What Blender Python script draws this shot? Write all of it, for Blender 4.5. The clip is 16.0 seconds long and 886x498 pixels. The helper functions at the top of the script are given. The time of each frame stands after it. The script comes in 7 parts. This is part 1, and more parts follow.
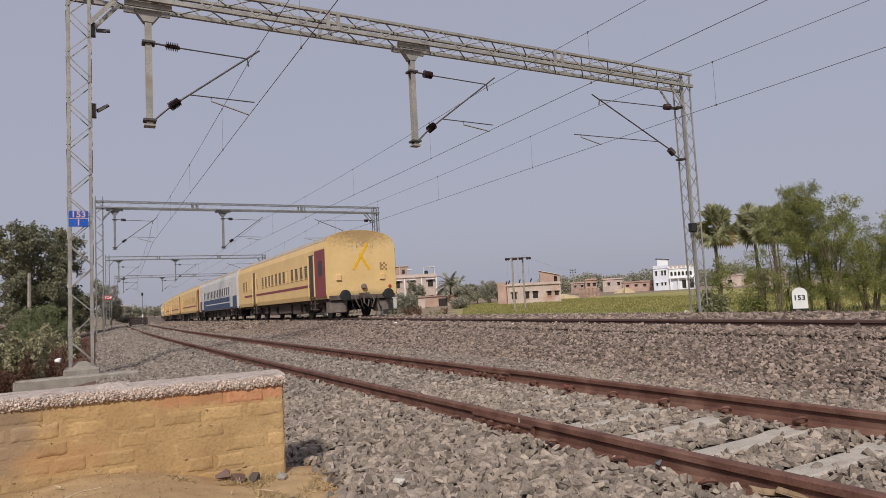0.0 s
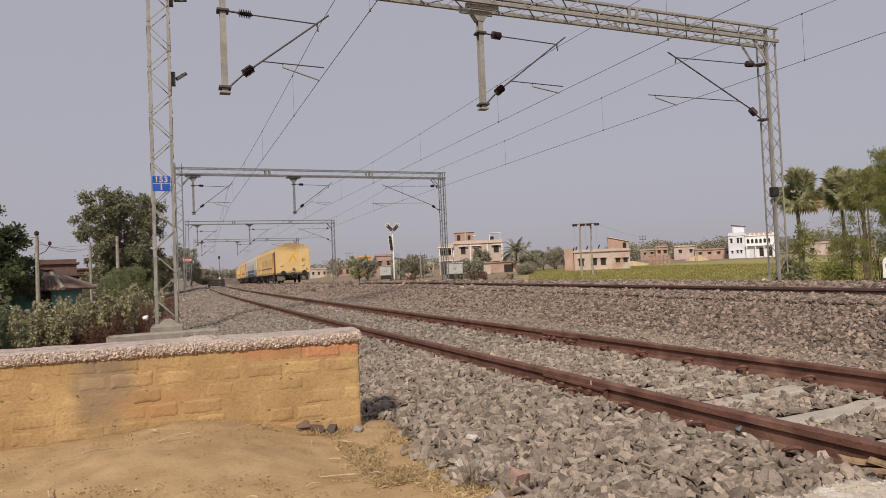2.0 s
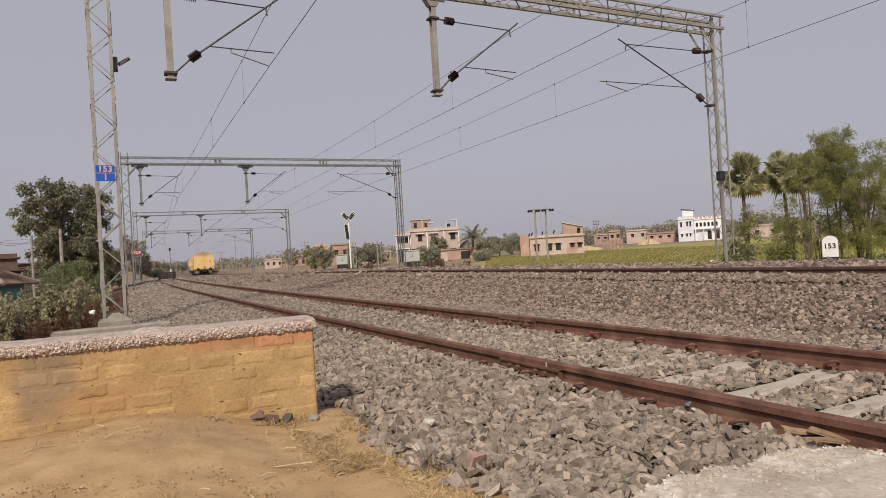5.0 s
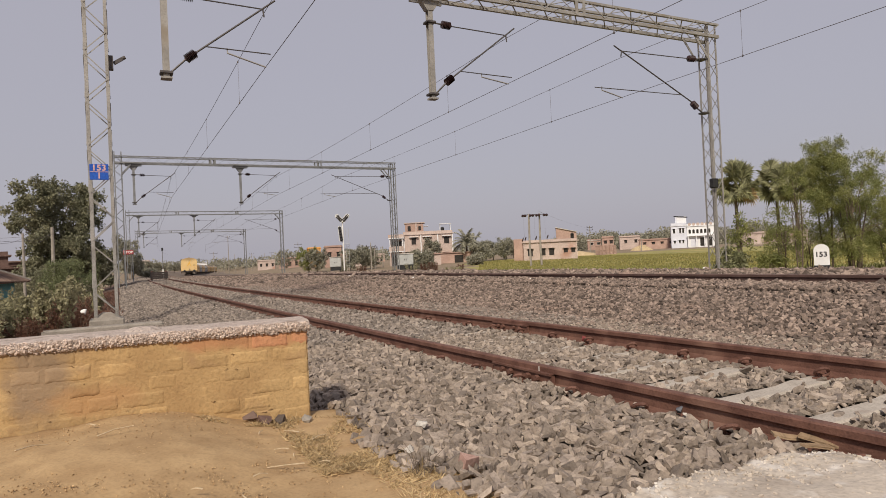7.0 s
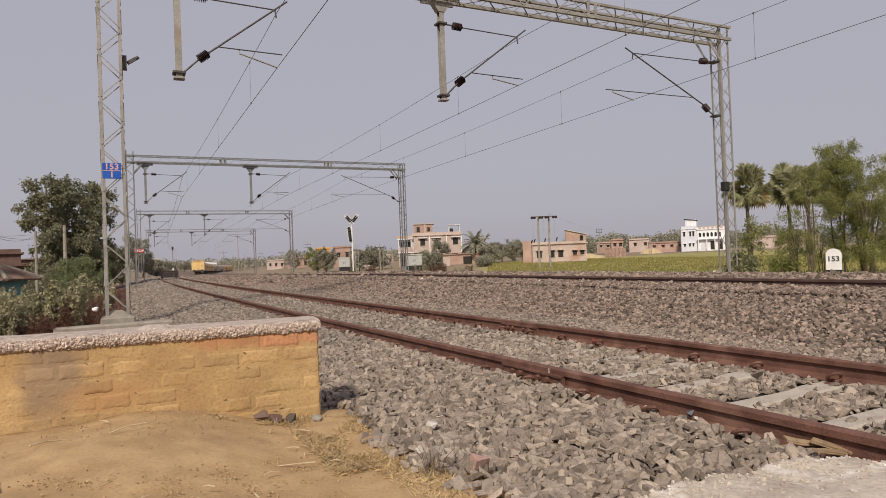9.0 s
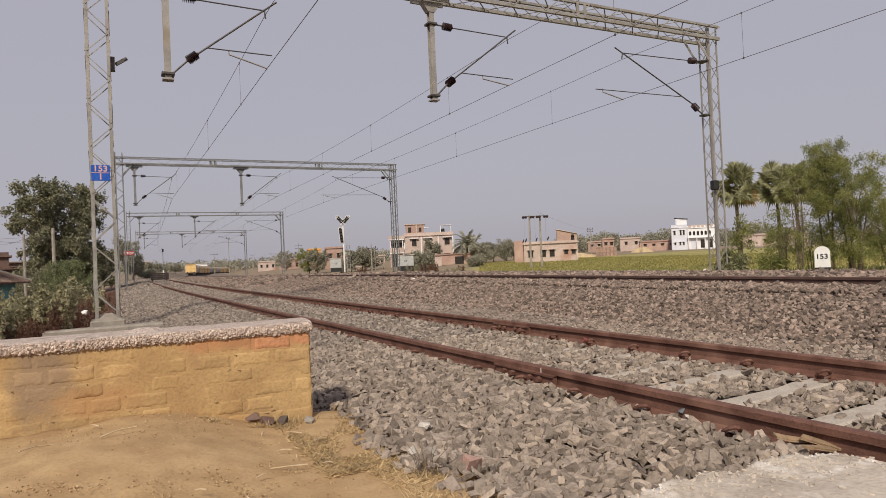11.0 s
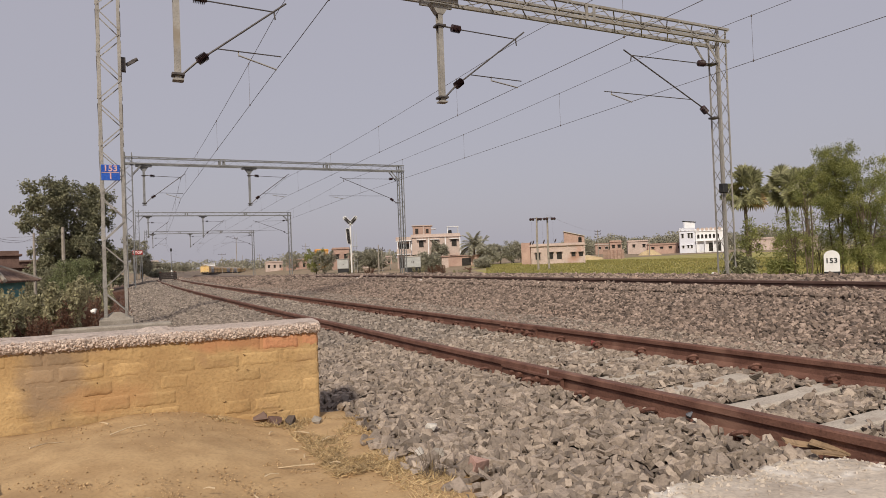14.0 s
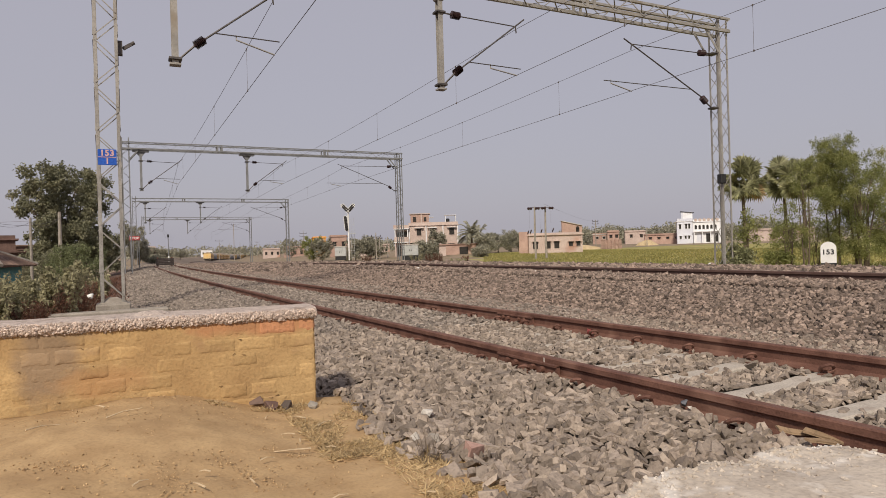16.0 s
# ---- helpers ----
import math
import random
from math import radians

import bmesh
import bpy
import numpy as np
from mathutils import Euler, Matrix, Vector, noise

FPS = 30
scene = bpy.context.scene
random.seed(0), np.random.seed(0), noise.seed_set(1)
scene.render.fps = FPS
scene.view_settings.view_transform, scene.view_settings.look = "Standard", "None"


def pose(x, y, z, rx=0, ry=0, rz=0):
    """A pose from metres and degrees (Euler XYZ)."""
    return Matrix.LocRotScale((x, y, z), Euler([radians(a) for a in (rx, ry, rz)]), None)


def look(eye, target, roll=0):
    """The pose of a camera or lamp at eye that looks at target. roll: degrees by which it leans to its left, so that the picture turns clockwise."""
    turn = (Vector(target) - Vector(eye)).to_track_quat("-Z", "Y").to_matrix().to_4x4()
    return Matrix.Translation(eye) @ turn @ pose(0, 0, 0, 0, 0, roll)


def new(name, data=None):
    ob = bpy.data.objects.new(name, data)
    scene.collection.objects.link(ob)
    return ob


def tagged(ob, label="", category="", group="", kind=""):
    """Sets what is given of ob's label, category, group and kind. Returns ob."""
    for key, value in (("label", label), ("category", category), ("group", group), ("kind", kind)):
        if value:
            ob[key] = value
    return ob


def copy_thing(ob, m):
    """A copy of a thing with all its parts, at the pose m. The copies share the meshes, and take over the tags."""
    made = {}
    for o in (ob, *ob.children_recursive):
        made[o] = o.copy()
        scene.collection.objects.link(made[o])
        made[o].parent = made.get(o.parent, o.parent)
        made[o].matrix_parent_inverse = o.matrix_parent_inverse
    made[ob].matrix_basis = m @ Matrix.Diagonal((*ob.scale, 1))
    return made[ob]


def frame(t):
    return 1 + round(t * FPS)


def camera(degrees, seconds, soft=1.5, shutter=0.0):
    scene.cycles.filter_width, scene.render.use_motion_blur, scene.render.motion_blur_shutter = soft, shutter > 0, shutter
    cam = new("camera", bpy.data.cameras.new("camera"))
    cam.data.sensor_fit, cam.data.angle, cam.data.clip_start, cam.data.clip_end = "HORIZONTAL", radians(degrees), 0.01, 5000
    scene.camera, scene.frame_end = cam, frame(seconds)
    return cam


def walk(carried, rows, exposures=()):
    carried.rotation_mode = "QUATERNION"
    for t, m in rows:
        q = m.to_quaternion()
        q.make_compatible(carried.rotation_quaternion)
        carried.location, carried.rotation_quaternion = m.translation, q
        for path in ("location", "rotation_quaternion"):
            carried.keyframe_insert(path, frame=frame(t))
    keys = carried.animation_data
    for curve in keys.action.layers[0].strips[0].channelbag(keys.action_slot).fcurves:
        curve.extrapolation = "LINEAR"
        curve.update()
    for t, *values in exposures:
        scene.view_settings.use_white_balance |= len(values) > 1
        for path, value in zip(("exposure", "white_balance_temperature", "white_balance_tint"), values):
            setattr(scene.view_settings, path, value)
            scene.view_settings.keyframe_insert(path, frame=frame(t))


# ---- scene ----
cam = camera(69.0, 16.0, 0.5)
PATH = [
    (0, (0.121, 0.071, 0.906), (1.076, 1.822, 1.06), -3.0),
    (0.5, (0.095, 0.07, 0.894), (0.902, 1.896, 1.011), -2.1),
    (1, (0.095, 0.079, 0.878), (0.857, 1.927, 0.955), -1.9),
    (1.5, (0.094, 0.098, 0.877), (0.851, 1.948, 0.926), -2.2),
    (2, (0.082, 0.104, 0.872), (0.852, 1.949, 0.93), -2.4),
    (2.5, (0.087, 0.104, 0.873), (0.925, 1.919, 0.927), -2.4),
    (3, (0.08, 0.114, 0.866), (0.91, 1.933, 0.916), -2.5),
    (3.5, (0.09, 0.116, 0.86), (0.966, 1.914, 0.887), -2.8),
    (4, (0.1, 0.112, 0.857), (0.989, 1.903, 0.874), -3.3),
    (4.5, (0.104, 0.115, 0.856), (0.991, 1.907, 0.868), -3.5),
    (7, (0.091, 0.106, 0.852), (0.999, 1.888, 0.875), -2.7),
    (7.5, (0.085, 0.112, 0.853), (0.969, 1.905, 0.879), -2.5),
    (8, (0.081, 0.11, 0.854), (0.951, 1.91, 0.888), -2.5),
    (8.5, (0.072, 0.111, 0.855), (0.948, 1.909, 0.89), -2.3),
    (9, (0.074, 0.108, 0.851), (0.958, 1.902, 0.879), -2.2),
    (11.5, (0.076, 0.105, 0.854), (0.988, 1.885, 0.881), -2.6),
    (12, (0.082, 0.105, 0.85), (0.997, 1.883, 0.87), -2.5),
    (12.5, (0.08, 0.104, 0.852), (0.985, 1.888, 0.874), -2.6),
    (13, (0.076, 0.101, 0.852), (0.965, 1.892, 0.889), -2.7),
    (13.5, (0.068, 0.096, 0.853), (0.958, 1.886, 0.893), -2.4),
    (14, (0.066, 0.102, 0.854), (0.954, 1.894, 0.887), -2.2),
    (14.5, (0.062, 0.101, 0.852), (0.944, 1.896, 0.877), -2.3),
    (15, (0.062, 0.099, 0.851), (0.955, 1.888, 0.877), -1.7),
    (15.5, (0.07, 0.104, 0.844), (0.974, 1.888, 0.858), -1.7),
    (16, (0.07, 0.107, 0.842), (0.964, 1.897, 0.839), -1.7),
]
walk(cam, [(t, look(eye, target, roll)) for t, eye, target, roll in PATH],
     [(0, -0.09, 6000, 10), (0.5, -0.08, 6130, 10), (1.0, -0.07, 6300, 10), (1.5, -0.04, 6470, 10), (16.0, -0.005, 6500, 10)])

# ---- world, sun, exposure ----
SUN_EL, SUN_AZ = radians(40), radians(217)
world = bpy.data.worlds.new("sky")
scene.world = world
world.use_nodes = True
wn, wl = world.node_tree.nodes, world.node_tree.links
wn.clear()
w_out, w_bg, w_sky, w_mix = wn.new("ShaderNodeOutputWorld"), wn.new("ShaderNodeBackground"), wn.new("ShaderNodeTexSky"), wn.new("ShaderNodeMix")
w_sky.sky_type, w_sky.sun_disc = "NISHITA", False
w_sky.sun_elevation, w_sky.sun_rotation = SUN_EL, SUN_AZ
w_sky.dust_density, w_sky.air_density, w_sky.ozone_density = 4.0, 1.2, 2.0
# even winter haze laid over the clear sky
w_mix.data_type = "RGBA"
w_mix.inputs[0].default_value = 0.84
w_mix.inputs[7].default_value = (4.62, 4.42, 5.0, 1)
wl.new(w_sky.outputs[0], w_mix.inputs[6])
wl.new(w_mix.outputs[2], w_bg.inputs[0])
w_bg.inputs[1].default_value = 0.1
wl.new(w_bg.outputs[0], w_out.inputs[0])

sun = new("sun", bpy.data.lights.new("sun", "SUN"))
sun.data.energy, sun.data.angle, sun.data.color = 3.5, radians(5.5), (1.0, 0.9, 0.76)
sun.matrix_world = look((-46, -61, 64), (0, 0, 0))


# ---- materials ----
def node_material(name, low, high, scale=8.0, rough=0.8, metal=0.0, bump=0.3, depth=0.01, fine=60.0, spot=None, spot_scale=1.5,
                  spot_from=0.55, vary=0.0, island=False, stretch=(1, 1, 1), world_space=False, grit=0.5, stains=(), local=False):
    """A surface whose colour runs from low to high with a coarse and a fine grain, with stains of the colour spot."""
    m = bpy.data.materials.new(name)
    m.use_nodes = True
    n, l = m.node_tree.nodes, m.node_tree.links
    bsdf = n["Principled BSDF"]
    geo = n.new("ShaderNodeNewGeometry")
    tex = n.new("ShaderNodeTexCoord")
    mp = n.new("ShaderNodeMapping")
    mp.inputs["Scale"].default_value = stretch
    l.new(geo.outputs["Position"] if world_space else tex.outputs["Object"], mp.inputs[0])

    def grain(s, detail=4.0):
        t = n.new("ShaderNodeTexNoise")
        t.inputs["Scale"].default_value, t.inputs["Detail"].default_value = s, detail
        l.new(mp.outputs[0], t.inputs["Vector"])
        return t.outputs["Fac"]

    def mix(a, b, f, kind="MIX"):
        x = n.new("ShaderNodeMix")
        x.data_type, x.blend_type = "RGBA", kind
        for k, v in ((6, a), (7, b), (0, f)):
            if isinstance(v, bpy.types.NodeSocket):
                l.new(v, x.inputs[k])
            elif k:
                x.inputs[k].default_value = (*v, 1)
            else:
                x.inputs[k].default_value = v
        return x.outputs[2]

    def ramp(v, a, b):
        r = n.new("ShaderNodeMapRange")
        r.inputs[1].default_value, r.inputs[2].default_value = a, b
        l.new(v, r.inputs[0])
        return r.outputs[0]

    coarse, small = grain(scale), grain(fine, 3.0)
    col = mix(low, high, ramp(coarse, 0.3, 0.7))
    col = mix(col, mix(col, (0.25, 0.25, 0.25), grit, "MULTIPLY"), ramp(small, 0.45, 0.8))
    if spot:
        col = mix(col, spot, ramp(grain(spot_scale, 6.0), spot_from, spot_from + 0.13))
    for place, size, tint in stains:
        # a stain of its own shape about one place
        gap = n.new("ShaderNodeVectorMath")
        gap.operation = "SUBTRACT"
        l.new(tex.outputs["Object"] if local else geo.outputs["Position"], gap.inputs[0])
        gap.inputs[1].default_value = place
        sc = n.new("ShaderNodeVectorMath")
        sc.operation = "DIVIDE"
        l.new(gap.outputs[0], sc.inputs[0])
        sc.inputs[1].default_value = size
        ln = n.new("ShaderNodeVectorMath")
        ln.operation = "LENGTH"
        l.new(sc.outputs[0], ln.inputs[0])
        wob = n.new("ShaderNodeMath")
        wob.operation = "MULTIPLY_ADD"
        l.new(grain(9.0, 5.0), wob.inputs[0])
        wob.inputs[1].default_value = 1.3
        l.new(ln.outputs["Value"], wob.inputs[2])
        amount = n.new("ShaderNodeMapRange")
        amount.inputs[1].default_value, amount.inputs[2].default_value = (0.95, 1.9) if local else (1.15, 1.75)
        amount.inputs[3].default_value, amount.inputs[4].default_value = 0.85, 0.0
        l.new(wob.outputs[0], amount.inputs[0])
        col = mix(col, tint, amount.outputs[0])
    if vary:
        if island:
            rnd = geo.outputs["Random Per Island"]
        else:
            rnd = n.new("ShaderNodeObjectInfo").outputs["Random"]
        hsv = n.new("ShaderNodeHueSaturation")
        l.new(ramp2(n, l, rnd, 1 - vary, 1 + vary), hsv.inputs["Value"])
        l.new(col, hsv.inputs["Color"])
        col = hsv.outputs[0]
    l.new(col, bsdf.inputs["Base Color"])
    bsdf.inputs["Roughness"].default_value, bsdf.inputs["Metallic"].default_value = rough, metal
    bsdf.inputs["Specular IOR Level"].default_value = 0.3
    if bump:
        b = n.new("ShaderNodeBump")
        b.inputs["Strength"].default_value, b.inputs["Distance"].default_value = bump, depth
        add = n.new("ShaderNodeMath")
        l.new(coarse, add.inputs[0])
        l.new(small, add.inputs[1])
        l.new(add.outputs[0], b.inputs["Height"])
        l.new(b.outputs[0], bsdf.inputs["Normal"])
    return m


def ramp2(n, l, v, a, b):
    r = n.new("ShaderNodeMapRange")
    r.inputs[3].default_value, r.inputs[4].default_value = a, b
    l.new(v, r.inputs[0])
    return r.outputs[0]


def leaf_material(name, low, high, vary=0.35, thin=0.35):
    m = node_material(name, low, high, 1.2, 0.55, bump=0, fine=9, vary=vary, island=True)
    n, l = m.node_tree.nodes, m.node_tree.links
    bsdf, out = n["Principled BSDF"], n["Material Output"]
    tr, ad = n.new("ShaderNodeBsdfTranslucent"), n.new("ShaderNodeMixShader")
    src = bsdf.inputs["Base Color"].links[0].from_socket
    l.new(src, tr.inputs[0])
    ad.inputs[0].default_value = thin
    l.new(bsdf.outputs[0], ad.inputs[1])
    l.new(tr.outputs[0], ad.inputs[2])
    l.new(ad.outputs[0], out.inputs[0])
    return m


M = {}
M["stone"] = node_material("ballast stone", (0.225, 0.181, 0.147), (0.365, 0.3, 0.245), 14, 0.9, bump=0.75, depth=0.01, fine=70,
                           spot=(0.3, 0.215, 0.16), spot_scale=0.9, spot_from=0.66, vary=0.36, island=True, world_space=True)
M["old_concrete"] = node_material("old grey concrete", (0.26, 0.23, 0.195), (0.38, 0.34, 0.29), 5, 0.92, bump=0.4, depth=0.01, fine=40,
                                  spot=(0.2, 0.17, 0.14), spot_scale=2, spot_from=0.58)
M["aggregate"] = node_material("pebble aggregate", (0.44, 0.345, 0.285), (0.66, 0.55, 0.475), 30, 0.9, bump=0.3, depth=0.003, fine=120, vary=0.4, island=True, world_space=True)
M["worn_cap"] = node_material("worn pale concrete", (0.42, 0.355, 0.29), (0.56, 0.49, 0.41), 7, 0.92, bump=0.6, depth=0.004, fine=70, grit=0.4,
                              spot=(0.66, 0.61, 0.55), spot_scale=11, spot_from=0.54, world_space=True)
M["scuff"] = node_material("scuffed pale primer", (0.62, 0.52, 0.34), (0.74, 0.64, 0.44), 9, 0.8, bump=0)
M["soot"] = node_material("brown dust on paint", (0.27, 0.175, 0.085), (0.4, 0.275, 0.14), 3, 0.8, bump=0.05, fine=8, grit=0.2)
M["stone_main"] = node_material("main line ballast stone", (0.172, 0.13, 0.105), (0.285, 0.218, 0.178), 9, 0.9, bump=0.4, depth=0.008, fine=70,
                                spot=(0.26, 0.18, 0.14), spot_scale=0.5, spot_from=0.64, vary=0.62, island=True, world_space=True)
# darker and greyer than the near stone, laid on the siding from y 7.5
M["stone_mid"] = node_material("darker grey siding ballast stone", (0.19, 0.156, 0.13), (0.305, 0.256, 0.216), 12, 0.9, bump=0.5, depth=0.01, fine=70,
                               spot=(0.27, 0.195, 0.15), spot_scale=0.9, spot_from=0.66, vary=0.42, island=True, world_space=True)
M["stone_one"] = node_material("loose ballast stone", (0.225, 0.181, 0.147), (0.365, 0.3, 0.245), 14, 0.9, bump=0.75, depth=0.01, fine=70,
                               spot=(0.3, 0.21, 0.16), spot_scale=3, spot_from=0.66, vary=0.32)
# near-black base colour paints in the shade of the gaps between stones
M["bed"] = node_material("ballast bed painted dark as gap shade", (0.035, 0.028, 0.023), (0.085, 0.07, 0.058), 16, 0.95, bump=1.0, depth=0.05, fine=40, world_space=True)
M["far_ballast"] = node_material("ballast seen far down the line", (0.13, 0.103, 0.083), (0.25, 0.2, 0.162), 5, 0.95, bump=1.0, depth=0.05, fine=14, world_space=True)
M["earth"] = node_material("ochre earth", (0.36, 0.236, 0.12), (0.475, 0.326, 0.172), 6, 0.95, bump=0.35, depth=0.008, fine=60, grit=0.26,
                           spot=(0.33, 0.215, 0.11), spot_scale=2.2, spot_from=0.56, world_space=True)
M["earth_crumb"] = node_material("dry earth crumb", (0.36, 0.235, 0.12), (0.52, 0.365, 0.2), 20, 0.95, bump=0, vary=0.25, island=True, world_space=True)
M["scrub"] = node_material("scrub ground", (0.215, 0.16, 0.108), (0.33, 0.255, 0.178), 0.5, 0.95, bump=0.5, depth=0.05, fine=12,
                           spot=(0.17, 0.15, 0.075), spot_scale=0.3, spot_from=0.54, world_space=True)
M["red_earth"] = node_material("russet bank earth", (0.085, 0.05, 0.037), (0.17, 0.105, 0.08), 1.5, 0.95, bump=0.8, depth=0.05, fine=14,
                               spot=(0.1, 0.085, 0.045), spot_scale=0.8, spot_from=0.58, world_space=True)
M["field"] = node_material("rice field", (0.25, 0.24, 0.075), (0.38, 0.325, 0.115), 0.12, 0.9, bump=0.6, depth=0.1, fine=6,
                           spot=(0.42, 0.31, 0.14), spot_scale=0.06, spot_from=0.6, world_space=True)
M["rust"] = node_material("rusted rail", (0.118, 0.055, 0.041), (0.215, 0.11, 0.081), 6, 0.75, 0.15, bump=0.6, depth=0.005, fine=80,
                          spot=(0.24, 0.135, 0.1), spot_scale=2.5, spot_from=0.6, world_space=True)
M["rail_worn"] = node_material("worn rail", (0.1, 0.06, 0.05), (0.16, 0.1, 0.085), 5, 0.6, 0.3, bump=0.2, depth=0.003, fine=70, world_space=True)
M["concrete"] = node_material("sleeper concrete", (0.4, 0.35, 0.295), (0.51, 0.455, 0.39), 9, 0.9, bump=0.3, depth=0.005, fine=70,
                              spot=(0.28, 0.22, 0.18), spot_scale=4, spot_from=0.58, world_space=True)
M["rough_concrete"] = node_material("rough aggregate concrete", (0.46, 0.375, 0.325), (0.66, 0.555, 0.49), 22, 0.95, bump=1.0, depth=0.02, fine=70,
                                    spot=(0.33, 0.26, 0.21), spot_scale=6, spot_from=0.58, world_space=True)
WALL_STAINS = (((-0.31, 4.34, 0.3), (0.2, 0.8, 0.34), (0.265, 0.19, 0.125)), ((0.86, 4.2, 0.4), (0.5, 0.6, 0.07), (0.44, 0.22, 0.11)), ((-0.05, 4.3, 0.12), (0.25, 0.6, 0.1), (0.4, 0.235, 0.11)))
M["brick"] = node_material("lime washed yellow brick", (0.35, 0.222, 0.1), (0.52, 0.353, 0.168), 3, 0.92, bump=0.5, depth=0.008, fine=60, grit=0.35,
                           spot=(0.37, 0.235, 0.12), spot_scale=5.5, spot_from=0.58, vary=0.12, world_space=True, stains=WALL_STAINS)
M["brick_red"] = node_material("bare red brick", (0.45, 0.21, 0.11), (0.53, 0.285, 0.15), 6, 0.92, bump=0.6, depth=0.008, fine=45, vary=0.1)
M["mortar"] = node_material("mortar", (0.345, 0.217, 0.1), (0.505, 0.343, 0.163), 3, 0.95, bump=0.5, depth=0.008, fine=60, grit=0.35, world_space=True,
                            spot=(0.35, 0.22, 0.11), spot_scale=5.5, spot_from=0.6, stains=WALL_STAINS)
M["steel"] = node_material("galvanised steel", (0.275, 0.258, 0.236), (0.395, 0.373, 0.342), 3, 0.6, 0.25, bump=0.1, depth=0.003, fine=40,
                           spot=(0.27, 0.23, 0.18), spot_scale=1.3, spot_from=0.6)
M["steel_far"] = node_material("weathered steel", (0.18, 0.183, 0.186), (0.27, 0.272, 0.275), 3, 0.6, 0.25, bump=0, fine=20)
M["dark_steel"] = node_material("dark steel tube", (0.075, 0.068, 0.066), (0.13, 0.115, 0.11), 6, 0.55, 0.4, bump=0.1, depth=0.002)
M["porcelain"] = node_material("brown porcelain", (0.035, 0.02, 0.02), (0.06, 0.035, 0.035), 12, 0.25, bump=0)
M["wire"] = node_material("wire", (0.11, 0.09, 0.085), (0.16, 0.135, 0.125), 3, 0.6, 0.4, bump=0)
M["blue_plate"] = node_material("blue enamel", (0.018, 0.085, 0.42), (0.03, 0.12, 0.52), 5, 0.4, bump=0.05, fine=30)
M["faded_number"] = node_material("faded orange lettering", (0.62, 0.36, 0.32), (0.74, 0.46, 0.4), 8, 0.6, bump=0)
M["white_paint"] = node_material("white paint", (0.72, 0.71, 0.68), (0.82, 0.81, 0.78), 5, 0.7, bump=0.1, depth=0.003, fine=40, grit=0.12)
M["black_paint"] = node_material("black paint", (0.018, 0.018, 0.02), (0.035, 0.034, 0.034), 6, 0.6, bump=0.1, depth=0.002)
M["red_paint"] = node_material("red paint", (0.4, 0.06, 0.065), (0.5, 0.09, 0.09), 5, 0.5, bump=0)
M["silver"] = node_material("aluminium paint", (0.42, 0.43, 0.42), (0.52, 0.53, 0.51), 4, 0.5, 0.2, bump=0.05)
M["cream"] = node_material("cream coach paint", (0.68, 0.455, 0.195), (0.75, 0.525, 0.24), 0.8, 0.5, bump=0.04, depth=0.004, fine=5, grit=0.08,
                           spot=(0.64, 0.44, 0.2), spot_scale=1.1, spot_from=0.62)
M["cream_end"] = node_material("sooted cream coach end", (0.68, 0.465, 0.2), (0.75, 0.535, 0.25), 0.8, 0.5, bump=0.04, depth=0.004, fine=5, grit=0.08,
                               spot=(0.62, 0.43, 0.2), spot_scale=2.2, spot_from=0.62, local=True,
                               stains=(((0.0, 0.0, 4.0), (2.4, 1.0, 0.85), (0.25, 0.16, 0.075)), ((0.1, 0.0, 3.5), (0.6, 1.0, 0.4), (0.4, 0.27, 0.13)), ((0.0, 0.0, 0.9), (1.6, 1.0, 0.26), (0.36, 0.25, 0.14))))
M["maroon"] = node_material("maroon paint", (0.19, 0.045, 0.055), (0.25, 0.065, 0.07), 2, 0.5, bump=0.03, grit=0.1)
M["yellow"] = node_material("yellow paint", (0.78, 0.42, 0.01), (0.85, 0.5, 0.02), 3, 0.5, bump=0)
M["coach_blue"] = node_material("dark blue coach paint", (0.035, 0.06, 0.125), (0.05, 0.08, 0.16), 1.5, 0.45, bump=0.03)
M["coach_pale"] = node_material("pale grey coach paint", (0.58, 0.56, 0.54), (0.67, 0.65, 0.63), 1.5, 0.45, bump=0.03)
M["roof_dust"] = node_material("dusty coach roof", (0.34, 0.28, 0.225), (0.46, 0.385, 0.31), 1.5, 0.8, bump=0.1, depth=0.01, fine=10)
M["underframe"] = node_material("dusty underframe", (0.07, 0.055, 0.048), (0.15, 0.118, 0.1), 3, 0.85, bump=0.2, depth=0.01, fine=20)
M["timber"] = node_material("tarred sleeper timber", (0.035, 0.028, 0.026), (0.075, 0.06, 0.055), 5, 0.85, bump=0.3, depth=0.008, fine=30)
M["ash"] = node_material("grey headstock", (0.15, 0.12, 0.1), (0.24, 0.2, 0.175), 5, 0.8, bump=0.2, depth=0.008, fine=30)
M["window_dark"] = node_material("dark window", (0.025, 0.022, 0.02), (0.05, 0.045, 0.04), 3, 0.3, bump=0)
M["bark"] = node_material("bark", (0.1, 0.075, 0.055), (0.2, 0.155, 0.115), 6, 0.95, bump=0.8, depth=0.03, fine=30, stretch=(1, 1, 0.25))
M["leaf_tree"] = leaf_material("dark broad leaves", (0.15, 0.155, 0.095), (0.32, 0.305, 0.19))
M["leaf_shrub"] = leaf_material("grey green shrub leaves", (0.3, 0.28, 0.16), (0.49, 0.45, 0.285))
M["leaf_green"] = leaf_material("fresh green leaves", (0.155, 0.18, 0.085), (0.265, 0.28, 0.14))
M["leaf_dark"] = leaf_material("deep green leaves", (0.065, 0.09, 0.038), (0.145, 0.17, 0.078))
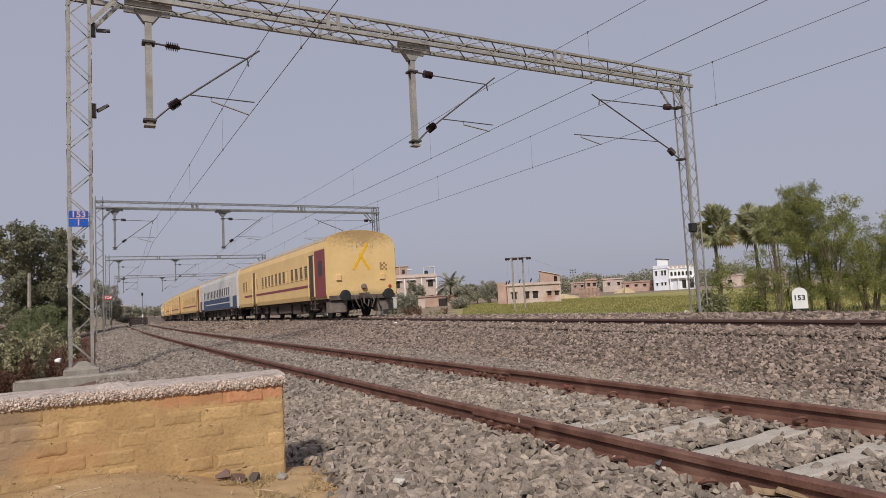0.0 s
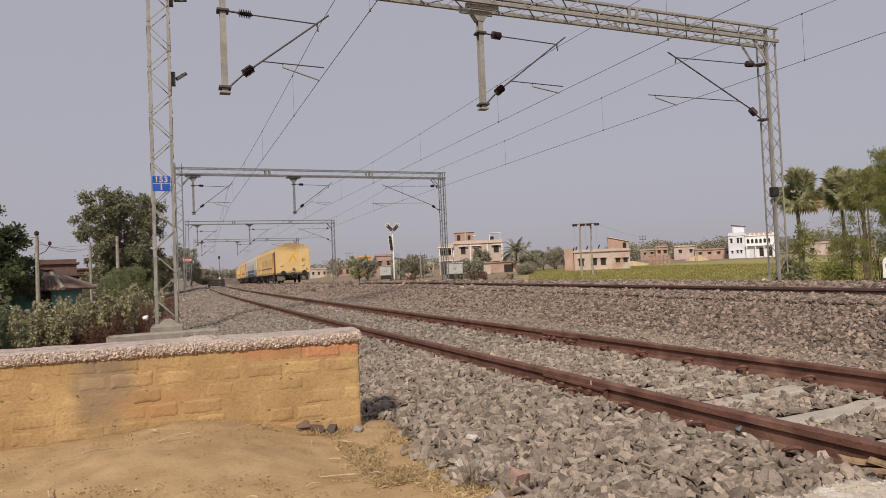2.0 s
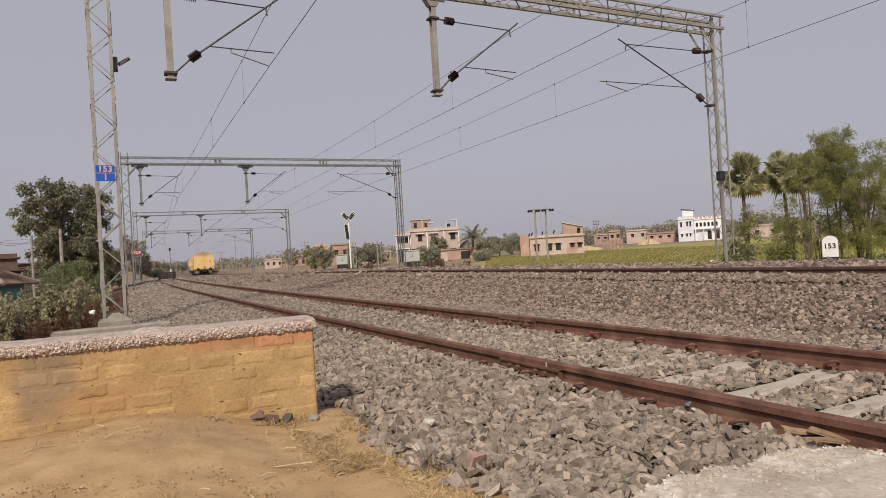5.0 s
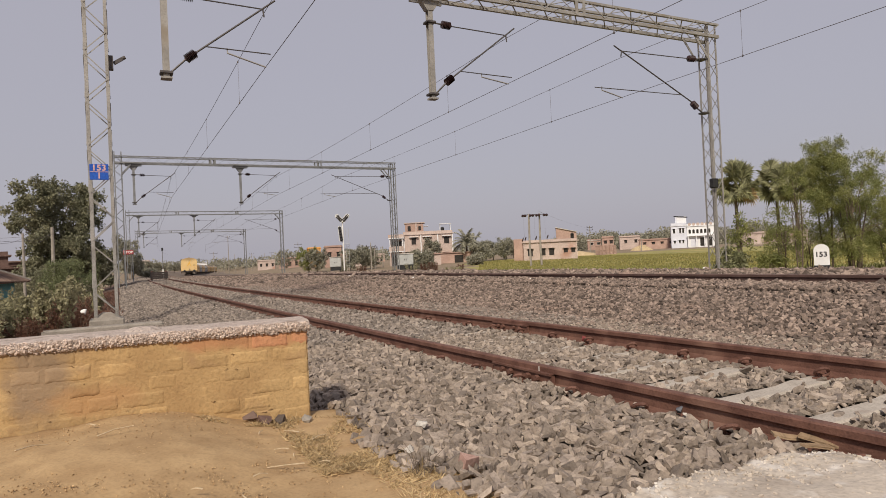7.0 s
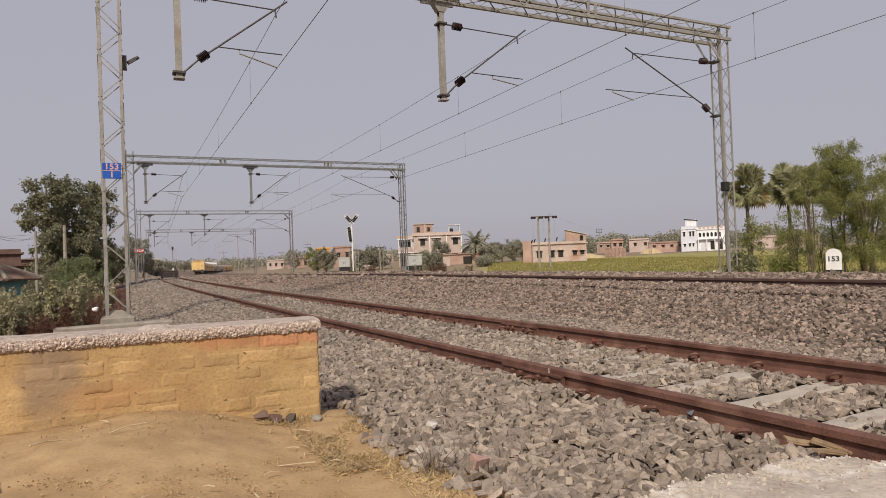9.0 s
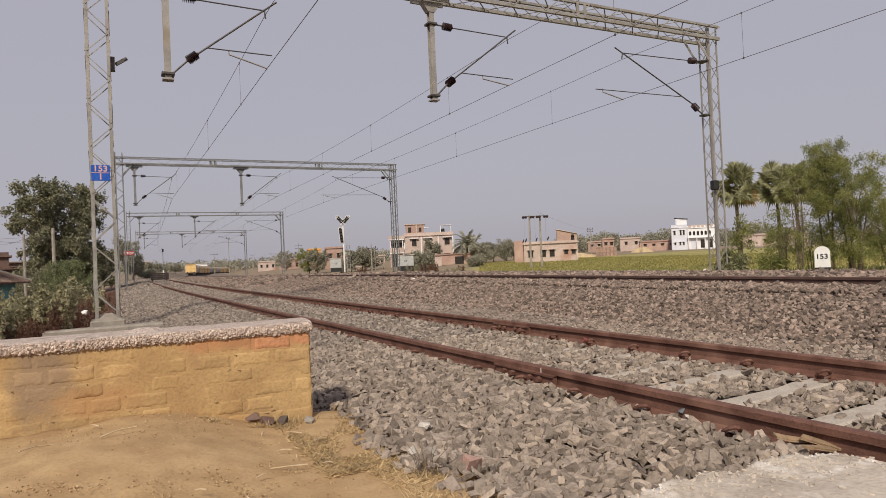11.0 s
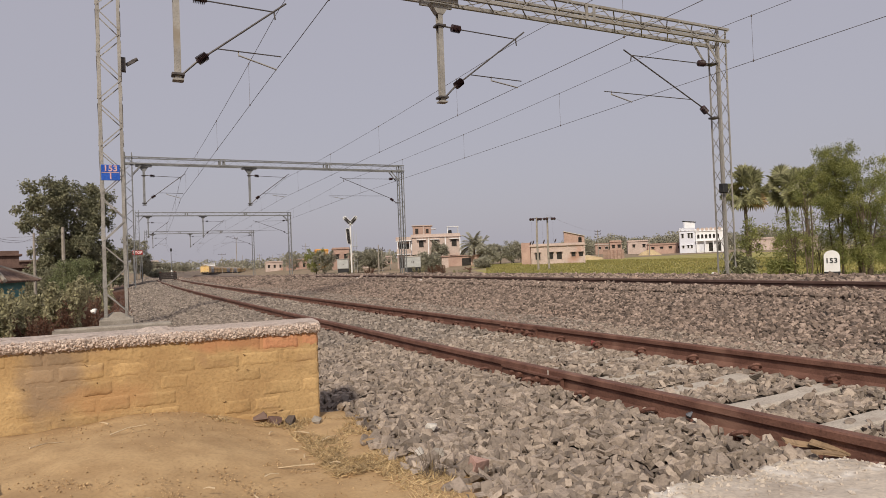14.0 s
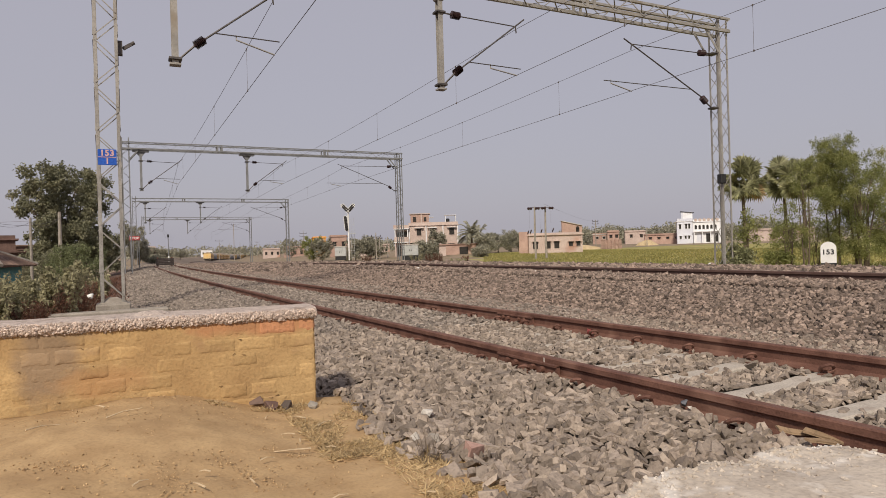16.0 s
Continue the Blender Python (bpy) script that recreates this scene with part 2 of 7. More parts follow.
M["leaf_feather"] = leaf_material("feathery leaves", (0.21, 0.235, 0.082), (0.385, 0.38, 0.145), 0.35, 0.5)
M["leaf_palm"] = leaf_material("palm fronds", (0.23, 0.24, 0.12), (0.42, 0.405, 0.235), 0.5, 0.4)
M["leaf_red"] = leaf_material("dry russet brush", (0.13, 0.065, 0.042), (0.22, 0.11, 0.075))
# leaves paled and greyed, so distance haze is painted into the base colour
M["leaf_far"] = leaf_material("distant foliage paled for haze", (0.28, 0.27, 0.2), (0.41, 0.39, 0.3))
M["straw"] = leaf_material("dry straw", (0.4, 0.285, 0.145), (0.6, 0.455, 0.26), 0.3, 0.2)
M["rice_green"] = leaf_material("green grass blades", (0.19, 0.205, 0.065), (0.33, 0.31, 0.11), 0.3, 0.3)
M["rice"] = leaf_material("rice blades", (0.225, 0.22, 0.07), (0.37, 0.32, 0.115), 0.3, 0.3)
M["pale_stick"] = node_material("bleached stick", (0.5, 0.38, 0.24), (0.66, 0.53, 0.36), 12, 0.85, bump=0)
M["wood"] = node_material("split wood", (0.26, 0.175, 0.105), (0.42, 0.3, 0.19), 8, 0.85, bump=0.4, depth=0.004, fine=60, stretch=(1, 0.15, 1))
M["plaster_white"] = node_material("white plaster", (0.7, 0.7, 0.72), (0.8, 0.8, 0.8), 0.5, 0.85, bump=0.05, fine=6, grit=0.12)
M["plaster_blue"] = node_material("pale blue plaster", (0.6, 0.61, 0.68), (0.68, 0.69, 0.74), 0.5, 0.85, bump=0.05, fine=6, grit=0.12)
M["plaster_pink"] = node_material("pale pink plaster", (0.455, 0.36, 0.315), (0.58, 0.47, 0.415), 0.4, 0.88, bump=0.1, fine=6,
                                  spot=(0.42, 0.26, 0.2), spot_scale=0.25, spot_from=0.58)
M["house_brick"] = node_material("house brick", (0.36, 0.24, 0.195), (0.48, 0.335, 0.275), 0.6, 0.9, bump=0.15, fine=9, vary=0.12)
M["teal"] = node_material("teal wash", (0.12, 0.3, 0.3), (0.18, 0.38, 0.36), 2, 0.9, bump=0.1)
M["orange"] = node_material("orange plaster", (0.68, 0.32, 0.08), (0.75, 0.4, 0.12), 0.5, 0.85, bump=0)
M["dark_brick"] = node_material("dark old brick", (0.115, 0.072, 0.06), (0.19, 0.12, 0.1), 1.5, 0.9, bump=0.2, fine=14)
M["rag"] = node_material("dull red rag", (0.26, 0.06, 0.06), (0.36, 0.11, 0.1), 20, 0.9, bump=0.3, depth=0.004)
M["blue_stone"] = node_material("bluish stone", (0.1, 0.105, 0.12), (0.17, 0.175, 0.19), 20, 0.9, bump=0.3, depth=0.004)
M["roof_tile"] = node_material("clay roof tile", (0.15, 0.1, 0.08), (0.25, 0.17, 0.135), 3, 0.9, bump=0.3, depth=0.01, fine=20, vary=0.2)
M["roof_sheet"] = node_material("roof sheet", (0.5, 0.46, 0.41), (0.6, 0.56, 0.51), 1, 0.7, bump=0)
M["sand"] = node_material("sand heap", (0.48, 0.36, 0.2), (0.58, 0.45, 0.27), 1, 0.95, bump=0.4, depth=0.05, fine=6)
M["gap"] = node_material("open joint", (0.13, 0.075, 0.035), (0.21, 0.125, 0.06), 9, 0.95, bump=0)
M["red_cloth"] = node_material("pinkish brick", (0.36, 0.22, 0.18), (0.47, 0.31, 0.26), 12, 0.9, bump=0.4, depth=0.004)


# ---- building tools ----
def obj(name, bm, material, parent=None, label="", smooth=False):
    me = bpy.data.meshes.new(name)
    bm.to_mesh(me)
    bm.free()
    for mm in (material if isinstance(material, (list, tuple)) else [material]):
        me.materials.append(M[mm])
    if smooth:
        me.polygons.foreach_set("use_smooth", [True] * len(me.polygons))
    ob = new(name, me)
    if parent is not None:
        ob.parent = parent
    return tagged(ob, label)


def part(name, bm, material, parent, label="", smooth=False):
    return obj(name, bm, material, parent, label, smooth)


def thing(name, m, label, category, group="", kind=""):
    ob = new(name)
    ob.empty_display_size = 0.2
    ob.matrix_basis = m
    return tagged(ob, label, category, group, kind)


def box(bm, x0, y0, z0, x1, y1, z1, m=None, slot=0):
    vs = [bm.verts.new(((x0, x1)[i & 1], (y0, y1)[i >> 1 & 1], (z0, z1)[i >> 2])) for i in range(8)]
    if m is not None:
        for v in vs:
            v.co = m @ v.co
    fs = [bm.faces.new([vs[i] for i in f]) for f in ((0, 2, 3, 1), (4, 5, 7, 6), (0, 1, 5, 4), (2, 6, 7, 3), (0, 4, 6, 2), (1, 3, 7, 5))]
    for f in fs:
        f.material_index = slot
    return fs


def tube(bm, a, b, r, n=6, r2=None, caps=True):
    a, b = Vector(a), Vector(b)
    r2 = r if r2 is None else r2
    d = (b - a).normalized()
    u = d.orthogonal().normalized()
    w = d.cross(u)
    rings = []
    for p, rr in ((a, r), (b, r2)):
        rings.append([bm.verts.new(p + (u * math.cos(2 * math.pi * i / n) + w * math.sin(2 * math.pi * i / n)) * rr) for i in range(n)])
    for i in range(n):
        bm.faces.new((rings[0][i], rings[0][(i + 1) % n], rings[1][(i + 1) % n], rings[1][i]))
    if caps:
        bm.faces.new(rings[0][::-1])
        bm.faces.new(rings[1])


def chain(bm, pts, r, n=5, r2=None):
    """A bent tube through points, tapering from r to r2."""
    r2 = r if r2 is None else r2
    pts = [Vector(p) for p in pts]
    rings = []
    u = None
    for i, p in enumerate(pts):
        d = (pts[min(i + 1, len(pts) - 1)] - pts[max(i - 1, 0)]).normalized()
        u = d.orthogonal().normalized() if u is None else (u - d * u.dot(d)).normalized()
        w = d.cross(u)
        rr = r + (r2 - r) * i / (len(pts) - 1)
        rings.append([bm.verts.new(p + (u * math.cos(2 * math.pi * k / n) + w * math.sin(2 * math.pi * k / n)) * rr) for k in range(n)])
    for p, q in zip(rings, rings[1:]):
        for k in range(n):
            bm.faces.new((p[k], p[(k + 1) % n], q[(k + 1) % n], q[k]))
    bm.faces.new(rings[0][::-1])
    bm.faces.new(rings[-1])


def angle_bar(bm, a, b, w, facing=(0, -1, 0)):
    """A flat steel bar from a to b, w wide."""
    a, b = Vector(a), Vector(b)
    d = (b - a).normalized()
    s = d.cross(Vector(facing)).normalized() * w / 2
    t = Vector(facing) * 0.006
    vs = [bm.verts.new(p + q + o) for p in (a, b) for q in (s, -s) for o in (t, -t)]
    for f in ((0, 1, 3, 2), (4, 6, 7, 5), (0, 4, 5, 1), (2, 3, 7, 6), (0, 2, 6, 4), (1, 5, 7, 3)):
        bm.faces.new([vs[i] for i in f])


def lathe(bm, profile, n=16, m=None):
    rings = []
    for r, z in profile:
        ring = [bm.verts.new((r * math.cos(2 * math.pi * i / n), r * math.sin(2 * math.pi * i / n), z)) for i in range(n)]
        if m is not None:
            for v in ring:
                v.co = m @ v.co
        rings.append(ring)
    for p, q in zip(rings, rings[1:]):
        for i in range(n):
            bm.faces.new((p[i], p[(i + 1) % n], q[(i + 1) % n], q[i]))
    bm.faces.new(rings[0][::-1])
    bm.faces.new(rings[-1])


def bevel(bm, w, seg=1):
    bmesh.ops.bevel(bm, geom=bm.edges[:], offset=w, segments=seg, affect="EDGES", clamp_overlap=True)


def roughen(bm, amount, scale, seed=0.0):
    for v in bm.verts:
        v.co += noise.noise_vector(v.co * scale + Vector((seed, seed * 2, 0))) * amount


def lettering(name, words, size, m, material, parent, extrude=0.004):
    cu = bpy.data.curves.new(name, "FONT")
    cu.body, cu.size, cu.extrude, cu.align_x, cu.align_y = words, size, extrude, "CENTER", "CENTER"
    cu.offset, cu.space_character = size * 0.03, 1.08
    tmp = bpy.data.objects.new(name, cu)
    scene.collection.objects.link(tmp)
    bpy.context.view_layer.update()
    me = bpy.data.meshes.new_from_object(tmp.evaluated_get(bpy.context.evaluated_depsgraph_get()))
    bpy.data.objects.remove(tmp)
    me.materials.clear()
    me.materials.append(M[material])
    ob = new(name, me)
    ob.parent = parent
    ob.matrix_basis = m
    return ob


def smooth_step(a, b, v):
    t = min(1, max(0, (v - a) / (b - a)))
    return t * t * (3 - 2 * t)


def soup(name, verts, faces, material, parent=None):
    """A mesh straight from arrays of triangles."""
    me = bpy.data.meshes.new(name)
    me.vertices.add(len(verts))
    me.vertices.foreach_set("co", verts.astype(np.float32).ravel())
    k = faces.shape[1]
    me.loops.add(faces.size)
    me.loops.foreach_set("vertex_index", faces.astype(np.int32).ravel())
    me.polygons.add(len(faces))
    me.polygons.foreach_set("loop_start", np.arange(0, faces.size, k, dtype=np.int32))
    me.update(calc_edges=True)
    me.shade_flat()
    me.materials.append(M[material])
    ob = new(name, me)
    if parent is not None:
        ob.parent = parent
    return ob


# ---- lie of the land ----
RAIL_MAIN = 0.315            # rail head of the two main tracks; the siding's is 0
RAIL_FAR = 0.1               # rail head of the farther main track
TRACK_2, TRACK_3 = 10.35, 15.05
BEND_FROM, BEND_TO, BEND_R = 39.0, 430.0, 1490.0


def bend(y):
    if y < BEND_FROM:
        return 0.0
    arc = min(y, BEND_TO) - BEND_FROM
    return arc ** 2 / (2 * BEND_R) + max(0.0, y - BEND_TO) * arc / BEND_R


def fall(y):
    """How far the main line has dropped below its level by the siding."""
    return 0.0075 * max(0.0, y - 25.0)


def siding_x(y):
    """Centre line of the siding, which drifts off and ends at the buffer stop."""
    return 3.93 - 0.032 * y + 0.00042 * y * y


def land(x, y):
    """Height of the ground sheet."""
    b = bend(max(y, 0)) if y < 400 else bend(400)
    u = x - b
    far = max(0.0, (math.hypot(x, y) - 70) / 130)
    if u < 5.9:
        bed = -0.2
        # shoulder of the siding: earth mound before the parapet, bank behind it
        if y < 4.4:
            mound = -0.13 + 0.11 * smooth_step(1.0, -0.6, x) + 0.07 * math.exp(-((x - 0.05) ** 2 / 0.25 + (y - 3.6) ** 2 / 0.6)) - 0.25 * smooth_step(-2, -6, x)
            mound += 0.085 * math.exp(-((x - 0.33) ** 2 / 0.16 + (y - 4.1) ** 2 / 0.5))
            mound += -0.12 * smooth_step(2.2, 0.5, y)
            side = mound + (bed - mound) * smooth_step(1.3, 1.75, x)
        else:
            side = bed - 0.15 * smooth_step(1.9, 0.9, u) - 0.75 * smooth_step(0.6, -3.5, u) * smooth_step(4.4, 9, y)
        return side + (0.7 * min(1, far) if u < 0 else 0) - fall(min(y, 420)) * smooth_step(2.5, 5.9, u)
    if u < 17.3:
        top = RAIL_MAIN - 0.17 - fall(min(y, 420))
        if u < 8.5:
            foot = -0.2 - fall(min(y, 420))
            return foot + (top - foot) * smooth_step(5.7, 8.7, u)
        if u > 11.9:
            return top - (RAIL_MAIN - RAIL_FAR) * smooth_step(11.9, 13.3, u)
        return top + 0.075 * smooth_step(9.75, 10.1, u)
    z = RAIL_FAR - 0.17 - 0.4 * smooth_step(17.0, 19.5, u) - fall(min(y, 420)) * smooth_step(60, 25, u)
    return z - 0.15 + 0.15 * smooth_step(25, 18, u) + 0.75 * min(1, far)


def spread(stops):
    out = []
    for (a, step), (b, _) in zip(stops, stops[1:]):
        out += list(np.arange(a, b - 1e-6, step))
    return out + [stops[-1][0]]


def ground():
    xs = spread([(-3000, 500), (-500, 50), (-100, 10), (-20, 2), (-4, 0.4), (-1.6, 0.05), (2.0, 0.25), (20, 1), (40, 4), (100, 20), (400, 100), (1000, 500), (3000, 1)])
    ys = spread([(-400, 60), (-40, 5), (-5, 0.5), (0.5, 0.05), (4.3, 0.2), (5, 0.4), (20, 2), (80, 5), (200, 20), (500, 100), (1000, 500), (3500, 1)])
    bm = bmesh.new()
    grid = []
    for x in xs:
        row = []
        for y in ys:
            z = land(x, y)
            near = 1 if (-4 < x < 2 and -2 < y < 5) else 0
            z += 0.02 * noise.noise(Vector((x * 2.2, y * 2.2, 0))) + near * (0.012 * noise.noise(Vector((x * 9, y * 9, 3))) + 0.007 * noise.noise(Vector((x * 19, y * 19, 5))))
            row.append(bm.verts.new((x, y, z)))
        grid.append(row)
    for i in range(len(xs) - 1):
        for j in range(len(ys) - 1):
            f = bm.faces.new((grid[i][j], grid[i + 1][j], grid[i + 1][j + 1], grid[i][j + 1]))
            cx, cy = (xs[i] + xs[i + 1]) / 2, (ys[j] + ys[j + 1]) / 2
            u = cx - bend(min(max(cy, 0), 400))
            if u > 18.3:
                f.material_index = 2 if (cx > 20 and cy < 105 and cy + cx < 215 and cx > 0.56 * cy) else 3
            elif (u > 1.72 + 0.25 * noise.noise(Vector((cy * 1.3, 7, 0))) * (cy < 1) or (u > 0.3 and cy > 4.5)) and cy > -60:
                # near bed carries the painted gap shade, plain ballast texture beyond
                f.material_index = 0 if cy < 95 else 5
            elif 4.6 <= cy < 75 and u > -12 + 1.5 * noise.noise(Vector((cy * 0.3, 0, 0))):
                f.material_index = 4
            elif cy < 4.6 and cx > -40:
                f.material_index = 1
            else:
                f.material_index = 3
    return tagged(obj("ground", bm, ["bed", "earth", "field", "scrub", "red_earth", "far_ballast"], smooth=True), "ochre earth, ballast bed painted dark as gap shade and green rice fields", "ground", kind="structure")


# ---- tracks ----
RAIL_PROFILE = [(-0.068, -0.156), (0.068, -0.156), (0.068, -0.146), (0.02, -0.128), (0.008, -0.115), (0.008, -0.058), (0.013, -0.049), (0.033, -0.041), (0.034, -0.008),
                (0.026, 0.0), (-0.026, 0.0), (-0.034, -0.008), (-0.033, -0.041), (-0.013, -0.049), (-0.008, -0.058), (-0.008, -0.115), (-0.02, -0.128), (-0.068, -0.146)]


def sweep_rail(name, line, offset, z, material, parent, graded=False):
    bm = bmesh.new()
    rings = []
    for i, (x, y) in enumerate(line):
        x0, y0 = line[max(i - 1, 0)]
        x1, y1 = line[min(i + 1, len(line) - 1)]
        d = Vector((x1 - x0, y1 - y0, 0)).normalized()
        s = Vector((d.y, -d.x, 0))
        rings.append([bm.verts.new(Vector((x, y, z - (fall(y) if graded else 0.0))) + s * (offset + px) + Vector((0, 0, pz))) for px, pz in RAIL_PROFILE])
    n = len(RAIL_PROFILE)
    for p, q in zip(rings, rings[1:]):
        for k in range(n):
            bm.faces.new((p[k], p[(k + 1) % n], q[(k + 1) % n], q[k]))
    bm.faces.new(rings[0])
    bm.faces.new(rings[-1][::-1])
    return part(name, bm, material, parent)


def sleeper_mesh():
    bm = bmesh.new()
    prof = [(-1.37, 0.0), (-0.55, 0.0), (-0.35, -0.012), (0.35, -0.012), (0.55, 0.0), (1.37, 0.0)]
    rows = []
    for x, dz in prof:
        w = 0.085 if abs(x) < 0.5 else 0.1
        rows.append([bm.verts.new((x, -w - 0.03, -0.2)), bm.verts.new((x, -w, dz - 0.012)), bm.verts.new((x, -w + 0.014, dz)), bm.verts.new((x, w - 0.014, dz)),
                     bm.verts.new((x, w, dz - 0.012)), bm.verts.new((x, w + 0.03, -0.2))])
    for p, q in zip(rows, rows[1:]):
        for k in range(5):
            bm.faces.new((p[k], q[k], q[k + 1], p[k + 1]))
    bm.faces.new(rows[0])
    bm.faces.new(rows[-1][::-1])
    me = bpy.data.meshes.new("sleeper")
    bm.to_mesh(me)
    bm.free()
    me.materials.append(M["concrete"])
    return me


def clip_mesh():
    """An elastic rail clip: a bent spring bar."""
    bm = bmesh.new()
    pts = [(-0.005, -0.03, -0.118), (0.04, -0.045, -0.1)]
    for k in range(9):
        a = radians(-100 + 30 * k)
        pts.append((0.07 + 0.04 * math.cos(a), 0.045 * math.sin(a), -0.085 + 0.03 * math.sin(a + 0.6)))
    pts += [(0.03, 0.03, -0.1), (0.06, 0.0, -0.122)]
    chain(bm, pts, 0.013, 6)
    box(bm, 0.02, -0.05, -0.156, 0.11, 0.05, -0.128)
    me = bpy.data.meshes.new("clip")
    bm.to_mesh(me)
    bm.free()
    me.materials.append(M["rust"])
    return me


def piece(name, me, parent, m):
    ob = new(name, me)
    ob.parent = parent
    ob.matrix_basis = m
    return ob


def track(name, centre, y0, y1, z, material, label, sleepers, clips=False, joints=()):
    t = thing(name, pose(0, 0, 0), label, "railway track", kind="structure")
    ys = list(np.arange(y0, min(y1, 60), 2.0)) + (list(np.arange(60, y1, 8.0)) if y1 > 60 else [])
    line = [(centre(y), y) for y in ys] + [(centre(y1), y1)]
    for side in (-0.873, 0.873):
        # the inner rail of the curve lies lower
        sweep_rail("rail", line, side, z - (0.085 if not clips and side > 0 else 0.0), material, t, not clips)
    if sleepers:
        sm, cm = sleeper_mesh(), clip_mesh()
        a, b, step = sleepers
        for y in np.arange(a, b, step):
            turn = math.degrees(math.atan2(centre(y + 0.5) - centre(y - 0.5), 1))
            piece("sleeper", sm, t, pose(centre(y), y, z - 0.158, 0, 0, -turn) if clips else pose(centre(y), y, z - 0.205 - fall(y), 0, 2.8, -turn))
            if clips and y < clips:
                for side in (-0.873, 0.873):
                    for flip in (0, 180):
                        s = 1 if flip == 0 else -1
                        piece("rail_clip", cm, t, pose(centre(y) + side + s * 0.045, y, z - 0.02, 0, 0, flip - turn) @ Matrix.Diagonal((0.95, 1.0, 1.0, 1)))
    for side, y in joints:
        bm = bmesh.new()
        x = centre(y) + side
        for s in (-1, 1):
            box(bm, x + s * 0.01, y - 0.4, z - 0.13, x + s * 0.04, y + 0.4, z - 0.05)
            box(bm, x + s * 0.012, y - 0.4, z - 0.056, x + s * 0.058, y + 0.4, z - 0.04)
            box(bm, x + s * 0.03, y - 0.4, z - 0.142, x + s * 0.066, y + 0.4, z - 0.124)
            for k in (-0.24, -0.12, 0.12, 0.24):
                tube(bm, (x + s * 0.02, y + k, z - 0.085), (x + s * 0.078, y + k, z - 0.085), 0.023, 6)
        part("fishplate", bm, "rust", t, "bolted rusty fishplate")
    return t


# ---- ballast ----
def stone_shapes(count, seed, plain=False):
    """Angular broken stones as (verts, triangles)."""
    rng = np.random.RandomState(seed)
    out = []
    for _ in range(count):
        bm = bmesh.new()
        if plain:
            # a small split block
            for a in (-1, 1):
                for b in (-1, 1):
                    for c in (-1, 1):
                        bm.verts.new(np.array([a, b, c]) * rng.uniform(0.55, 1.1, 3) * np.array([1.12, 0.86, 0.6]))
        else:
            # a block with its corners broken off along flat cleavage planes
            bmesh.ops.create_cube(bm, size=2.0)
            for _cut in range(4):
                d = Vector(rng.normal(size=3) * np.array([1.0, 1.0, 0.8])).normalized()
                reach = abs(d.x) + abs(d.y) + abs(d.z)
                bmesh.ops.bisect_plane(bm, geom=bm.verts[:] + bm.edges[:] + bm.faces[:], plane_co=d * reach * rng.uniform(0.64, 0.86), plane_no=d, clear_outer=True)
            lean = np.eye(3) + rng.uniform(-0.28, 0.28, (3, 3))
            wide = np.array([1.12, 0.8 * rng.uniform(0.8, 1.15), 0.43 * rng.uniform(0.65, 1.3)])
            for v in bm.verts:
                v.co = Vector(lean @ np.array(v.co[:]) * wide)
        hull = [v.co.copy() for v in bm.verts]
        bm.free()
        bm = bmesh.new()
        for q in hull:
            bm.verts.new(q)
        bmesh.ops.convex_hull(bm, input=bm.verts)
        bmesh.ops.triangulate(bm, faces=bm.faces)
        bmesh.ops.delete(bm, geom=[v for v in bm.verts if not v.link_faces], context="VERTS")
        bm.verts.index_update()
        out.append((np.array([v.co[:] for v in bm.verts]), np.array([[v.index for v in f.verts] for f in bm.faces])))
        bm.free()
    return out


def turns(rng, n, tilt):
    q = rng.normal(size=(n, 4)) * np.array([1, tilt, tilt, 1])
    q /= np.linalg.norm(q, axis=1)[:, None]
    w, x, y, z = q.T
    return np.stack([np.stack([1 - 2 * (y * y + z * z), 2 * (x * y - z * w), 2 * (x * z + y * w)], -1),
                     np.stack([2 * (x * y + z * w), 1 - 2 * (x * x + z * z), 2 * (y * z - x * w)], -1),
                     np.stack([2 * (x * z - y * w), 2 * (y * z + x * w), 1 - 2 * (x * x + y * y)], -1)], 1)


def scatter_stones(name, places, sizes, material, parent, seed, plain=False):
    rng = np.random.RandomState(seed)
    shapes = stone_shapes(24, seed, plain)
    pick = rng.randint(0, 24, len(places))
    rot = turns(rng, len(places), 0.5 if plain else 0.34)
    vs, fs, base = [], [], 0
    for k, (v, f) in enumerate(shapes):
        ids = np.where(pick == k)[0]
        if len(ids) == 0:
            continue
        pts = np.einsum("nij,vj->nvi", rot[ids], v) * sizes[ids][:, None, None] + places[ids][:, None, :]
        vs.append(pts.reshape(-1, 3))
        fs.append((f[None] + (np.arange(len(ids)) * len(v))[:, None, None]).reshape(-1, 3) + base)
        base += len(ids) * len(v)
    return soup(name, np.concatenate(vs), np.concatenate(fs), material, parent)


def on_sleeper(x, y):
    """Whether a point of the siding lies on the bare middle or the ends of a sleeper."""
    u = x - siding_x(y)
    k = (y - 0.56) / 0.62
    return abs(k - round(k)) * 0.62 < 0.15 and abs(u) < 1.3


def ballast_top(x, y):
    """Top of the stones laid on the ground sheet."""
    u = x - siding_x(y)
    z = land(x, y)
    v = x - bend(y)
    if v > 8.3:
        z += 0.04
    if -2.8 < u < 2.8 and z < 0:
        z = max(z, -0.165 - (0.02 if abs(u) < 0.6 else 0) - 0.22 * max(0.0, abs(u) - 1.6))
    return z


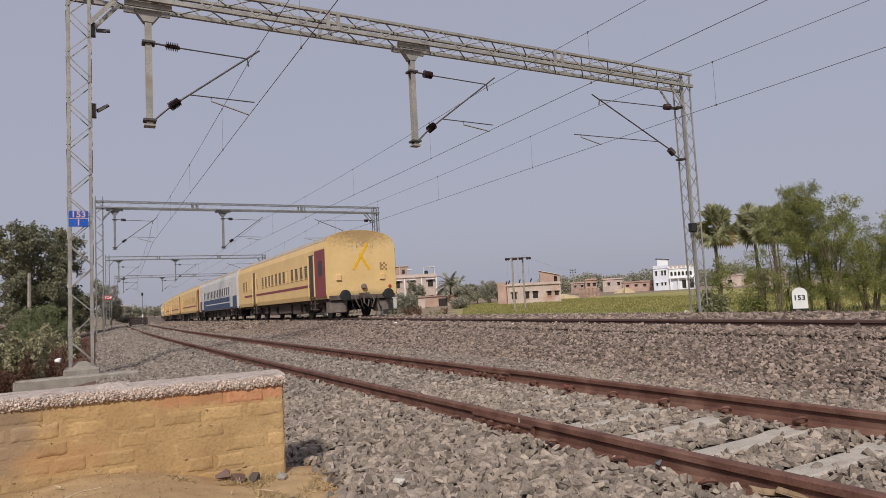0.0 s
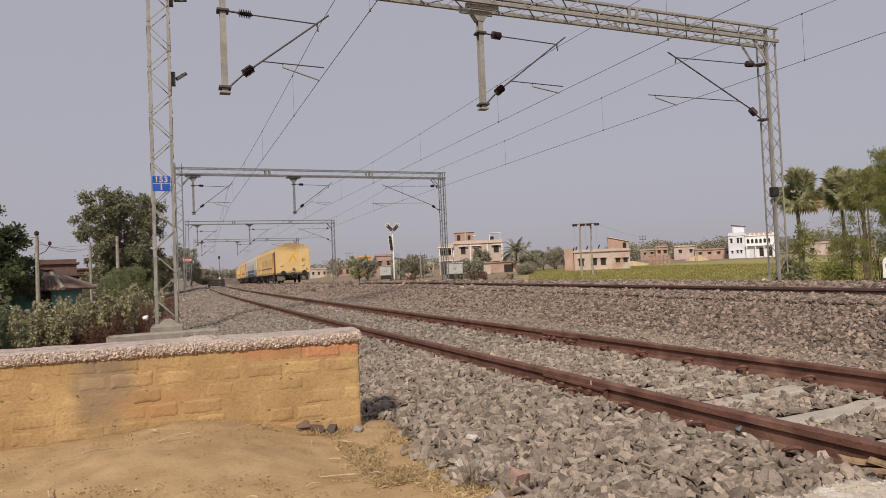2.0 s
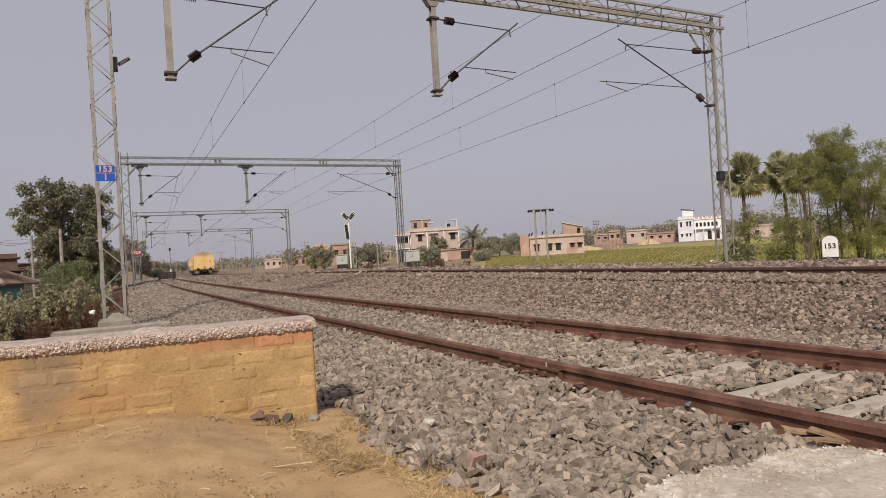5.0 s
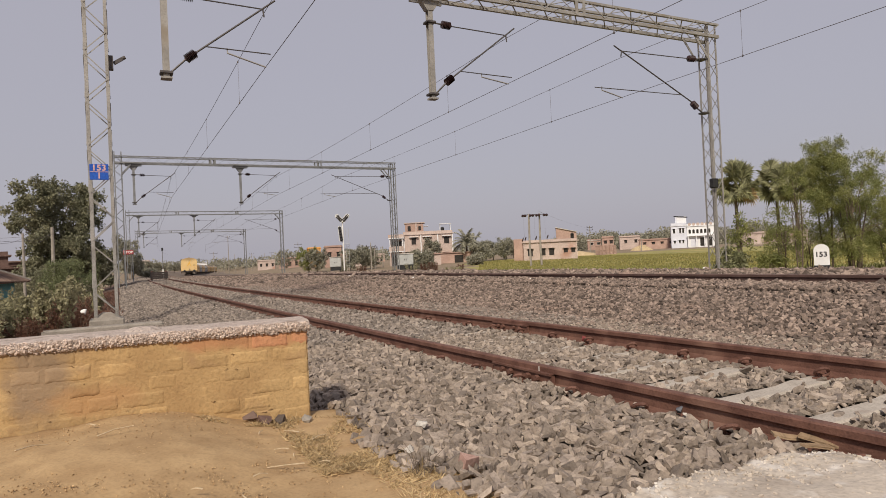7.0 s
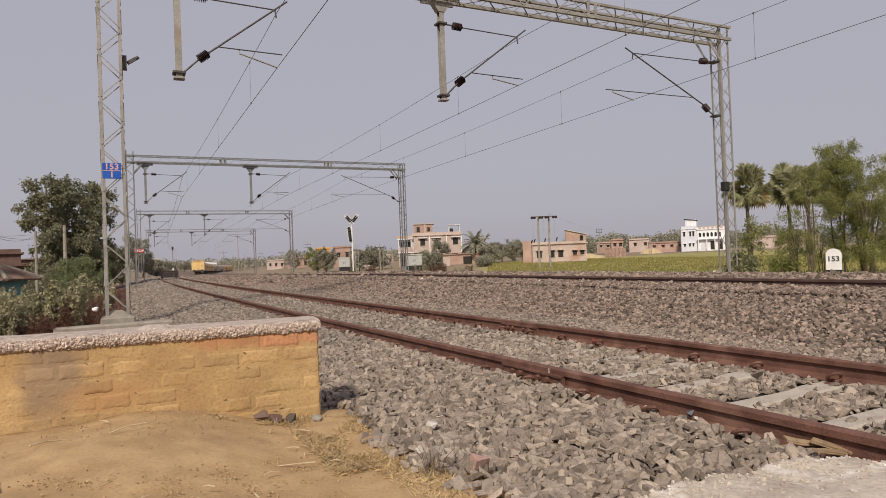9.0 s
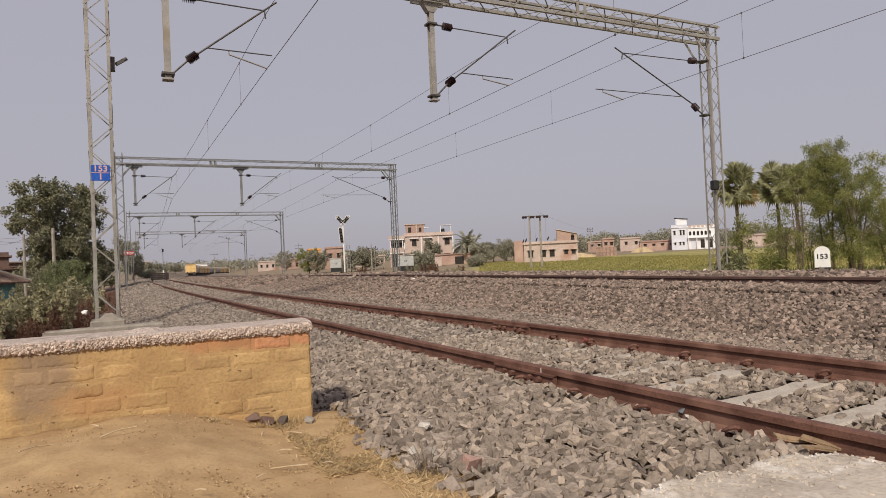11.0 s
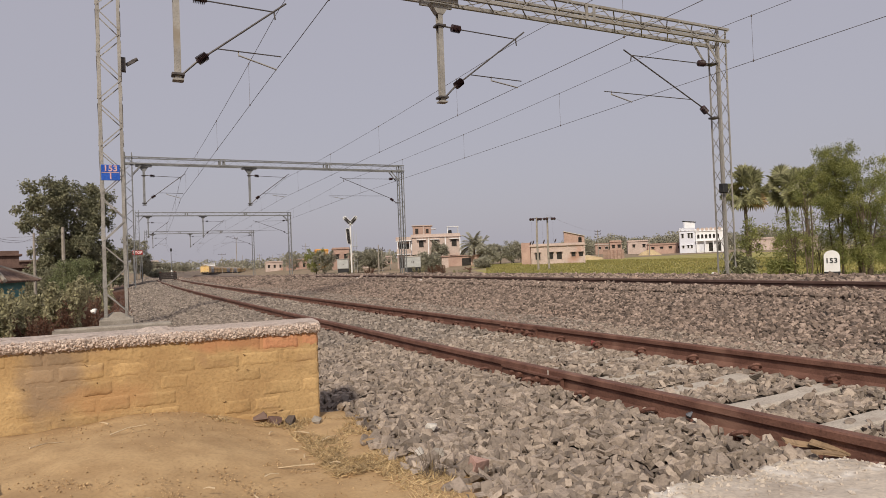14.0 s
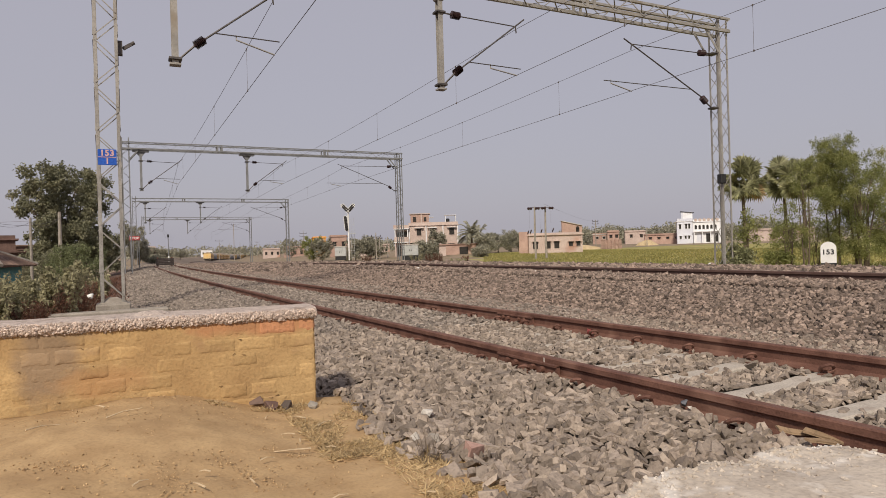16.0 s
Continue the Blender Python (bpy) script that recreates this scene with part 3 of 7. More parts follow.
def keep_stone(x, y, r):
    if x < 1.75 and y < 4.4:                 # edge of the earth mound
        edge = 1.42 + 0.18 * noise.noise(Vector((y * 1.7, 0, 5))) + 0.12 * min(0.8, 1.2 - y if y < 1.2 else 0)
        if x < edge + (r - 0.5) * 0.5:
            return False
    if x < 1.3 and 4.1 < y < 4.75:           # the parapet
        return False
    if 0.9 < x < 2.0 and y < 1.4 and y > -0.6:            # the concrete block
        return False
    u = x - siding_x(y)
    if abs(abs(u) - 0.873) < 0.085:          # rails
        return False
    for c in (TRACK_2, TRACK_3):
        if abs(abs(x - bend(y) - c) - 0.873) < 0.09:
            return False
    if on_sleeper(x, y):
        return r > (0.93 if abs(u) < 0.7 else 0.6) - 0.5 * smooth_step(3.3, 6.5, y)
    return True


def lay(x0, x1, y0, y1, per_m2, size, seed):
    """Places and sizes of stones: a lower layer thrown at random and an upper one lying side by side."""
    rng = np.random.RandomState(seed)
    low = int((x1 - x0) * (y1 - y0) * per_m2 * 0.3)
    step = 1 / math.sqrt(per_m2 * 0.58)
    gx, gy = np.meshgrid(np.arange(x0, x1, step), np.arange(y0, y1, step))
    gx = gx + step * 0.5 * (np.arange(len(gx)) % 2)[:, None]
    gx, gy = (g + rng.uniform(-0.4, 0.4, g.shape) * step for g in (gx, gy))
    xs, ys = np.concatenate([rng.uniform(x0, x1, low), gx.ravel()]), np.concatenate([rng.uniform(y0, y1, low), gy.ravel()])
    n = len(xs)
    rs, ss = rng.rand(n), 0.72 + 0.7 * rng.rand(n) ** 2.0
    under = np.arange(n) < low
    pts, sz = [], []
    for x, y, r, s, deep in zip(xs, ys, rs, ss, under):
        xb = x + bend(y)
        if keep_stone(xb, y, r):
            side = xb - siding_x(y)
            sunk = max(0.0, size - 0.03) * (0.75 if abs(side) < 2.0 else 0.8 if x > 8.0 else 0.0) + (size * 0.95 if deep else 0.0)
            pts.append((xb, y, ballast_top(xb, y) + size * 0.3 + (r - 0.4) * min(size, 0.045) * 0.7 - sunk + 0.035 * smooth_step(-2.8, -2.2, side) * (side < -0.95)))
            sz.append(size * s)
    return np.array(pts), np.array(sz)


def ballast():
    bed = thing("ballast", pose(0, 0, 0), "grey broken stone ballast banked under the tracks", "ballast", kind="structure")
    near = lay(1.2, 6.2, 0.4, 7.5, 1020, 0.0255, 11)
    # the nearest stones are single pieces
    pts, sz = near
    close = np.where((pts[:, 0] > 1.5) & (pts[:, 0] < 2.9) & (pts[:, 1] > 1.35) & (pts[:, 1] < 3.2))[0][:290]
    rng = np.random.RandomState(5)
    shapes = []
    for v, f in stone_shapes(16, 77):
        me = bpy.data.meshes.new("stone")
        me.from_pydata([tuple(p) for p in v], [], [tuple(int(i) for i in t) for t in f])
        me.materials.append(M["stone_one"])
        shapes.append(me)
    for i in close:
        ob = piece("stone", shapes[rng.randint(16)], bed, pose(*pts[i], rng.uniform(-30, 30), rng.uniform(-30, 30), rng.uniform(0, 360)))
        ob.scale = (sz[i] * 1.05,) * 3
    rest = np.setdiff1d(np.arange(len(pts)), close)
    tagged(scatter_stones("ballast_near", pts[rest], sz[rest], "stone", bed, 1), kind="stuff")
    for x0, x1, y0, y1, d, s, seed, mt, plain in ((0.2, 6.2, 7.5, 16, 540, 0.029, 2, "stone_mid", True), (0.2, 6.2, 16, 36, 270, 0.037, 3, "stone_mid", True),
                                                  (0.4, 6.0, 36, 90, 52, 0.072, 4, "stone_mid", True),
                                                  (5.4, 9.4, 2.6, 14, 650, 0.0265, 5, "stone_main", True), (5.4, 9.4, 14, 34, 350, 0.034, 6, "stone_main", True),
                                                  (5.4, 9.4, 34, 110, 58, 0.088, 7, "stone_main", True), (9.2, 12.4, 4.0, 20, 260, 0.046, 8, "stone_main", True),
                                                  (9.2, 12.4, 20, 60, 52, 0.08, 9, "stone_main", True), (12.4, 18.8, 6.0, 40, 42, 0.075, 10, "stone_main", True),
                                                  (1.2, 6.4, -3.0, 0.45, 420, 0.034, 12, "stone", True), (1.2, 8.0, -6.0, -3.0, 160, 0.05, 15, "stone", True), (8.0, 18.4, -6.0, 2.6, 22, 0.1, 14, "stone_main", True), (1.6, 18.4, -22.0, -6.0, 14, 0.15, 13, "stone_main", True)):
        p, z = lay(x0, x1, y0, y1, d, s, seed)
        tagged(scatter_stones("ballast_bank", p, z, mt, bed, seed, plain), kind="stuff")
    return bed


# ---- parapets ----
def brick_mesh(length, h, seed):
    """A worn brick: an uneven face with rounded, chipped arrises, origin at the bottom of its front."""
    bm = bmesh.new()
    nx, nz = max(8, int(length / 0.0125)), 8
    off = Vector((seed, seed * 1.7, seed * 0.3))
    rows = []
    for i in range(nx + 1):
        row = []
        for k in range(nz + 1):
            x, z = length * (i / nx - 0.5), h * k / nz
            edge = min(x + length / 2, length / 2 - x, z, h - z)
            p = Vector((x, 0, z))
            wear = 0.013 + 0.011 * noise.noise(p * 22 + off)
            y = 0.009 * (1 - smooth_step(0, max(0.004, wear), edge)) - 0.0032 * noise.noise(p * 13 + off) - 0.0016 * noise.noise(p * 60 + off)
            jig = noise.noise_vector(p * 24 + off) * 0.0065
            row.append(bm.verts.new((x + jig.x, y, z + jig.z)))
        rows.append(row)
    for p, q in zip(rows, rows[1:]):
        for k in range(nz):
            bm.faces.new((p[k], q[k], q[k + 1], p[k + 1]))
    rim = [r[0] for r in rows] + rows[-1][1:] + [r[-1] for r in rows[-2::-1]] + rows[0][-2:0:-1]
    back = [bm.verts.new((v.co.x, 0.095, v.co.z)) for v in rim]
    for k in range(len(rim)):
        j = (k + 1) % len(rim)
        bm.faces.new((rim[j], rim[k], back[k], back[j]))
    bm.faces.new(back)
    bmesh.ops.recalc_face_normals(bm, faces=bm.faces)
    me = bpy.data.meshes.new("brick")
    bm.to_mesh(me)
    bm.free()
    me.polygons.foreach_set("use_smooth", [True] * len(me.polygons))
    return me


def parapet():
    w = thing("parapet_wall", pose(1.17, 4.18, 0, 0, 0, -6.8), "low yellow-washed brick parapet with a rough concrete coping", "wall")
    bm = bmesh.new()
    box(bm, -4.6, 0.002, -0.45, -0.012, 0.40, 0.427)
    part("core", bm, "mortar", w)
    rng = random.Random(4)
    course, h = 0.094, 0.091
    shapes = {}
    for length in (0.11, 0.165, 0.225, 0.238):
        for v in range(5):
            me = brick_mesh(length, h, v * 3.7 + length * 40)
            me.materials.append(M["brick"])
            shapes[length, v] = me
    shapes_red = {}
    for k, me in shapes.items():
        shapes_red[k] = me.copy()
        shapes_red[k].materials.clear()
        shapes_red[k].materials.append(M["brick_red"])
    for row in range(9):
        z = 0.427 - (row + 1) * course
        x = -0.002 - rng.uniform(0, 0.004)
        first = (0.11, 0.225, 0.165)[row % 3]
        while x > -4.5:
            length = first if first else rng.choice((0.225, 0.238, 0.225, 0.165))
            first = None
            key = (length, rng.randrange(5))
            store = shapes
            if row == 0 and x > -0.26:
                store = shapes_red
            piece("brick", store[key], w, pose(x - length / 2, rng.uniform(-0.003, 0.003), z, rng.uniform(-1.0, 1.0), rng.uniform(-1.3, 1.3), rng.uniform(-0.6, 0.6)))
            x -= length + rng.uniform(0.006, 0.014)
    # thick lime wash that fills most of the joints
    bm = bmesh.new()
    nx, nz, rows = 420, 80, []
    for i in range(nx + 1):
        rows.append([])
        for k in range(nz + 1):
            p = Vector((-4.55 * i / nx - 0.004, 0.0, 0.425 - 0.86 * k / nz))
            p.y = 0.0056 - 0.0055 * noise.noise(p * 4.0) - 0.004 * noise.noise(p * 15.0) - 0.0016 * noise.noise(p * 48.0)
            if p.x > -0.3:
                p.y += 0.004 * smooth_step(-0.3, 0.0, p.x)
            rows[-1].append(bm.verts.new(p))
    for a, b in zip(rows, rows[1:]):
        for k in range(nz):
            bm.faces.new((a[k], a[k + 1], b[k + 1], b[k]))
    bmesh.ops.recalc_face_normals(bm, faces=bm.faces)
    part("lime_wash", bm, "mortar", w, smooth=True)
    # chipped joints where the wash has fallen away
    for k in range(30):
        x, row = -3.0 * rng.random() ** 1.5 - 0.02, rng.randrange(7)
        z = 0.413 - (row + 1) * course + rng.uniform(-0.006, 0.006)
        bm = bmesh.new()
        n = 5
        w_ = rng.uniform(0.008, 0.03)
        tilt = 0.0 if k % 6 else rng.uniform(0.3, 0.7)
        pts = [Vector((x - w_ * i / n, -0.004, z + w_ * tilt * i / n + rng.uniform(-0.006, 0.006))) for i in range(n + 1)]
        chain(bm, pts, rng.uniform(0.0014, 0.0036), 4, 0.0006)
        part("joint_gap", bm, "gap", w)
    # coping of coarse concrete, broken along its edge
    bm = bmesh.new()
    nx, prof = 1000, [(0.0, 0.0), (-0.01, 0.008), (-0.014, 0.016), (-0.014, 0.024), (-0.014, 0.032), (-0.012, 0.04), (-0.006, 0.049), (0.006, 0.057), (0.03, 0.066), (0.08, 0.07),
                      (0.16, 0.071), (0.3, 0.07), (0.47, 0.06), (0.5, 0.0)]
    rings = []
    for i in range(nx + 1):
        x = 0.012 - 4.6 * i / nx
        ring = []
        for k, (y, z) in enumerate(prof):
            p = Vector((x, y, z * 0.88 + 0.424))
            big, small = noise.noise(p * 6), noise.noise_vector(p * 52) + noise.noise_vector(p * 110) * 0.9
            edge = 1.0 if k < 7 else 0.5 if k == 7 else 0.12
            p += small * 0.0085 * edge + Vector((0, -0.006 * big * edge, 0.005 * big))
            ring.append(bm.verts.new(p))
        rings.append(ring)
    for p, q in zip(rings, rings[1:]):
        for k in range(len(prof) - 1):
            bm.faces.new((p[k], p[k + 1], q[k + 1], q[k]))
    bm.faces.new(rings[0][::-1])
    bm.faces.new(rings[-1])
    bmesh.ops.recalc_face_normals(bm, faces=bm.faces)
    part("coping", bm, "rough_concrete", w, "rough grey-white aggregate concrete coping")
    # aggregate standing out of the broken edge
    rg = np.random.RandomState(31)
    n = 8000
    k, x = rg.randint(0, 8, n), -2.7 * rg.rand(n) + 0.012
    yz = np.array(prof)[k] + rg.normal(size=(n, 2)) * 0.004
    hang = np.array([0.012 * max(0.0, noise.noise(Vector((a * 7, 3, 0)))) for a in x])
    pts = np.stack([x, yz[:, 0] - 0.001, yz[:, 1] * 0.88 + 0.424 - hang * (k < 3)], 1)
    ob = scatter_stones("aggregate", pts, 0.0028 + 0.005 * rg.rand(n) ** 2.0, "aggregate", w, 33, True)
    tagged(ob, "pinkish grey pebbles in the coping", kind="stuff")
    bm = bmesh.new()
    lathe(bm, [(0.12, 0.0), (0.1, 0.016), (0.06, 0.03), (0.02, 0.035)], 14, pose(-0.98, 0.2, 0.475))
    roughen(bm, 0.012, 9)
    part("mortar_lump", bm, "rough_concrete", w, smooth=True)


def concrete_block():
    """The end of the opposite parapet, close to the camera."""
    def at(u, v):
        x, y = 1.51 + 0.6 * u * math.sqrt(1 - 0.3 * v * v * (1 if v > 0 else 0)), 0.45 + 1.06 * v * math.sqrt(1 - 0.22 * u * u)
        r = max(abs(u), abs(v)) + 0.03 * noise.noise(Vector((u * 6, v * 6, 1)))
        worn = smooth_step(0.62, 0.95, r)
        p = Vector((x, y, 0.243 - 0.03 * worn - 0.5 * smooth_step(0.9, 1.02, r)))
        return p + noise.noise_vector(p * 4) * 0.012 + noise.noise_vector(p * 13) * 0.004 + noise.noise_vector(p * 55) * (0.0025 + 0.007 * worn), worn

    bm = bmesh.new()
    n = 150
    grid = [[bm.verts.new(at(i / n * 2 - 1, j / n * 2 - 1)[0]) for j in range(n + 1)] for i in range(n + 1)]
    for i in range(n):
        for j in range(n):
            bm.faces.new((grid[i][j], grid[i + 1][j], grid[i + 1][j + 1], grid[i][j + 1]))
    ob = obj("concrete_block", bm, "worn_cap", smooth=True)
    tagged(ob, "pale worn concrete parapet end bedded in the ballast", "concrete block")
    rg = np.random.RandomState(41)
    pts = []
    while len(pts) < 2000:
        p, worn = at(rg.uniform(-1, 1), rg.uniform(0.1, 1))
        if rg.rand() < worn + 0.06:
            pts.append(p[:])
    tagged(scatter_stones("aggregate", np.array(pts), 0.002 + 0.0045 * rg.rand(len(pts)) ** 2.4, "worn_cap", ob, 43, True), kind="stuff")


# ---- overhead line ----
def lattice_mast(parent, x, half, y, z0, z1, w, heavy, bays):
    """Four angle-iron legs at the corners of a square, laced on every side."""
    corners = [(-1, -1), (1, -1), (1, 1), (-1, 1)]
    for sx, sy in corners:
        bm = bmesh.new()
        cx, cy = x + sx * half, y + sy * half
        prof = [(0, 0), (-sx * w, 0), (-sx * w, -sy * 0.012), (-sx * 0.012, -sy * 0.012), (-sx * 0.012, -sy * w), (0, -sy * w)]
        lo = [bm.verts.new((cx + u, cy + v, z0)) for u, v in prof]
        hi = [bm.verts.new((cx + u, cy + v, z1)) for u, v in prof]
        for k in range(6):
            bm.faces.new((lo[k], lo[(k + 1) % 6], hi[(k + 1) % 6], hi[k]))
        bm.faces.new(hi)
        bmesh.ops.recalc_face_normals(bm, faces=bm.faces)
        part("leg", bm, heavy, parent)
    step = (z1 - z0 - 0.3) / bays
    r = half - w * 0.4
    for k in range(bays):
        a, b = z0 + 0.2 + k * step, z0 + 0.1 + (k + 1) * step
        for i, (sx, sy) in enumerate(corners):
            tx, ty = corners[(i + 1) % 4]
            face = (0, -1, 0) if sx != tx else (1, 0, 0)
            off = half + 0.007
            f = 1 if k % 2 else -1
            if sx != tx:
                q, s = (x - f * r, y + sy * off), (x + f * r, y + sy * off)
            else:
                q, s = (x + sx * off, y - f * r), (x + sx * off, y + f * r)
            bm = bmesh.new()
            angle_bar(bm, (*q, a), (*s, b), 0.021, face)
            part("lacing_bar", bm, heavy, parent)


def insulator(bm_body, a, b, r=0.085):
    a, b = Vector(a), Vector(b)
    d = (b - a)
    m = Matrix.Translation(a) @ d.to_track_quat("Z", "Y").to_matrix().to_4x4()
    L = d.length
    prof = [(0.035, 0.0)]
    n = 7
    for k in range(n):
        z = L * (0.08 + 0.84 * k / n)
        prof += [(0.045, z), (r, z + L * 0.03), (r * 0.9, z + L * 0.06), (0.045, z + L * 0.09)]
    prof.append((0.035, L))
    lathe(bm_body, prof, 12, m)


def cantilever(x_root, reach, y, z, top_z, group, wire_z, mast=False):
    """A bracket arm with stay tube, registration arm and steady arm; reach is the way to the wire."""
    c = thing("cantilever_arm", pose(x_root, y, z), "dark steel overhead line bracket with brown porcelain insulators", "bracket arm", group)
    s = 1 if reach > 0 else -1
    R = abs(reach)
    dz = top_z - z
    tubes = bmesh.new()
    lx, lz = (0.6, 0.45) if mast else (0.67, 0.64)
    for a, b in (((lx * s - 0.25 * s, 0, lz - 0.2), (lx * s, 0, lz)), ((0.35 * s, 0, dz - 0.02), (0.68 * s, 0, dz - 0.04))):
        bm = bmesh.new()
        insulator(bm, a, b, 0.11)
        part("insulator", bm, "porcelain", c, "ribbed brown porcelain insulator", smooth=False)
    slope = (dz - 0.1 - lz) / (R - lx - 0.08)
    tip = (s * (R + 0.28), 0, dz - 0.1 + slope * 0.33)
    tube(tubes, (lx * s, 0, lz), tip, 0.022, 8)
    part("bracket_tube", tubes, "dark_steel", c)
    bm = bmesh.new()
    tube(bm, (0.68 * s, 0, dz - 0.04), (s * R, 0, dz - 0.09), 0.016, 6)
    part("stay_tube", bm, "dark_steel", c)
    bm = bmesh.new()
    tube(bm, (0.08 * s, 0, 0.1), (lx * s - 0.25 * s, 0, lz - 0.2), 0.025, 6)
    part("insulator_pin", bm, "dark_steel", c)
    bm = bmesh.new()
    tube(bm, (0.05 * s, 0, dz), (0.35 * s, 0, dz - 0.02), 0.022, 6)
    part("insulator_pin", bm, "dark_steel", c)
    for zc in (0.06, dz - 0.05):
        bm = bmesh.new()
        box(bm, -0.14, -0.14, zc, 0.14, 0.14, zc + 0.06)
        bevel(bm, 0.01)
        part("clamp", bm, "dark_steel", c)
    bm = bmesh.new()
    root = 0.67 + (R - 0.75) * 0.13 if not mast else 1.05
    zr = lz + slope * (root - lx)
    end = R + 0.12 if not mast else R + 1.15
    tube(bm, (root * s, 0, zr), (s * end, 0, zr - 0.03), 0.014, 6)
    part("registration_tube", bm, "dark_steel", c)
    bm = bmesh.new()
    ax = R - 0.9 if not mast else R + 0.85
    tube(bm, (s * ax, 0.02, zr - 0.1), (s * R, 0.02, wire_z - z - 0.02), 0.02, 5)
    tube(bm, (s * ax, 0.02, zr + 0.02), (s * ax, 0.02, zr - 0.12), 0.014, 5)
    part("steady_arm", bm, "steel", c)
    bm = bmesh.new()
    tube(bm, (s * R * 0.99, 0, dz - 0.1), (s * R, 0, dz - 0.28), 0.02, 5)
    part("wire_clamp", bm, "dark_steel", c)
    return c


PORTALS = [(16.0, 0.0, -0.11, 19.02, 8.53), (47.0, 0.1, 0.5, 19.75, 8.36), (93.0, 1.75, 1.75, 21.55, 8.5), (137.0, 3.9, 3.95, 24.1, 8.4)]
DROP_X, WIRE_X = (1.3, 8.1), (3.57, 10.62, 15.02)
CONTACT, MESSENGER = (5.71, 5.86, 5.76), (7.02, 7.2, 7.05)


def portal(y, shift, xl, xr, top, first):
    heavy = "steel" if first else "steel_far"
    g = thing("portal_gantry", pose(0, 0, 0), "grey steel lattice portal over the tracks carrying overhead wires", "gantry", "overhead line portals")
    z0 = -0.05
    lattice_mast(g, xl, 0.235, y, -0.2, top + 0.3, 0.064, heavy, 17)
    lattice_mast(g, xr + 0.03, 0.22, y, -0.45 - fall(y), top, 0.068, heavy, 15)
    # beam: four chords and zigzag webs
    bx0, bx1, zt, zb, yw = xl - 0.2, xr + 0.27, top, top - 0.42, 0.3
    for zz, hh in ((zt, 0.036), (zb, 0.05)) if first else ((zt, 0.03), (zb, 0.045)):
        for yy in (y - yw, y + yw):
            bm = bmesh.new()
            box(bm, bx0, yy - 0.04, zz - hh, bx1, yy - 0.025, zz + hh)
            box(bm, bx0, yy - 0.025, zz - hh, bx1, yy + 0.05, zz - hh + 0.014)
            part("chord", bm, heavy, g)
    n = 34
    for k in range(n):
        a, b = bx0 + (bx1 - bx0) * k / n, bx0 + (bx1 - bx0) * (k + 1) / n
        r, q = (zb, zt) if k % 2 else (zt, zb)
        for yy in (y - yw - 0.045, y + yw):
            bm = bmesh.new()
            angle_bar(bm, (a, yy, r), (b, yy, q), 0.027 if first else 0.009)
            part("web_bar", bm, heavy, g)
        for zz in (zt, zb):
            bm = bmesh.new()
            angle_bar(bm, (a, y - yw if k % 2 else y + yw, zz), (b, y + yw if k % 2 else y - yw, zz), 0.035 if first else 0.012, (0, 0, 1))
            part("web_bar", bm, heavy, g)
    for f in (0.3, 0.68):
        for o in (0, 0.28):
            xx = bx0 + (bx1 - bx0) * f + o
            for yy in (y - yw - 0.05, y + yw + 0.03):
                bm = bmesh.new()
                box(bm, xx - 0.05, yy, zb - 0.04, xx + 0.05, yy + 0.02, zt + 0.04)
                part("splice_plate", bm, heavy, g)
    for s, xx in ((1, xl + 0.2), (-1, xr - 0.24)):
        for yy in (y - 0.25, y + 0.25):
            bm = bmesh.new()
            angle_bar(bm, (xx, yy, zb - 0.75), (xx + s * 0.62, yy, zb), 0.09)
            part("knee_brace", bm, heavy, g)
    for dx in DROP_X:
        x = dx + shift
        bm = bmesh.new()
        for s in (-1, 1):
            box(bm, x - 0.07, y + s * 0.075 - 0.008, 5.24, x + 0.07, y + s * 0.075 + 0.008, zb - 0.2)
        box(bm, x - 0.012, y - 0.067, 5.24, x + 0.012, y + 0.067, zb - 0.2)
        box(bm, x - 0.12, y - 0.12, 5.2, x + 0.12, y + 0.12, 5.24)
        part("drop_post", bm, heavy, g)
        bm = bmesh.new()
        for s in (-1, 1):
            box(bm, x - 0.5, y + s * 0.2 - 0.03, zb - 0.17, x + 0.5, y + s * 0.2 + 0.03, zb - 0.04)
        vs = [bm.verts.new(p) for p in ((x - 0.3, y - 0.1, zb - 0.17), (x + 0.3, y - 0.1, zb - 0.17), (x + 0.1, y - 0.1, zb - 0.45), (x - 0.1, y - 0.1, zb - 0.45))]
        ws = [bm.verts.new(v.co + Vector((0, 0.2, 0))) for v in vs]
        bm.faces.new(vs[::-1])
        bm.faces.new(ws)
        for k in range(4):
            bm.faces.new((vs[k], vs[(k + 1) % 4], ws[(k + 1) % 4], ws[k]))
        part("hanger_bracket", bm, heavy, g)
    for dx, wx, wz, tz in zip(DROP_X, WIRE_X, CONTACT, (7.2, 7.36)):
        cantilever(dx + shift, wx - dx, y, 5.25, tz, "overhead line brackets", wz)
    cantilever(xr - 0.27, WIRE_X[2] + shift - xr + 0.27, y, 5.36, 7.36, "overhead line brackets", CONTACT[2], True)
    return g


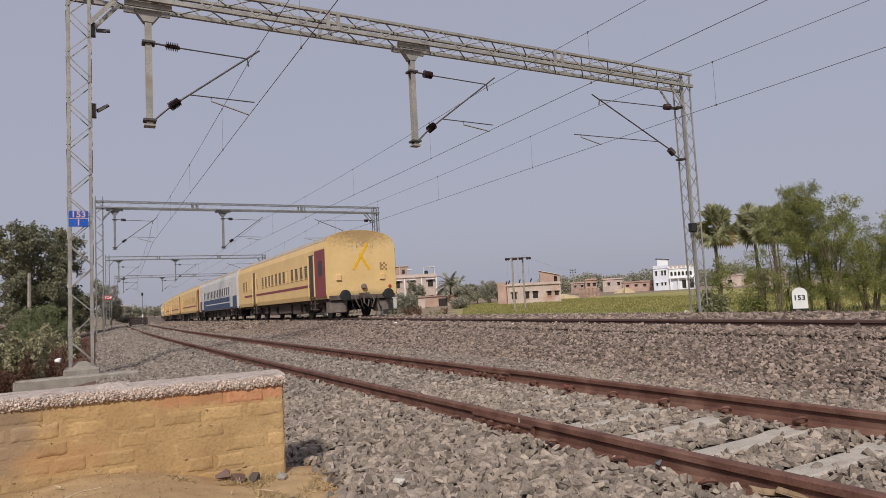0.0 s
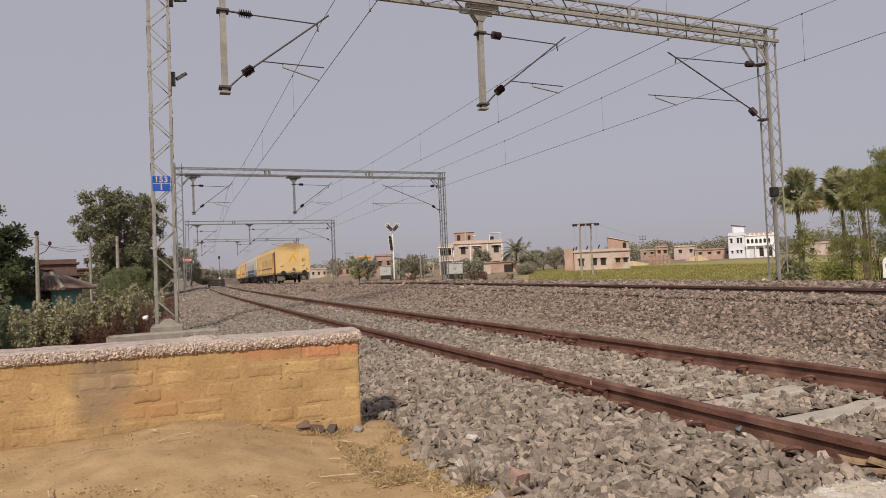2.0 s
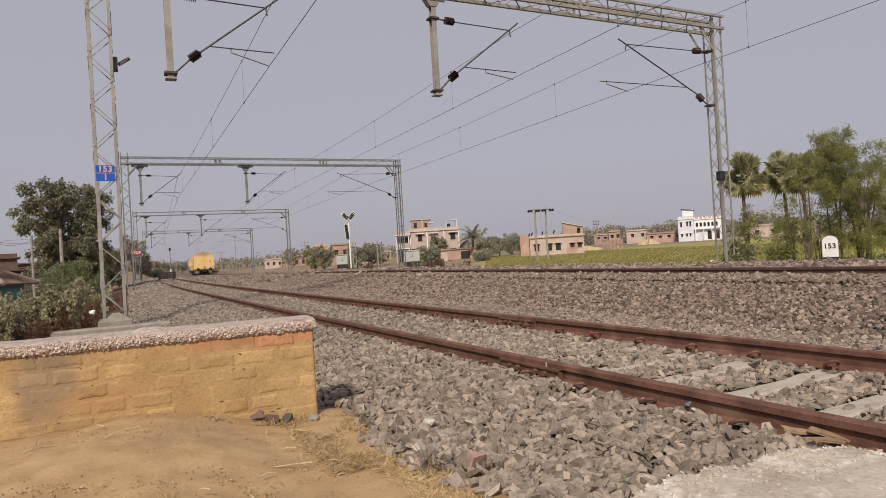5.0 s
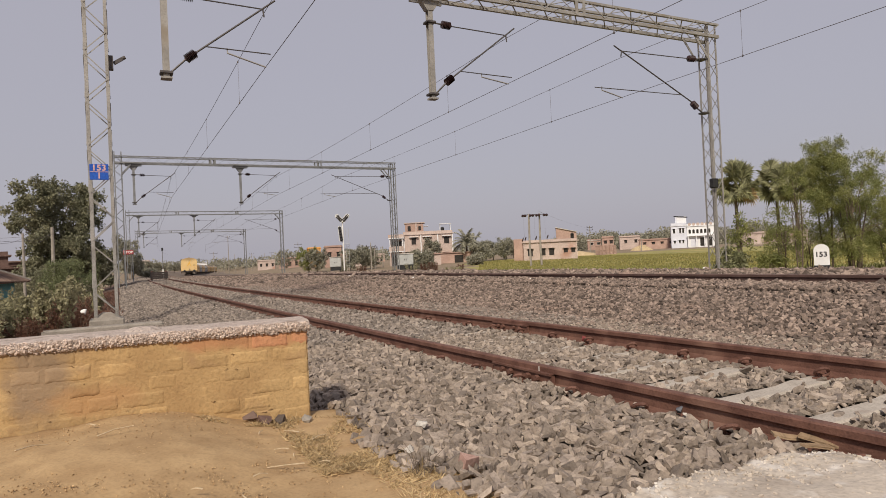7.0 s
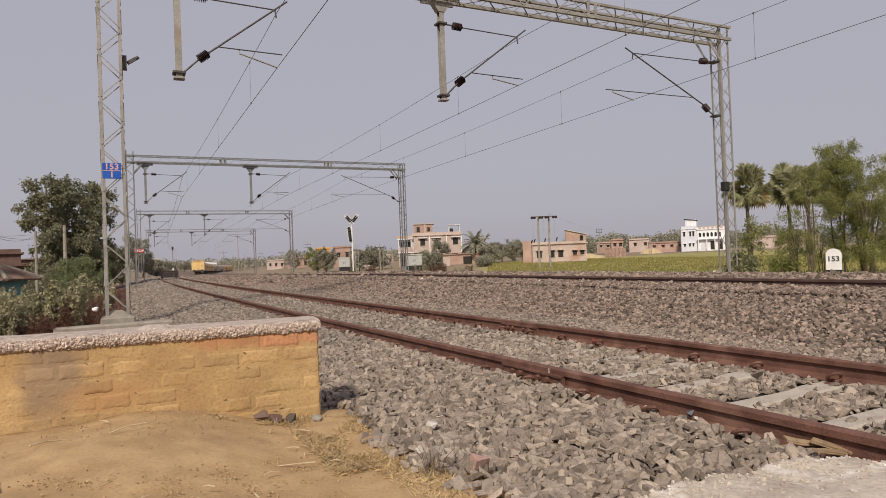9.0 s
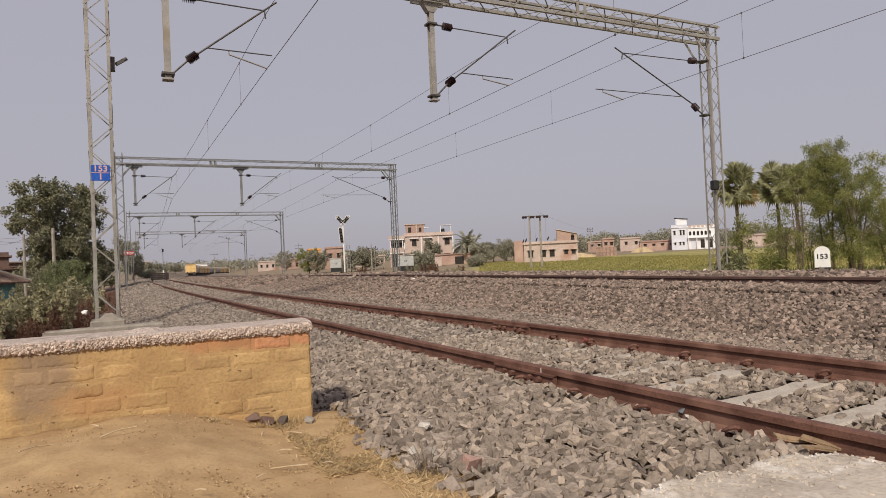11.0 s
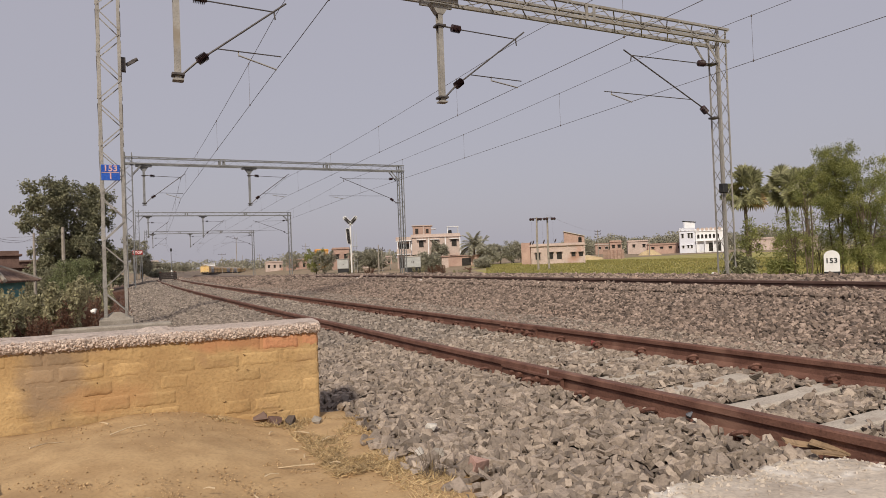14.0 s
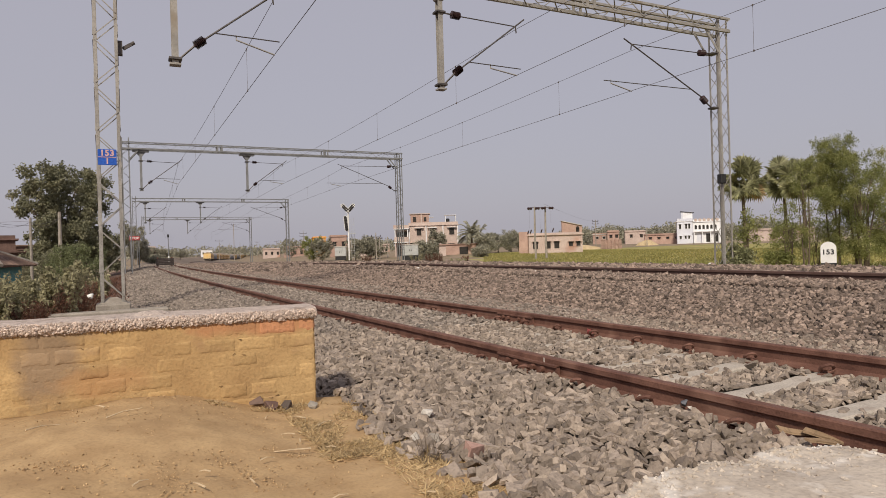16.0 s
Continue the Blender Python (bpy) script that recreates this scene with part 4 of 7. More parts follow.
def wires():
    stations = [(-20.0, 0.0)] + [(q[0], q[1]) for q in PORTALS] + [(185.0, bend(185)), (235.0, bend(235))]
    for wx, cz, mz in zip(WIRE_X, CONTACT, MESSENGER):
        line = thing("overhead_wire", pose(0, 0, 0), "thin dark contact and messenger wires with droppers", "overhead wire", "overhead wires")
        pts_c, pts_m, drops = [], [], []
        for (ya, sa), (yb, sb) in zip(stations, stations[1:]):
            span, sag = yb - ya, 0.16 * ((yb - ya) / 31) ** 2
            for k in range(10):
                f = k / 10
                x, y = wx + sa + (sb - sa) * f, ya + span * f
                pts_c.append((x, y, cz))
                pts_m.append((x, y, mz - 4 * f * (1 - f) * sag))
            count = max(3, int(span / 7.5))
            for k in range(count):
                f = (k + 0.5) / count
                drops.append((wx + sa + (sb - sa) * f, ya + span * f, mz - 4 * f * (1 - f) * sag))
        bm = bmesh.new()
        chain(bm, pts_c, 0.0068, 5, 0.012)
        part("contact_wire", bm, "wire", line)
        bm = bmesh.new()
        chain(bm, pts_m, 0.006, 5, 0.012)
        part("messenger_wire", bm, "wire", line)
        for x, y, z in drops:
            if y > 100:
                continue
            bm = bmesh.new()
            lathe(bm, [(0.004, cz - 0.03), (0.02, cz - 0.02), (0.02, cz + 0.025), (0.004, cz + 0.04), (0.004, z - 0.04), (0.02, z - 0.025), (0.02, z + 0.02), (0.004, z + 0.03)], 5, pose(x, y, 0))
            part("dropper", bm, "wire", line)


# ---- train ----
COACH, GAP = 18.6, 0.75


def coach(style, last):
    """A bogie coach, origin at rail level under its rear end, length along +y."""
    rear = {"cream": "cream", "blue": "coach_pale"}[style]
    label = {"cream": "cream passenger coach with a maroon waist stripe and barred windows", "blue": "dark blue and pale grey passenger coach with dark windows"}[style]
    c = thing("passenger_coach", pose(0, 0, 0), label, "railway coach", "coaches of the train")
    hw, zf, zs, zr = 1.62, 0.86, 3.16, 3.78
    prof = [(-hw + 0.06, zf), (-hw, zf + 0.2), (-hw, zs - 0.3)]
    side_n = len(prof)
    roof = []
    for k in range(13):
        a = math.pi - math.pi * k / 12
        roof.append((math.cos(a) * hw * (0.99 if 0 < k < 12 else 1.0), zs - 0.12 + math.copysign(abs(math.sin(a)) ** 0.7, 1) * (zr - zs + 0.12)))
    full = prof + roof + [(-x, z) for x, z in prof[::-1]]

    def loft(ring, y0, y1, close):
        bm = bmesh.new()
        a = [bm.verts.new((x, y0, z)) for x, z in ring]
        b = [bm.verts.new((x, y1, z)) for x, z in ring]
        for k in range(len(ring) - 1 + (1 if close else 0)):
            k2 = (k + 1) % len(ring)
            bm.faces.new((a[k], b[k], b[k2], a[k2]))
        if close:
            bm.faces.new(a)
            bm.faces.new(b[::-1])
        bmesh.ops.recalc_face_normals(bm, faces=bm.faces)
        return bm

    part("body", loft(full, 0.0, COACH, True), rear, c)
    roof_ring = [(x * 1.006, z + 0.008) for x, z in roof[1:-1]]
    inner = [(x * 0.985, z - 0.03) for x, z in roof[1:-1]]
    part("roof", loft(roof_ring + inner[::-1], 0.03, COACH - 0.03, True), "roof_dust", c, "dusty brown curved roof", smooth=False)
    bm = bmesh.new()
    for k in range(7):
        lathe(bm, [(0.16, 0), (0.16, 0.1), (0.22, 0.12), (0.18, 0.2), (0.02, 0.22)], 10, pose(0.0, 2 + k * 2.4, zr - 0.01))
    part("roof_vent", bm, "roof_dust", c)

    # sides
    # (place along the side, width, barred)
    if last:
        wins = [(y, 0.5, 1) for y in (2.76, 3.55, 4.37, 5.14, 6.73, 7.52, 8.27, 9.13, 9.85, 10.65, 11.43)] + [(5.93, 0.46, 0), (12.9, 0.3, 1), (14.65, 0.4, 0), (15.95, 0.5, 1), (16.75, 0.55, 1)]
        doors = (1.95, 13.7)
    else:
        wins = [(3.2 + 0.82 * k, (0.34 if k in (4, 11) else 0.52) if style == "cream" else 0.64, 1) for k in range(16)]
        doors = (2.0, COACH - 2.0)
    for s in (-1, 1):
        x = s * (hw + 0.004)

        def plate(bm, y0, y1, z0, z1, d=0.012):
            box(bm, min(x, x + s * d), y0, z0, max(x, x + s * d), y1, z1)

        if style == "cream":
            bm = bmesh.new()
            plate(bm, 2.0, COACH - 2.0, 1.44, 1.56, 0.006)
            part("stripe", bm, "maroon", c, "maroon waist stripe")
        else:
            bm = bmesh.new()
            plate(bm, 0.05, COACH - 0.05, 0.9, 1.74, 0.006)
            part("lower_band", bm, "coach_blue", c, "dark blue lower side")
            bm = bmesh.new()
            plate(bm, 2.6, COACH - 3.6, 1.3, 1.38, 0.012)
            part("stripe", bm, "coach_pale", c)
        for y, wide, barred in wins:
            bm = bmesh.new()
            plate(bm, y - wide / 2, y + wide / 2, 1.88, 2.44, 0.008)
            w = part("window", bm, "window_dark" if barred else rear, c, "" if barred else "closed cream shutter")
            bm = bmesh.new()
            f = 0.035
            plate(bm, y - wide / 2 - f, y - wide / 2, 1.88 - f, 2.44 + f, 0.022)
            plate(bm, y + wide / 2, y + wide / 2 + f, 1.88 - f, 2.44 + f, 0.022)
            plate(bm, y - wide / 2, y + wide / 2, 2.44, 2.44 + f, 0.022)
            plate(bm, y - wide / 2, y + wide / 2, 1.88 - f, 1.88, 0.022)
            if style == "cream" and barred:
                for b in range(5):
                    z = 1.93 + b * 0.1
                    plate(bm, y - wide / 2, y + wide / 2, z, z + 0.02, 0.018)
            part("window_frame", bm, rear, w)
        for y in doors:
            bm = bmesh.new()
            plate(bm, y - 0.34, y + 0.34, 1.0, 2.86, 0.008)
            d = part("doorway", bm, "window_dark" if style == "cream" else "coach_pale", c, "open dark doorway")
            bm = bmesh.new()
            for e in (-0.46, 0.42):
                plate(bm, y + e, y + e + 0.05, 1.0, 2.8, 0.05)
            part("handrail", bm, "cream" if style == "cream" else "silver", d)
            bm = bmesh.new()
            for k in range(3):
                box(bm, s * 1.4 if s > 0 else -1.68, y - 0.3, 0.42 + k * 0.25, 1.68 if s > 0 else -1.4, y + 0.3, 0.45 + k * 0.25)
            for e in (-0.3, 0.28):
                box(bm, s * 1.6 - 0.02, y + e, 0.4, s * 1.6 + 0.02, y + e + 0.03, 1.1)
            part("footstep", bm, "underframe", c)
        if style == "cream":
            bm = bmesh.new()
            plate(bm, 0.0, 1.45, 0.95, 2.98, 0.007)
            part("end_panel", bm, "maroon", c, "maroon end panel")
            bm = bmesh.new()
            plate(bm, 0.42, 0.95, 1.85, 2.5, 0.012)
            part("window", bm, "window_dark", c)
    # ends
    for y, s in ((0.0, -1), (COACH, 1)):
        bm = bmesh.new()
        box(bm, -1.5, min(y, y + s * 0.12), 0.78, 1.5, max(y, y + s * 0.12), 0.97)
        part("headstock", bm, "underframe", c, "dusty dark buffer beam")
        for bx in (-0.98, 0.98):
            bm = bmesh.new()
            m = pose(bx, y + s * 0.1, 0.95, -90 * s if s > 0 else 90, 0, 0)
            lathe(bm, [(0.1, 0.0), (0.1, 0.3), (0.06, 0.3), (0.06, 0.46), (0.24, 0.47), (0.24, 0.5), (0.18, 0.52)], 18, m)
            part("buffer", bm, "black_paint", c, "black round buffer")
        bm = bmesh.new()
        box(bm, -0.16, min(y, y + s * 0.45), 0.82, 0.16, max(y, y + s * 0.45), 1.04)
        chain(bm, [(-0.1, y + s * 0.4, 0.9), (-0.12, y + s * 0.5, 0.6), (0.05, y + s * 0.48, 0.45), (0.12, y + s * 0.45, 0.75)], 0.035, 6)
        chain(bm, [(0.35, y + s * 0.15, 0.95), (0.38, y + s * 0.4, 0.7), (0.25, y + s * 0.42, 0.4)], 0.03, 6)
        chain(bm, [(-0.4, y + s * 0.15, 0.95), (-0.42, y + s * 0.4, 0.65), (-0.3, y + s * 0.42, 0.42)], 0.03, 6)
        part("coupling", bm, "underframe", c)
        # brake hoses and safety loops hanging under the beam
        for hx in (-0.62, -0.2, 0.24, 0.58):
            bm = bmesh.new()
            chain(bm, [(hx, y + s * 0.13, 0.88), (hx + 0.02, y + s * 0.3, 0.7), (hx + 0.05, y + s * 0.34, 0.48), (hx + 0.14, y + s * 0.28, 0.34), (hx + 0.2, y + s * 0.16, 0.4)], 0.028, 6)
            part("brake_hose", bm, "black_paint", c, "black rubber brake hose")
    if last:
        def rod(p, q, w):
            bm = bmesh.new()
            angle_bar(bm, p, q, w)
            return bm
        part("end_mark", rod((0.3, -0.014, 3.2), (-0.36, -0.014, 2.06), 0.11), "yellow", c, "yellow painted diagonal bar")
        part("end_mark", rod((-0.06, -0.016, 2.75), (0.36, -0.016, 2.06), 0.11), "yellow", c, "yellow painted diagonal bar")
        bm = bmesh.new()
        for k in range(4):
            for j in range(4):
                if (k + j) % 2 or k == 0:
                    box(bm, 0.87 + k * 0.085, -0.02, 2.03 + j * 0.085, 0.945 + k * 0.085, 0.0, 2.105 + j * 0.085)
        part("vent_grille", bm, "soot", c)
        for bx in (-1.05, 0.95):
            bm = bmesh.new()
            box(bm, bx - 0.12, -0.08, 1.6, bx + 0.12, 0.0, 1.86)
            bevel(bm, 0.02)
            part("lamp_bracket", bm, "cream", c)
        bm = bmesh.new()
        lathe(bm, [(0.1, 0), (0.12, 0.05), (0.12, 0.12), (0.09, 0.16)], 14, pose(0.05, 0, 1.32, 90, 0, 0))
        part("tail_lamp", bm, "ash", c, "round tail lamp")
        bm = bmesh.new()
        lathe(bm, [(0.07, 0), (0.08, 0.03), (0.05, 0.06)], 12, pose(1.3, 0, 1.3, 90, 0, 0))
        part("tail_lamp", bm, "red_paint", c, "small red tail lamp")
        bm = bmesh.new()
        for a in (0, 1):
            box(bm, (-1.45, 0.7)[a], 0.0, 0.24, (-0.7, 1.45)[a], 0.6, 0.74)
        bevel(bm, 0.03)
        part("end_box", bm, "ash", c, "dusty grey box under the buffer beam")
        bm = bmesh.new()
        face = [bm.verts.new((x * 0.997, -0.006, z - 0.004)) for x, z in full]
        bm.faces.new(face)
        back = [bm.verts.new((x * 0.997, 0.004, z - 0.004)) for x, z in full]
        for k in range(len(full)):
            j = (k + 1) % len(full)
            bm.faces.new((face[k], face[j], back[j], back[k]))
        bmesh.ops.recalc_face_normals(bm, faces=bm.faces)
        part("end_wall", bm, "cream_end", c, "cream end wall sooted brown under the roof")
        for k in range(26):
            bm = bmesh.new()
            a = Vector((random.Random(k).uniform(-0.65, 0.6), -0.01, 3.3 - random.Random(k + 50).random() * 0.45))
            angle_bar(bm, a, a + Vector((random.Random(k + 9).uniform(-0.1, 0.1), 0, -0.08 - 0.1 * random.Random(k + 7).random())), 0.014)
            part("scratch", bm, "scuff" if k % 5 else "soot", c)
    # underframe and bogies
    bm = bmesh.new()
    box(bm, -1.3, 0.3, 0.72, 1.3, COACH - 0.3, 0.9)
    for y, L, d in ((5.2, 1.4, 0.55), (7.0, 2.4, 0.5), (10.0, 1.4, 0.58), (12.0, 0.9, 0.45)):
        for s in (-1, 1):
            box(bm, s * 0.75 - 0.5, y, 0.82 - d, s * 0.75 + 0.5, y + L, 0.82)
    part("underframe", bm, "underframe", c)
    for y in (3.2, COACH - 3.2):
        bm = bmesh.new()
        for s in (-1, 1):
            box(bm, s * 1.02 - 0.06, y - 1.75, 0.5, s * 1.02 + 0.06, y + 1.75, 0.72)
            for e in (-1.45, 1.45):
                box(bm, s * 1.08 - 0.14, y + e - 0.2, 0.3, s * 1.08 + 0.14, y + e + 0.2, 0.6)
                for q in (-0.34, 0.34):
                    tube(bm, (s * 1.08, y + e + q, 0.34), (s * 1.08, y + e + q, 0.78), 0.09, 8)
            box(bm, s * 1.0 - 0.12, y - 0.4, 0.35, s * 1.0 + 0.12, y + 0.4, 0.9)
        box(bm, -1.0, y - 0.25, 0.45, 1.0, y + 0.25, 0.8)
        g = part("bogie", bm, "underframe", c)
        for e in (-1.45, 1.45):
            for s in (-1, 1):
                bm = bmesh.new()
                lathe(bm, [(0.457, 0.0), (0.457, 0.1), (0.487, 0.1), (0.487, 0.135), (0.12, 0.14)], 20, pose(s * 0.9, y + e, 0.457, 0, -90 * s, 0))
                part("wheel", bm, "dark_steel", g)
    return c


def coach_pose(d):
    """The pose of a coach whose rear end stands d metres along the main line."""
    def at(s):
        y = s if s < BEND_FROM else BEND_FROM + BEND_R * math.sin((s - BEND_FROM) / BEND_R)
        return Vector((TRACK_2 + bend(y), y, RAIL_MAIN - fall(y)))
    a, b = at(d), at(d + COACH)
    return Matrix.Translation(a) @ pose(0, 0, 0, math.degrees(math.atan2(b.z - a.z, (b - a).xy.length)), 0, -math.degrees(math.atan2(b.x - a.x, b.y - a.y)))


TRAIN_TIMES = [(0.0, 26.3), (0.5, 35.7), (1.0, 45.0), (1.5, 54.0), (2.0, 62.6), (2.5, 71.6), (3.0, 80.6), (3.5, 89.4), (4.0, 98.2), (4.5, 107.0), (5.5, 125.0), (6.5, 143.0), (7.0, 152.0),
               (8.0, 170.0), (9.0, 188.0), (10.0, 206.0), (11.5, 233.0), (12.5, 250.0), (14.0, 277.0), (15.0, 294.5), (16.0, 312.0)]


def motions():
    for k, c in enumerate(TRAIN):
        walk(c, [(t, coach_pose(d + k * (COACH + GAP))) for t, d in TRAIN_TIMES])


# ---- the place ----
ground()
track("siding_track", siding_x, -6.0, 66.0, 0.0, "rust", "rusty siding rails on pale concrete sleepers in ballast", (-5.64, 40, 0.62), 16.0, ((-0.873, 4.35), (0.873, 7.1)))
for name, c, rz in (("main_track_1", TRACK_2, RAIL_MAIN), ("main_track_2", TRACK_3, RAIL_FAR)):
    track(name, lambda y, c=c: c + bend(y), -30.0, 420.0, rz, "rail_worn", "dark worn main line rails on banked ballast", (0.2, 30, 0.62))
ballast()
parapet()
concrete_block()
for k, p in enumerate(PORTALS):
    portal(*p, k < 1)
wires()

TRAIN = [coach("cream", True), coach("blue", False), coach("cream", False)]
for style in (2, 2, 2, 1, 2, 1, 2, 2, 2):
    TRAIN.append(copy_thing(TRAIN[style], pose(0, 0, 0)))


# ---- plants ----
def leaf_mesh(name, centres, normals, along, length, width, material, parent=None, fold=0.25):
    """Many small pointed leaves, each two triangles folded along the rib."""
    n = len(centres)
    along = along / np.linalg.norm(along, axis=1)[:, None]
    side = np.cross(normals, along)
    side /= np.linalg.norm(side, axis=1)[:, None] + 1e-9
    up = np.cross(along, side)
    L, W = length[:, None], width[:, None]
    v = np.stack([centres - along * L * 0.5, centres + side * W * 0.5 + up * W * fold, centres + along * L * 0.5, centres - side * W * 0.5 + up * W * fold], 1).reshape(-1, 3)
    base = (np.arange(n) * 4)[:, None]
    f = np.concatenate([base + np.array([[0, 1, 2]]), base + np.array([[0, 2, 3]])], 1).reshape(-1, 3)
    return soup(name, v, f, material, parent)


def unit(rng, n):
    v = rng.normal(size=(n, 3))
    return v / np.linalg.norm(v, axis=1)[:, None]


def leaves_at(name, clumps, per, spread_r, length, width, material, parent, seed, droop=0.2):
    rng = np.random.RandomState(seed)
    c = np.repeat(np.array(clumps), per, axis=0)
    n = len(c)
    off = unit(rng, n) * (rng.rand(n, 1) ** 0.5) * spread_r * rng.uniform(0.6, 1.2, (n, 1))
    along = unit(rng, n) + np.array([0, 0, -droop])
    normal = unit(rng, n) + np.array([0, 0, 0.8])
    return leaf_mesh(name, c + off, normal, along, length * rng.uniform(0.6, 1.3, n), width * rng.uniform(0.6, 1.3, n), material, parent)


def tree(name, x, y, height, crown, trunk_r, clumps, per, leaf, material, label, seed, bare=0.3, flat=0.8, gap=0.1, lean=(0, 0), clump_r=0.35, category="tree", stems=1, ragged=0.35):
    """A trunk with limbs that reach towards leaf clumps spread through an uneven crown."""
    rng = random.Random(seed)
    z0 = land(x, y) - 0.05
    t = thing(name, pose(x, y, z0), label, category)
    bm = bmesh.new()
    cz = height * (bare + (1 - bare) * 0.5)
    ch = height * (1 - bare) * 0.5
    points = []
    tries = 0
    while len(points) < clumps and tries < clumps * 30:
        tries += 1
        v = Vector((rng.uniform(-1, 1), rng.uniform(-1, 1), rng.uniform(-1, 1)))
        lim = 1.0 + ragged * 2 * noise.noise(v.normalized() * 1.7 + Vector((seed, 0, 0)))
        if v.length > lim or v.length < 0.3 * rng.random():
            continue
        if noise.noise(v * 2.6 + Vector((0, seed * 1.3, 0))) < -0.35 + gap:
            continue
        points.append(Vector((v.x * crown + lean[0] * (v.z + 1), v.y * crown + lean[1] * (v.z + 1), cz + v.z * ch)))
    for s in range(stems):
        a = 2 * math.pi * s / max(1, stems)
        foot = Vector((math.cos(a), math.sin(a), 0)) * (0.0 if stems == 1 else trunk_r * 2.5)
        top = Vector((lean[0] + foot.x * 3, lean[1] + foot.y * 3, cz))
        mid = foot.lerp(top, 0.5) + Vector((rng.uniform(-1, 1), rng.uniform(-1, 1), 0)) * trunk_r * 1.5
        chain(bm, [foot, foot.lerp(mid, 0.5), mid, top], trunk_r, 8, trunk_r * 0.35)
    part("trunk", bm, "bark", t)
    for k in range(min(16, len(points))):
        p = points[k * max(1, len(points) // 16)]
        start = Vector((lean[0] * 0.6, lean[1] * 0.6, cz * rng.uniform(0.5, 0.95)))
        bm = bmesh.new()
        chain(bm, [start, start.lerp(p, 0.5) + Vector((0, 0, 0.08 * height * rng.random())), p], trunk_r * 0.38, 5, trunk_r * 0.06)
        part("limb", bm, "bark", t)
    cr = leaves_at("crown", [tuple(p) for p in points], per, clump_r, leaf[0], leaf[1], material, t, seed)
    return t


def fan_palm(x, y, height, seed):
    rng = random.Random(seed)
    z0 = land(x, y) - 0.05
    t = thing("fan_palm", pose(x, y, z0), "tall palmyra palm with stiff fan leaves and dead fronds", "palm tree", "palms by the field")
    bm = bmesh.new()
    chain(bm, [(0, 0, 0), (0.05, 0.02, height * 0.4), (-0.03, 0.04, height * 0.8), (0, 0, height)], 0.12, 9, 0.09)
    part("trunk", bm, "bark", t)
    for k in range(42):
        el = radians(rng.uniform(-58, 84))
        az = rng.uniform(0, 2 * math.pi)
        d = Vector((math.cos(az) * math.cos(el), math.sin(az) * math.cos(el), math.sin(el)))
        stem = rng.uniform(0.6, 1.15)
        base = Vector((0, 0, height))
        tip = base + d * stem
        bm = bmesh.new()
        tube(bm, base, tip, 0.025, 4, 0.012)
        side = (Matrix.Rotation(rng.uniform(-1.4, 1.4), 3, d) @ d.cross(Vector((0, 0, 1))).normalized())
        up = side.cross(d)
        n, R = 21, rng.uniform(0.6, 0.92)
        for i in range(n):
            a = radians(-125 + 250 * i / (n - 1))
            dirv = (d * math.cos(a) + side * math.sin(a)).normalized()
            w = (d * -math.sin(a) + side * math.cos(a)) * R * 0.075
            drop = Vector((0, 0, -R * 0.16 * rng.uniform(0.1, 1.3)))
            p0 = tip
            p1, p2 = tip + dirv * R * 0.6 + w + up * 0.04, tip + dirv * R * 0.6 - w + up * 0.04
            p3 = tip + dirv * R * rng.uniform(0.8, 1.08) + drop
            vs = [bm.verts.new(q) for q in (p0, p1, p3, p2)]
            bm.faces.new((vs[0], vs[1], vs[2]))
            bm.faces.new((vs[0], vs[2], vs[3]))
        part("fan_leaf", bm, "straw" if el < radians(-25) and rng.random() < 0.22 else "leaf_palm", t)


def coconut_palm(x, y, height, seed, z=None):
    rng = random.Random(seed)
    t = thing("feather_palm", pose(x, y, land(x, y)), "feathery green palm beside the houses", "palm tree")
    bm = bmesh.new()
    chain(bm, [(0, 0, 0), (0.1, 0, height * 0.5), (0, 0, height)], 0.22, 7, 0.15)
    part("trunk", bm, "bark", t)
    for k in range(38):
        az, el = rng.uniform(0, 6.28), radians(rng.uniform(-10, 78))
        bm = bmesh.new()
        p = Vector((0, 0, height))
        d = Vector((math.cos(az) * math.cos(el), math.sin(az) * math.cos(el), math.sin(el)))
        pts = [p.copy()]
        for s in range(8):
            p = p + d * 0.38
            d = (d + Vector((0, 0, -0.17))).normalized()
            pts.append(p.copy())
        chain(bm, pts, 0.03, 4, 0.008)
        for a, b in zip(pts[1:], pts[2:]):
            dd = (b - a).normalized()
            side = dd.cross(Vector((0, 0, 1))).normalized()
            for f in (0.0, 0.33, 0.66):
                for s in (-1, 1):
                    q = a.lerp(b, f)
                    e = q + side * s * 0.55 + dd * 0.25 + Vector((0, 0, -0.28))
                    vs = [bm.verts.new(v) for v in (q - dd * 0.03, q + dd * 0.12, e)]
                    bm.faces.new(vs)
        part("frond", bm, "leaf_far", t)


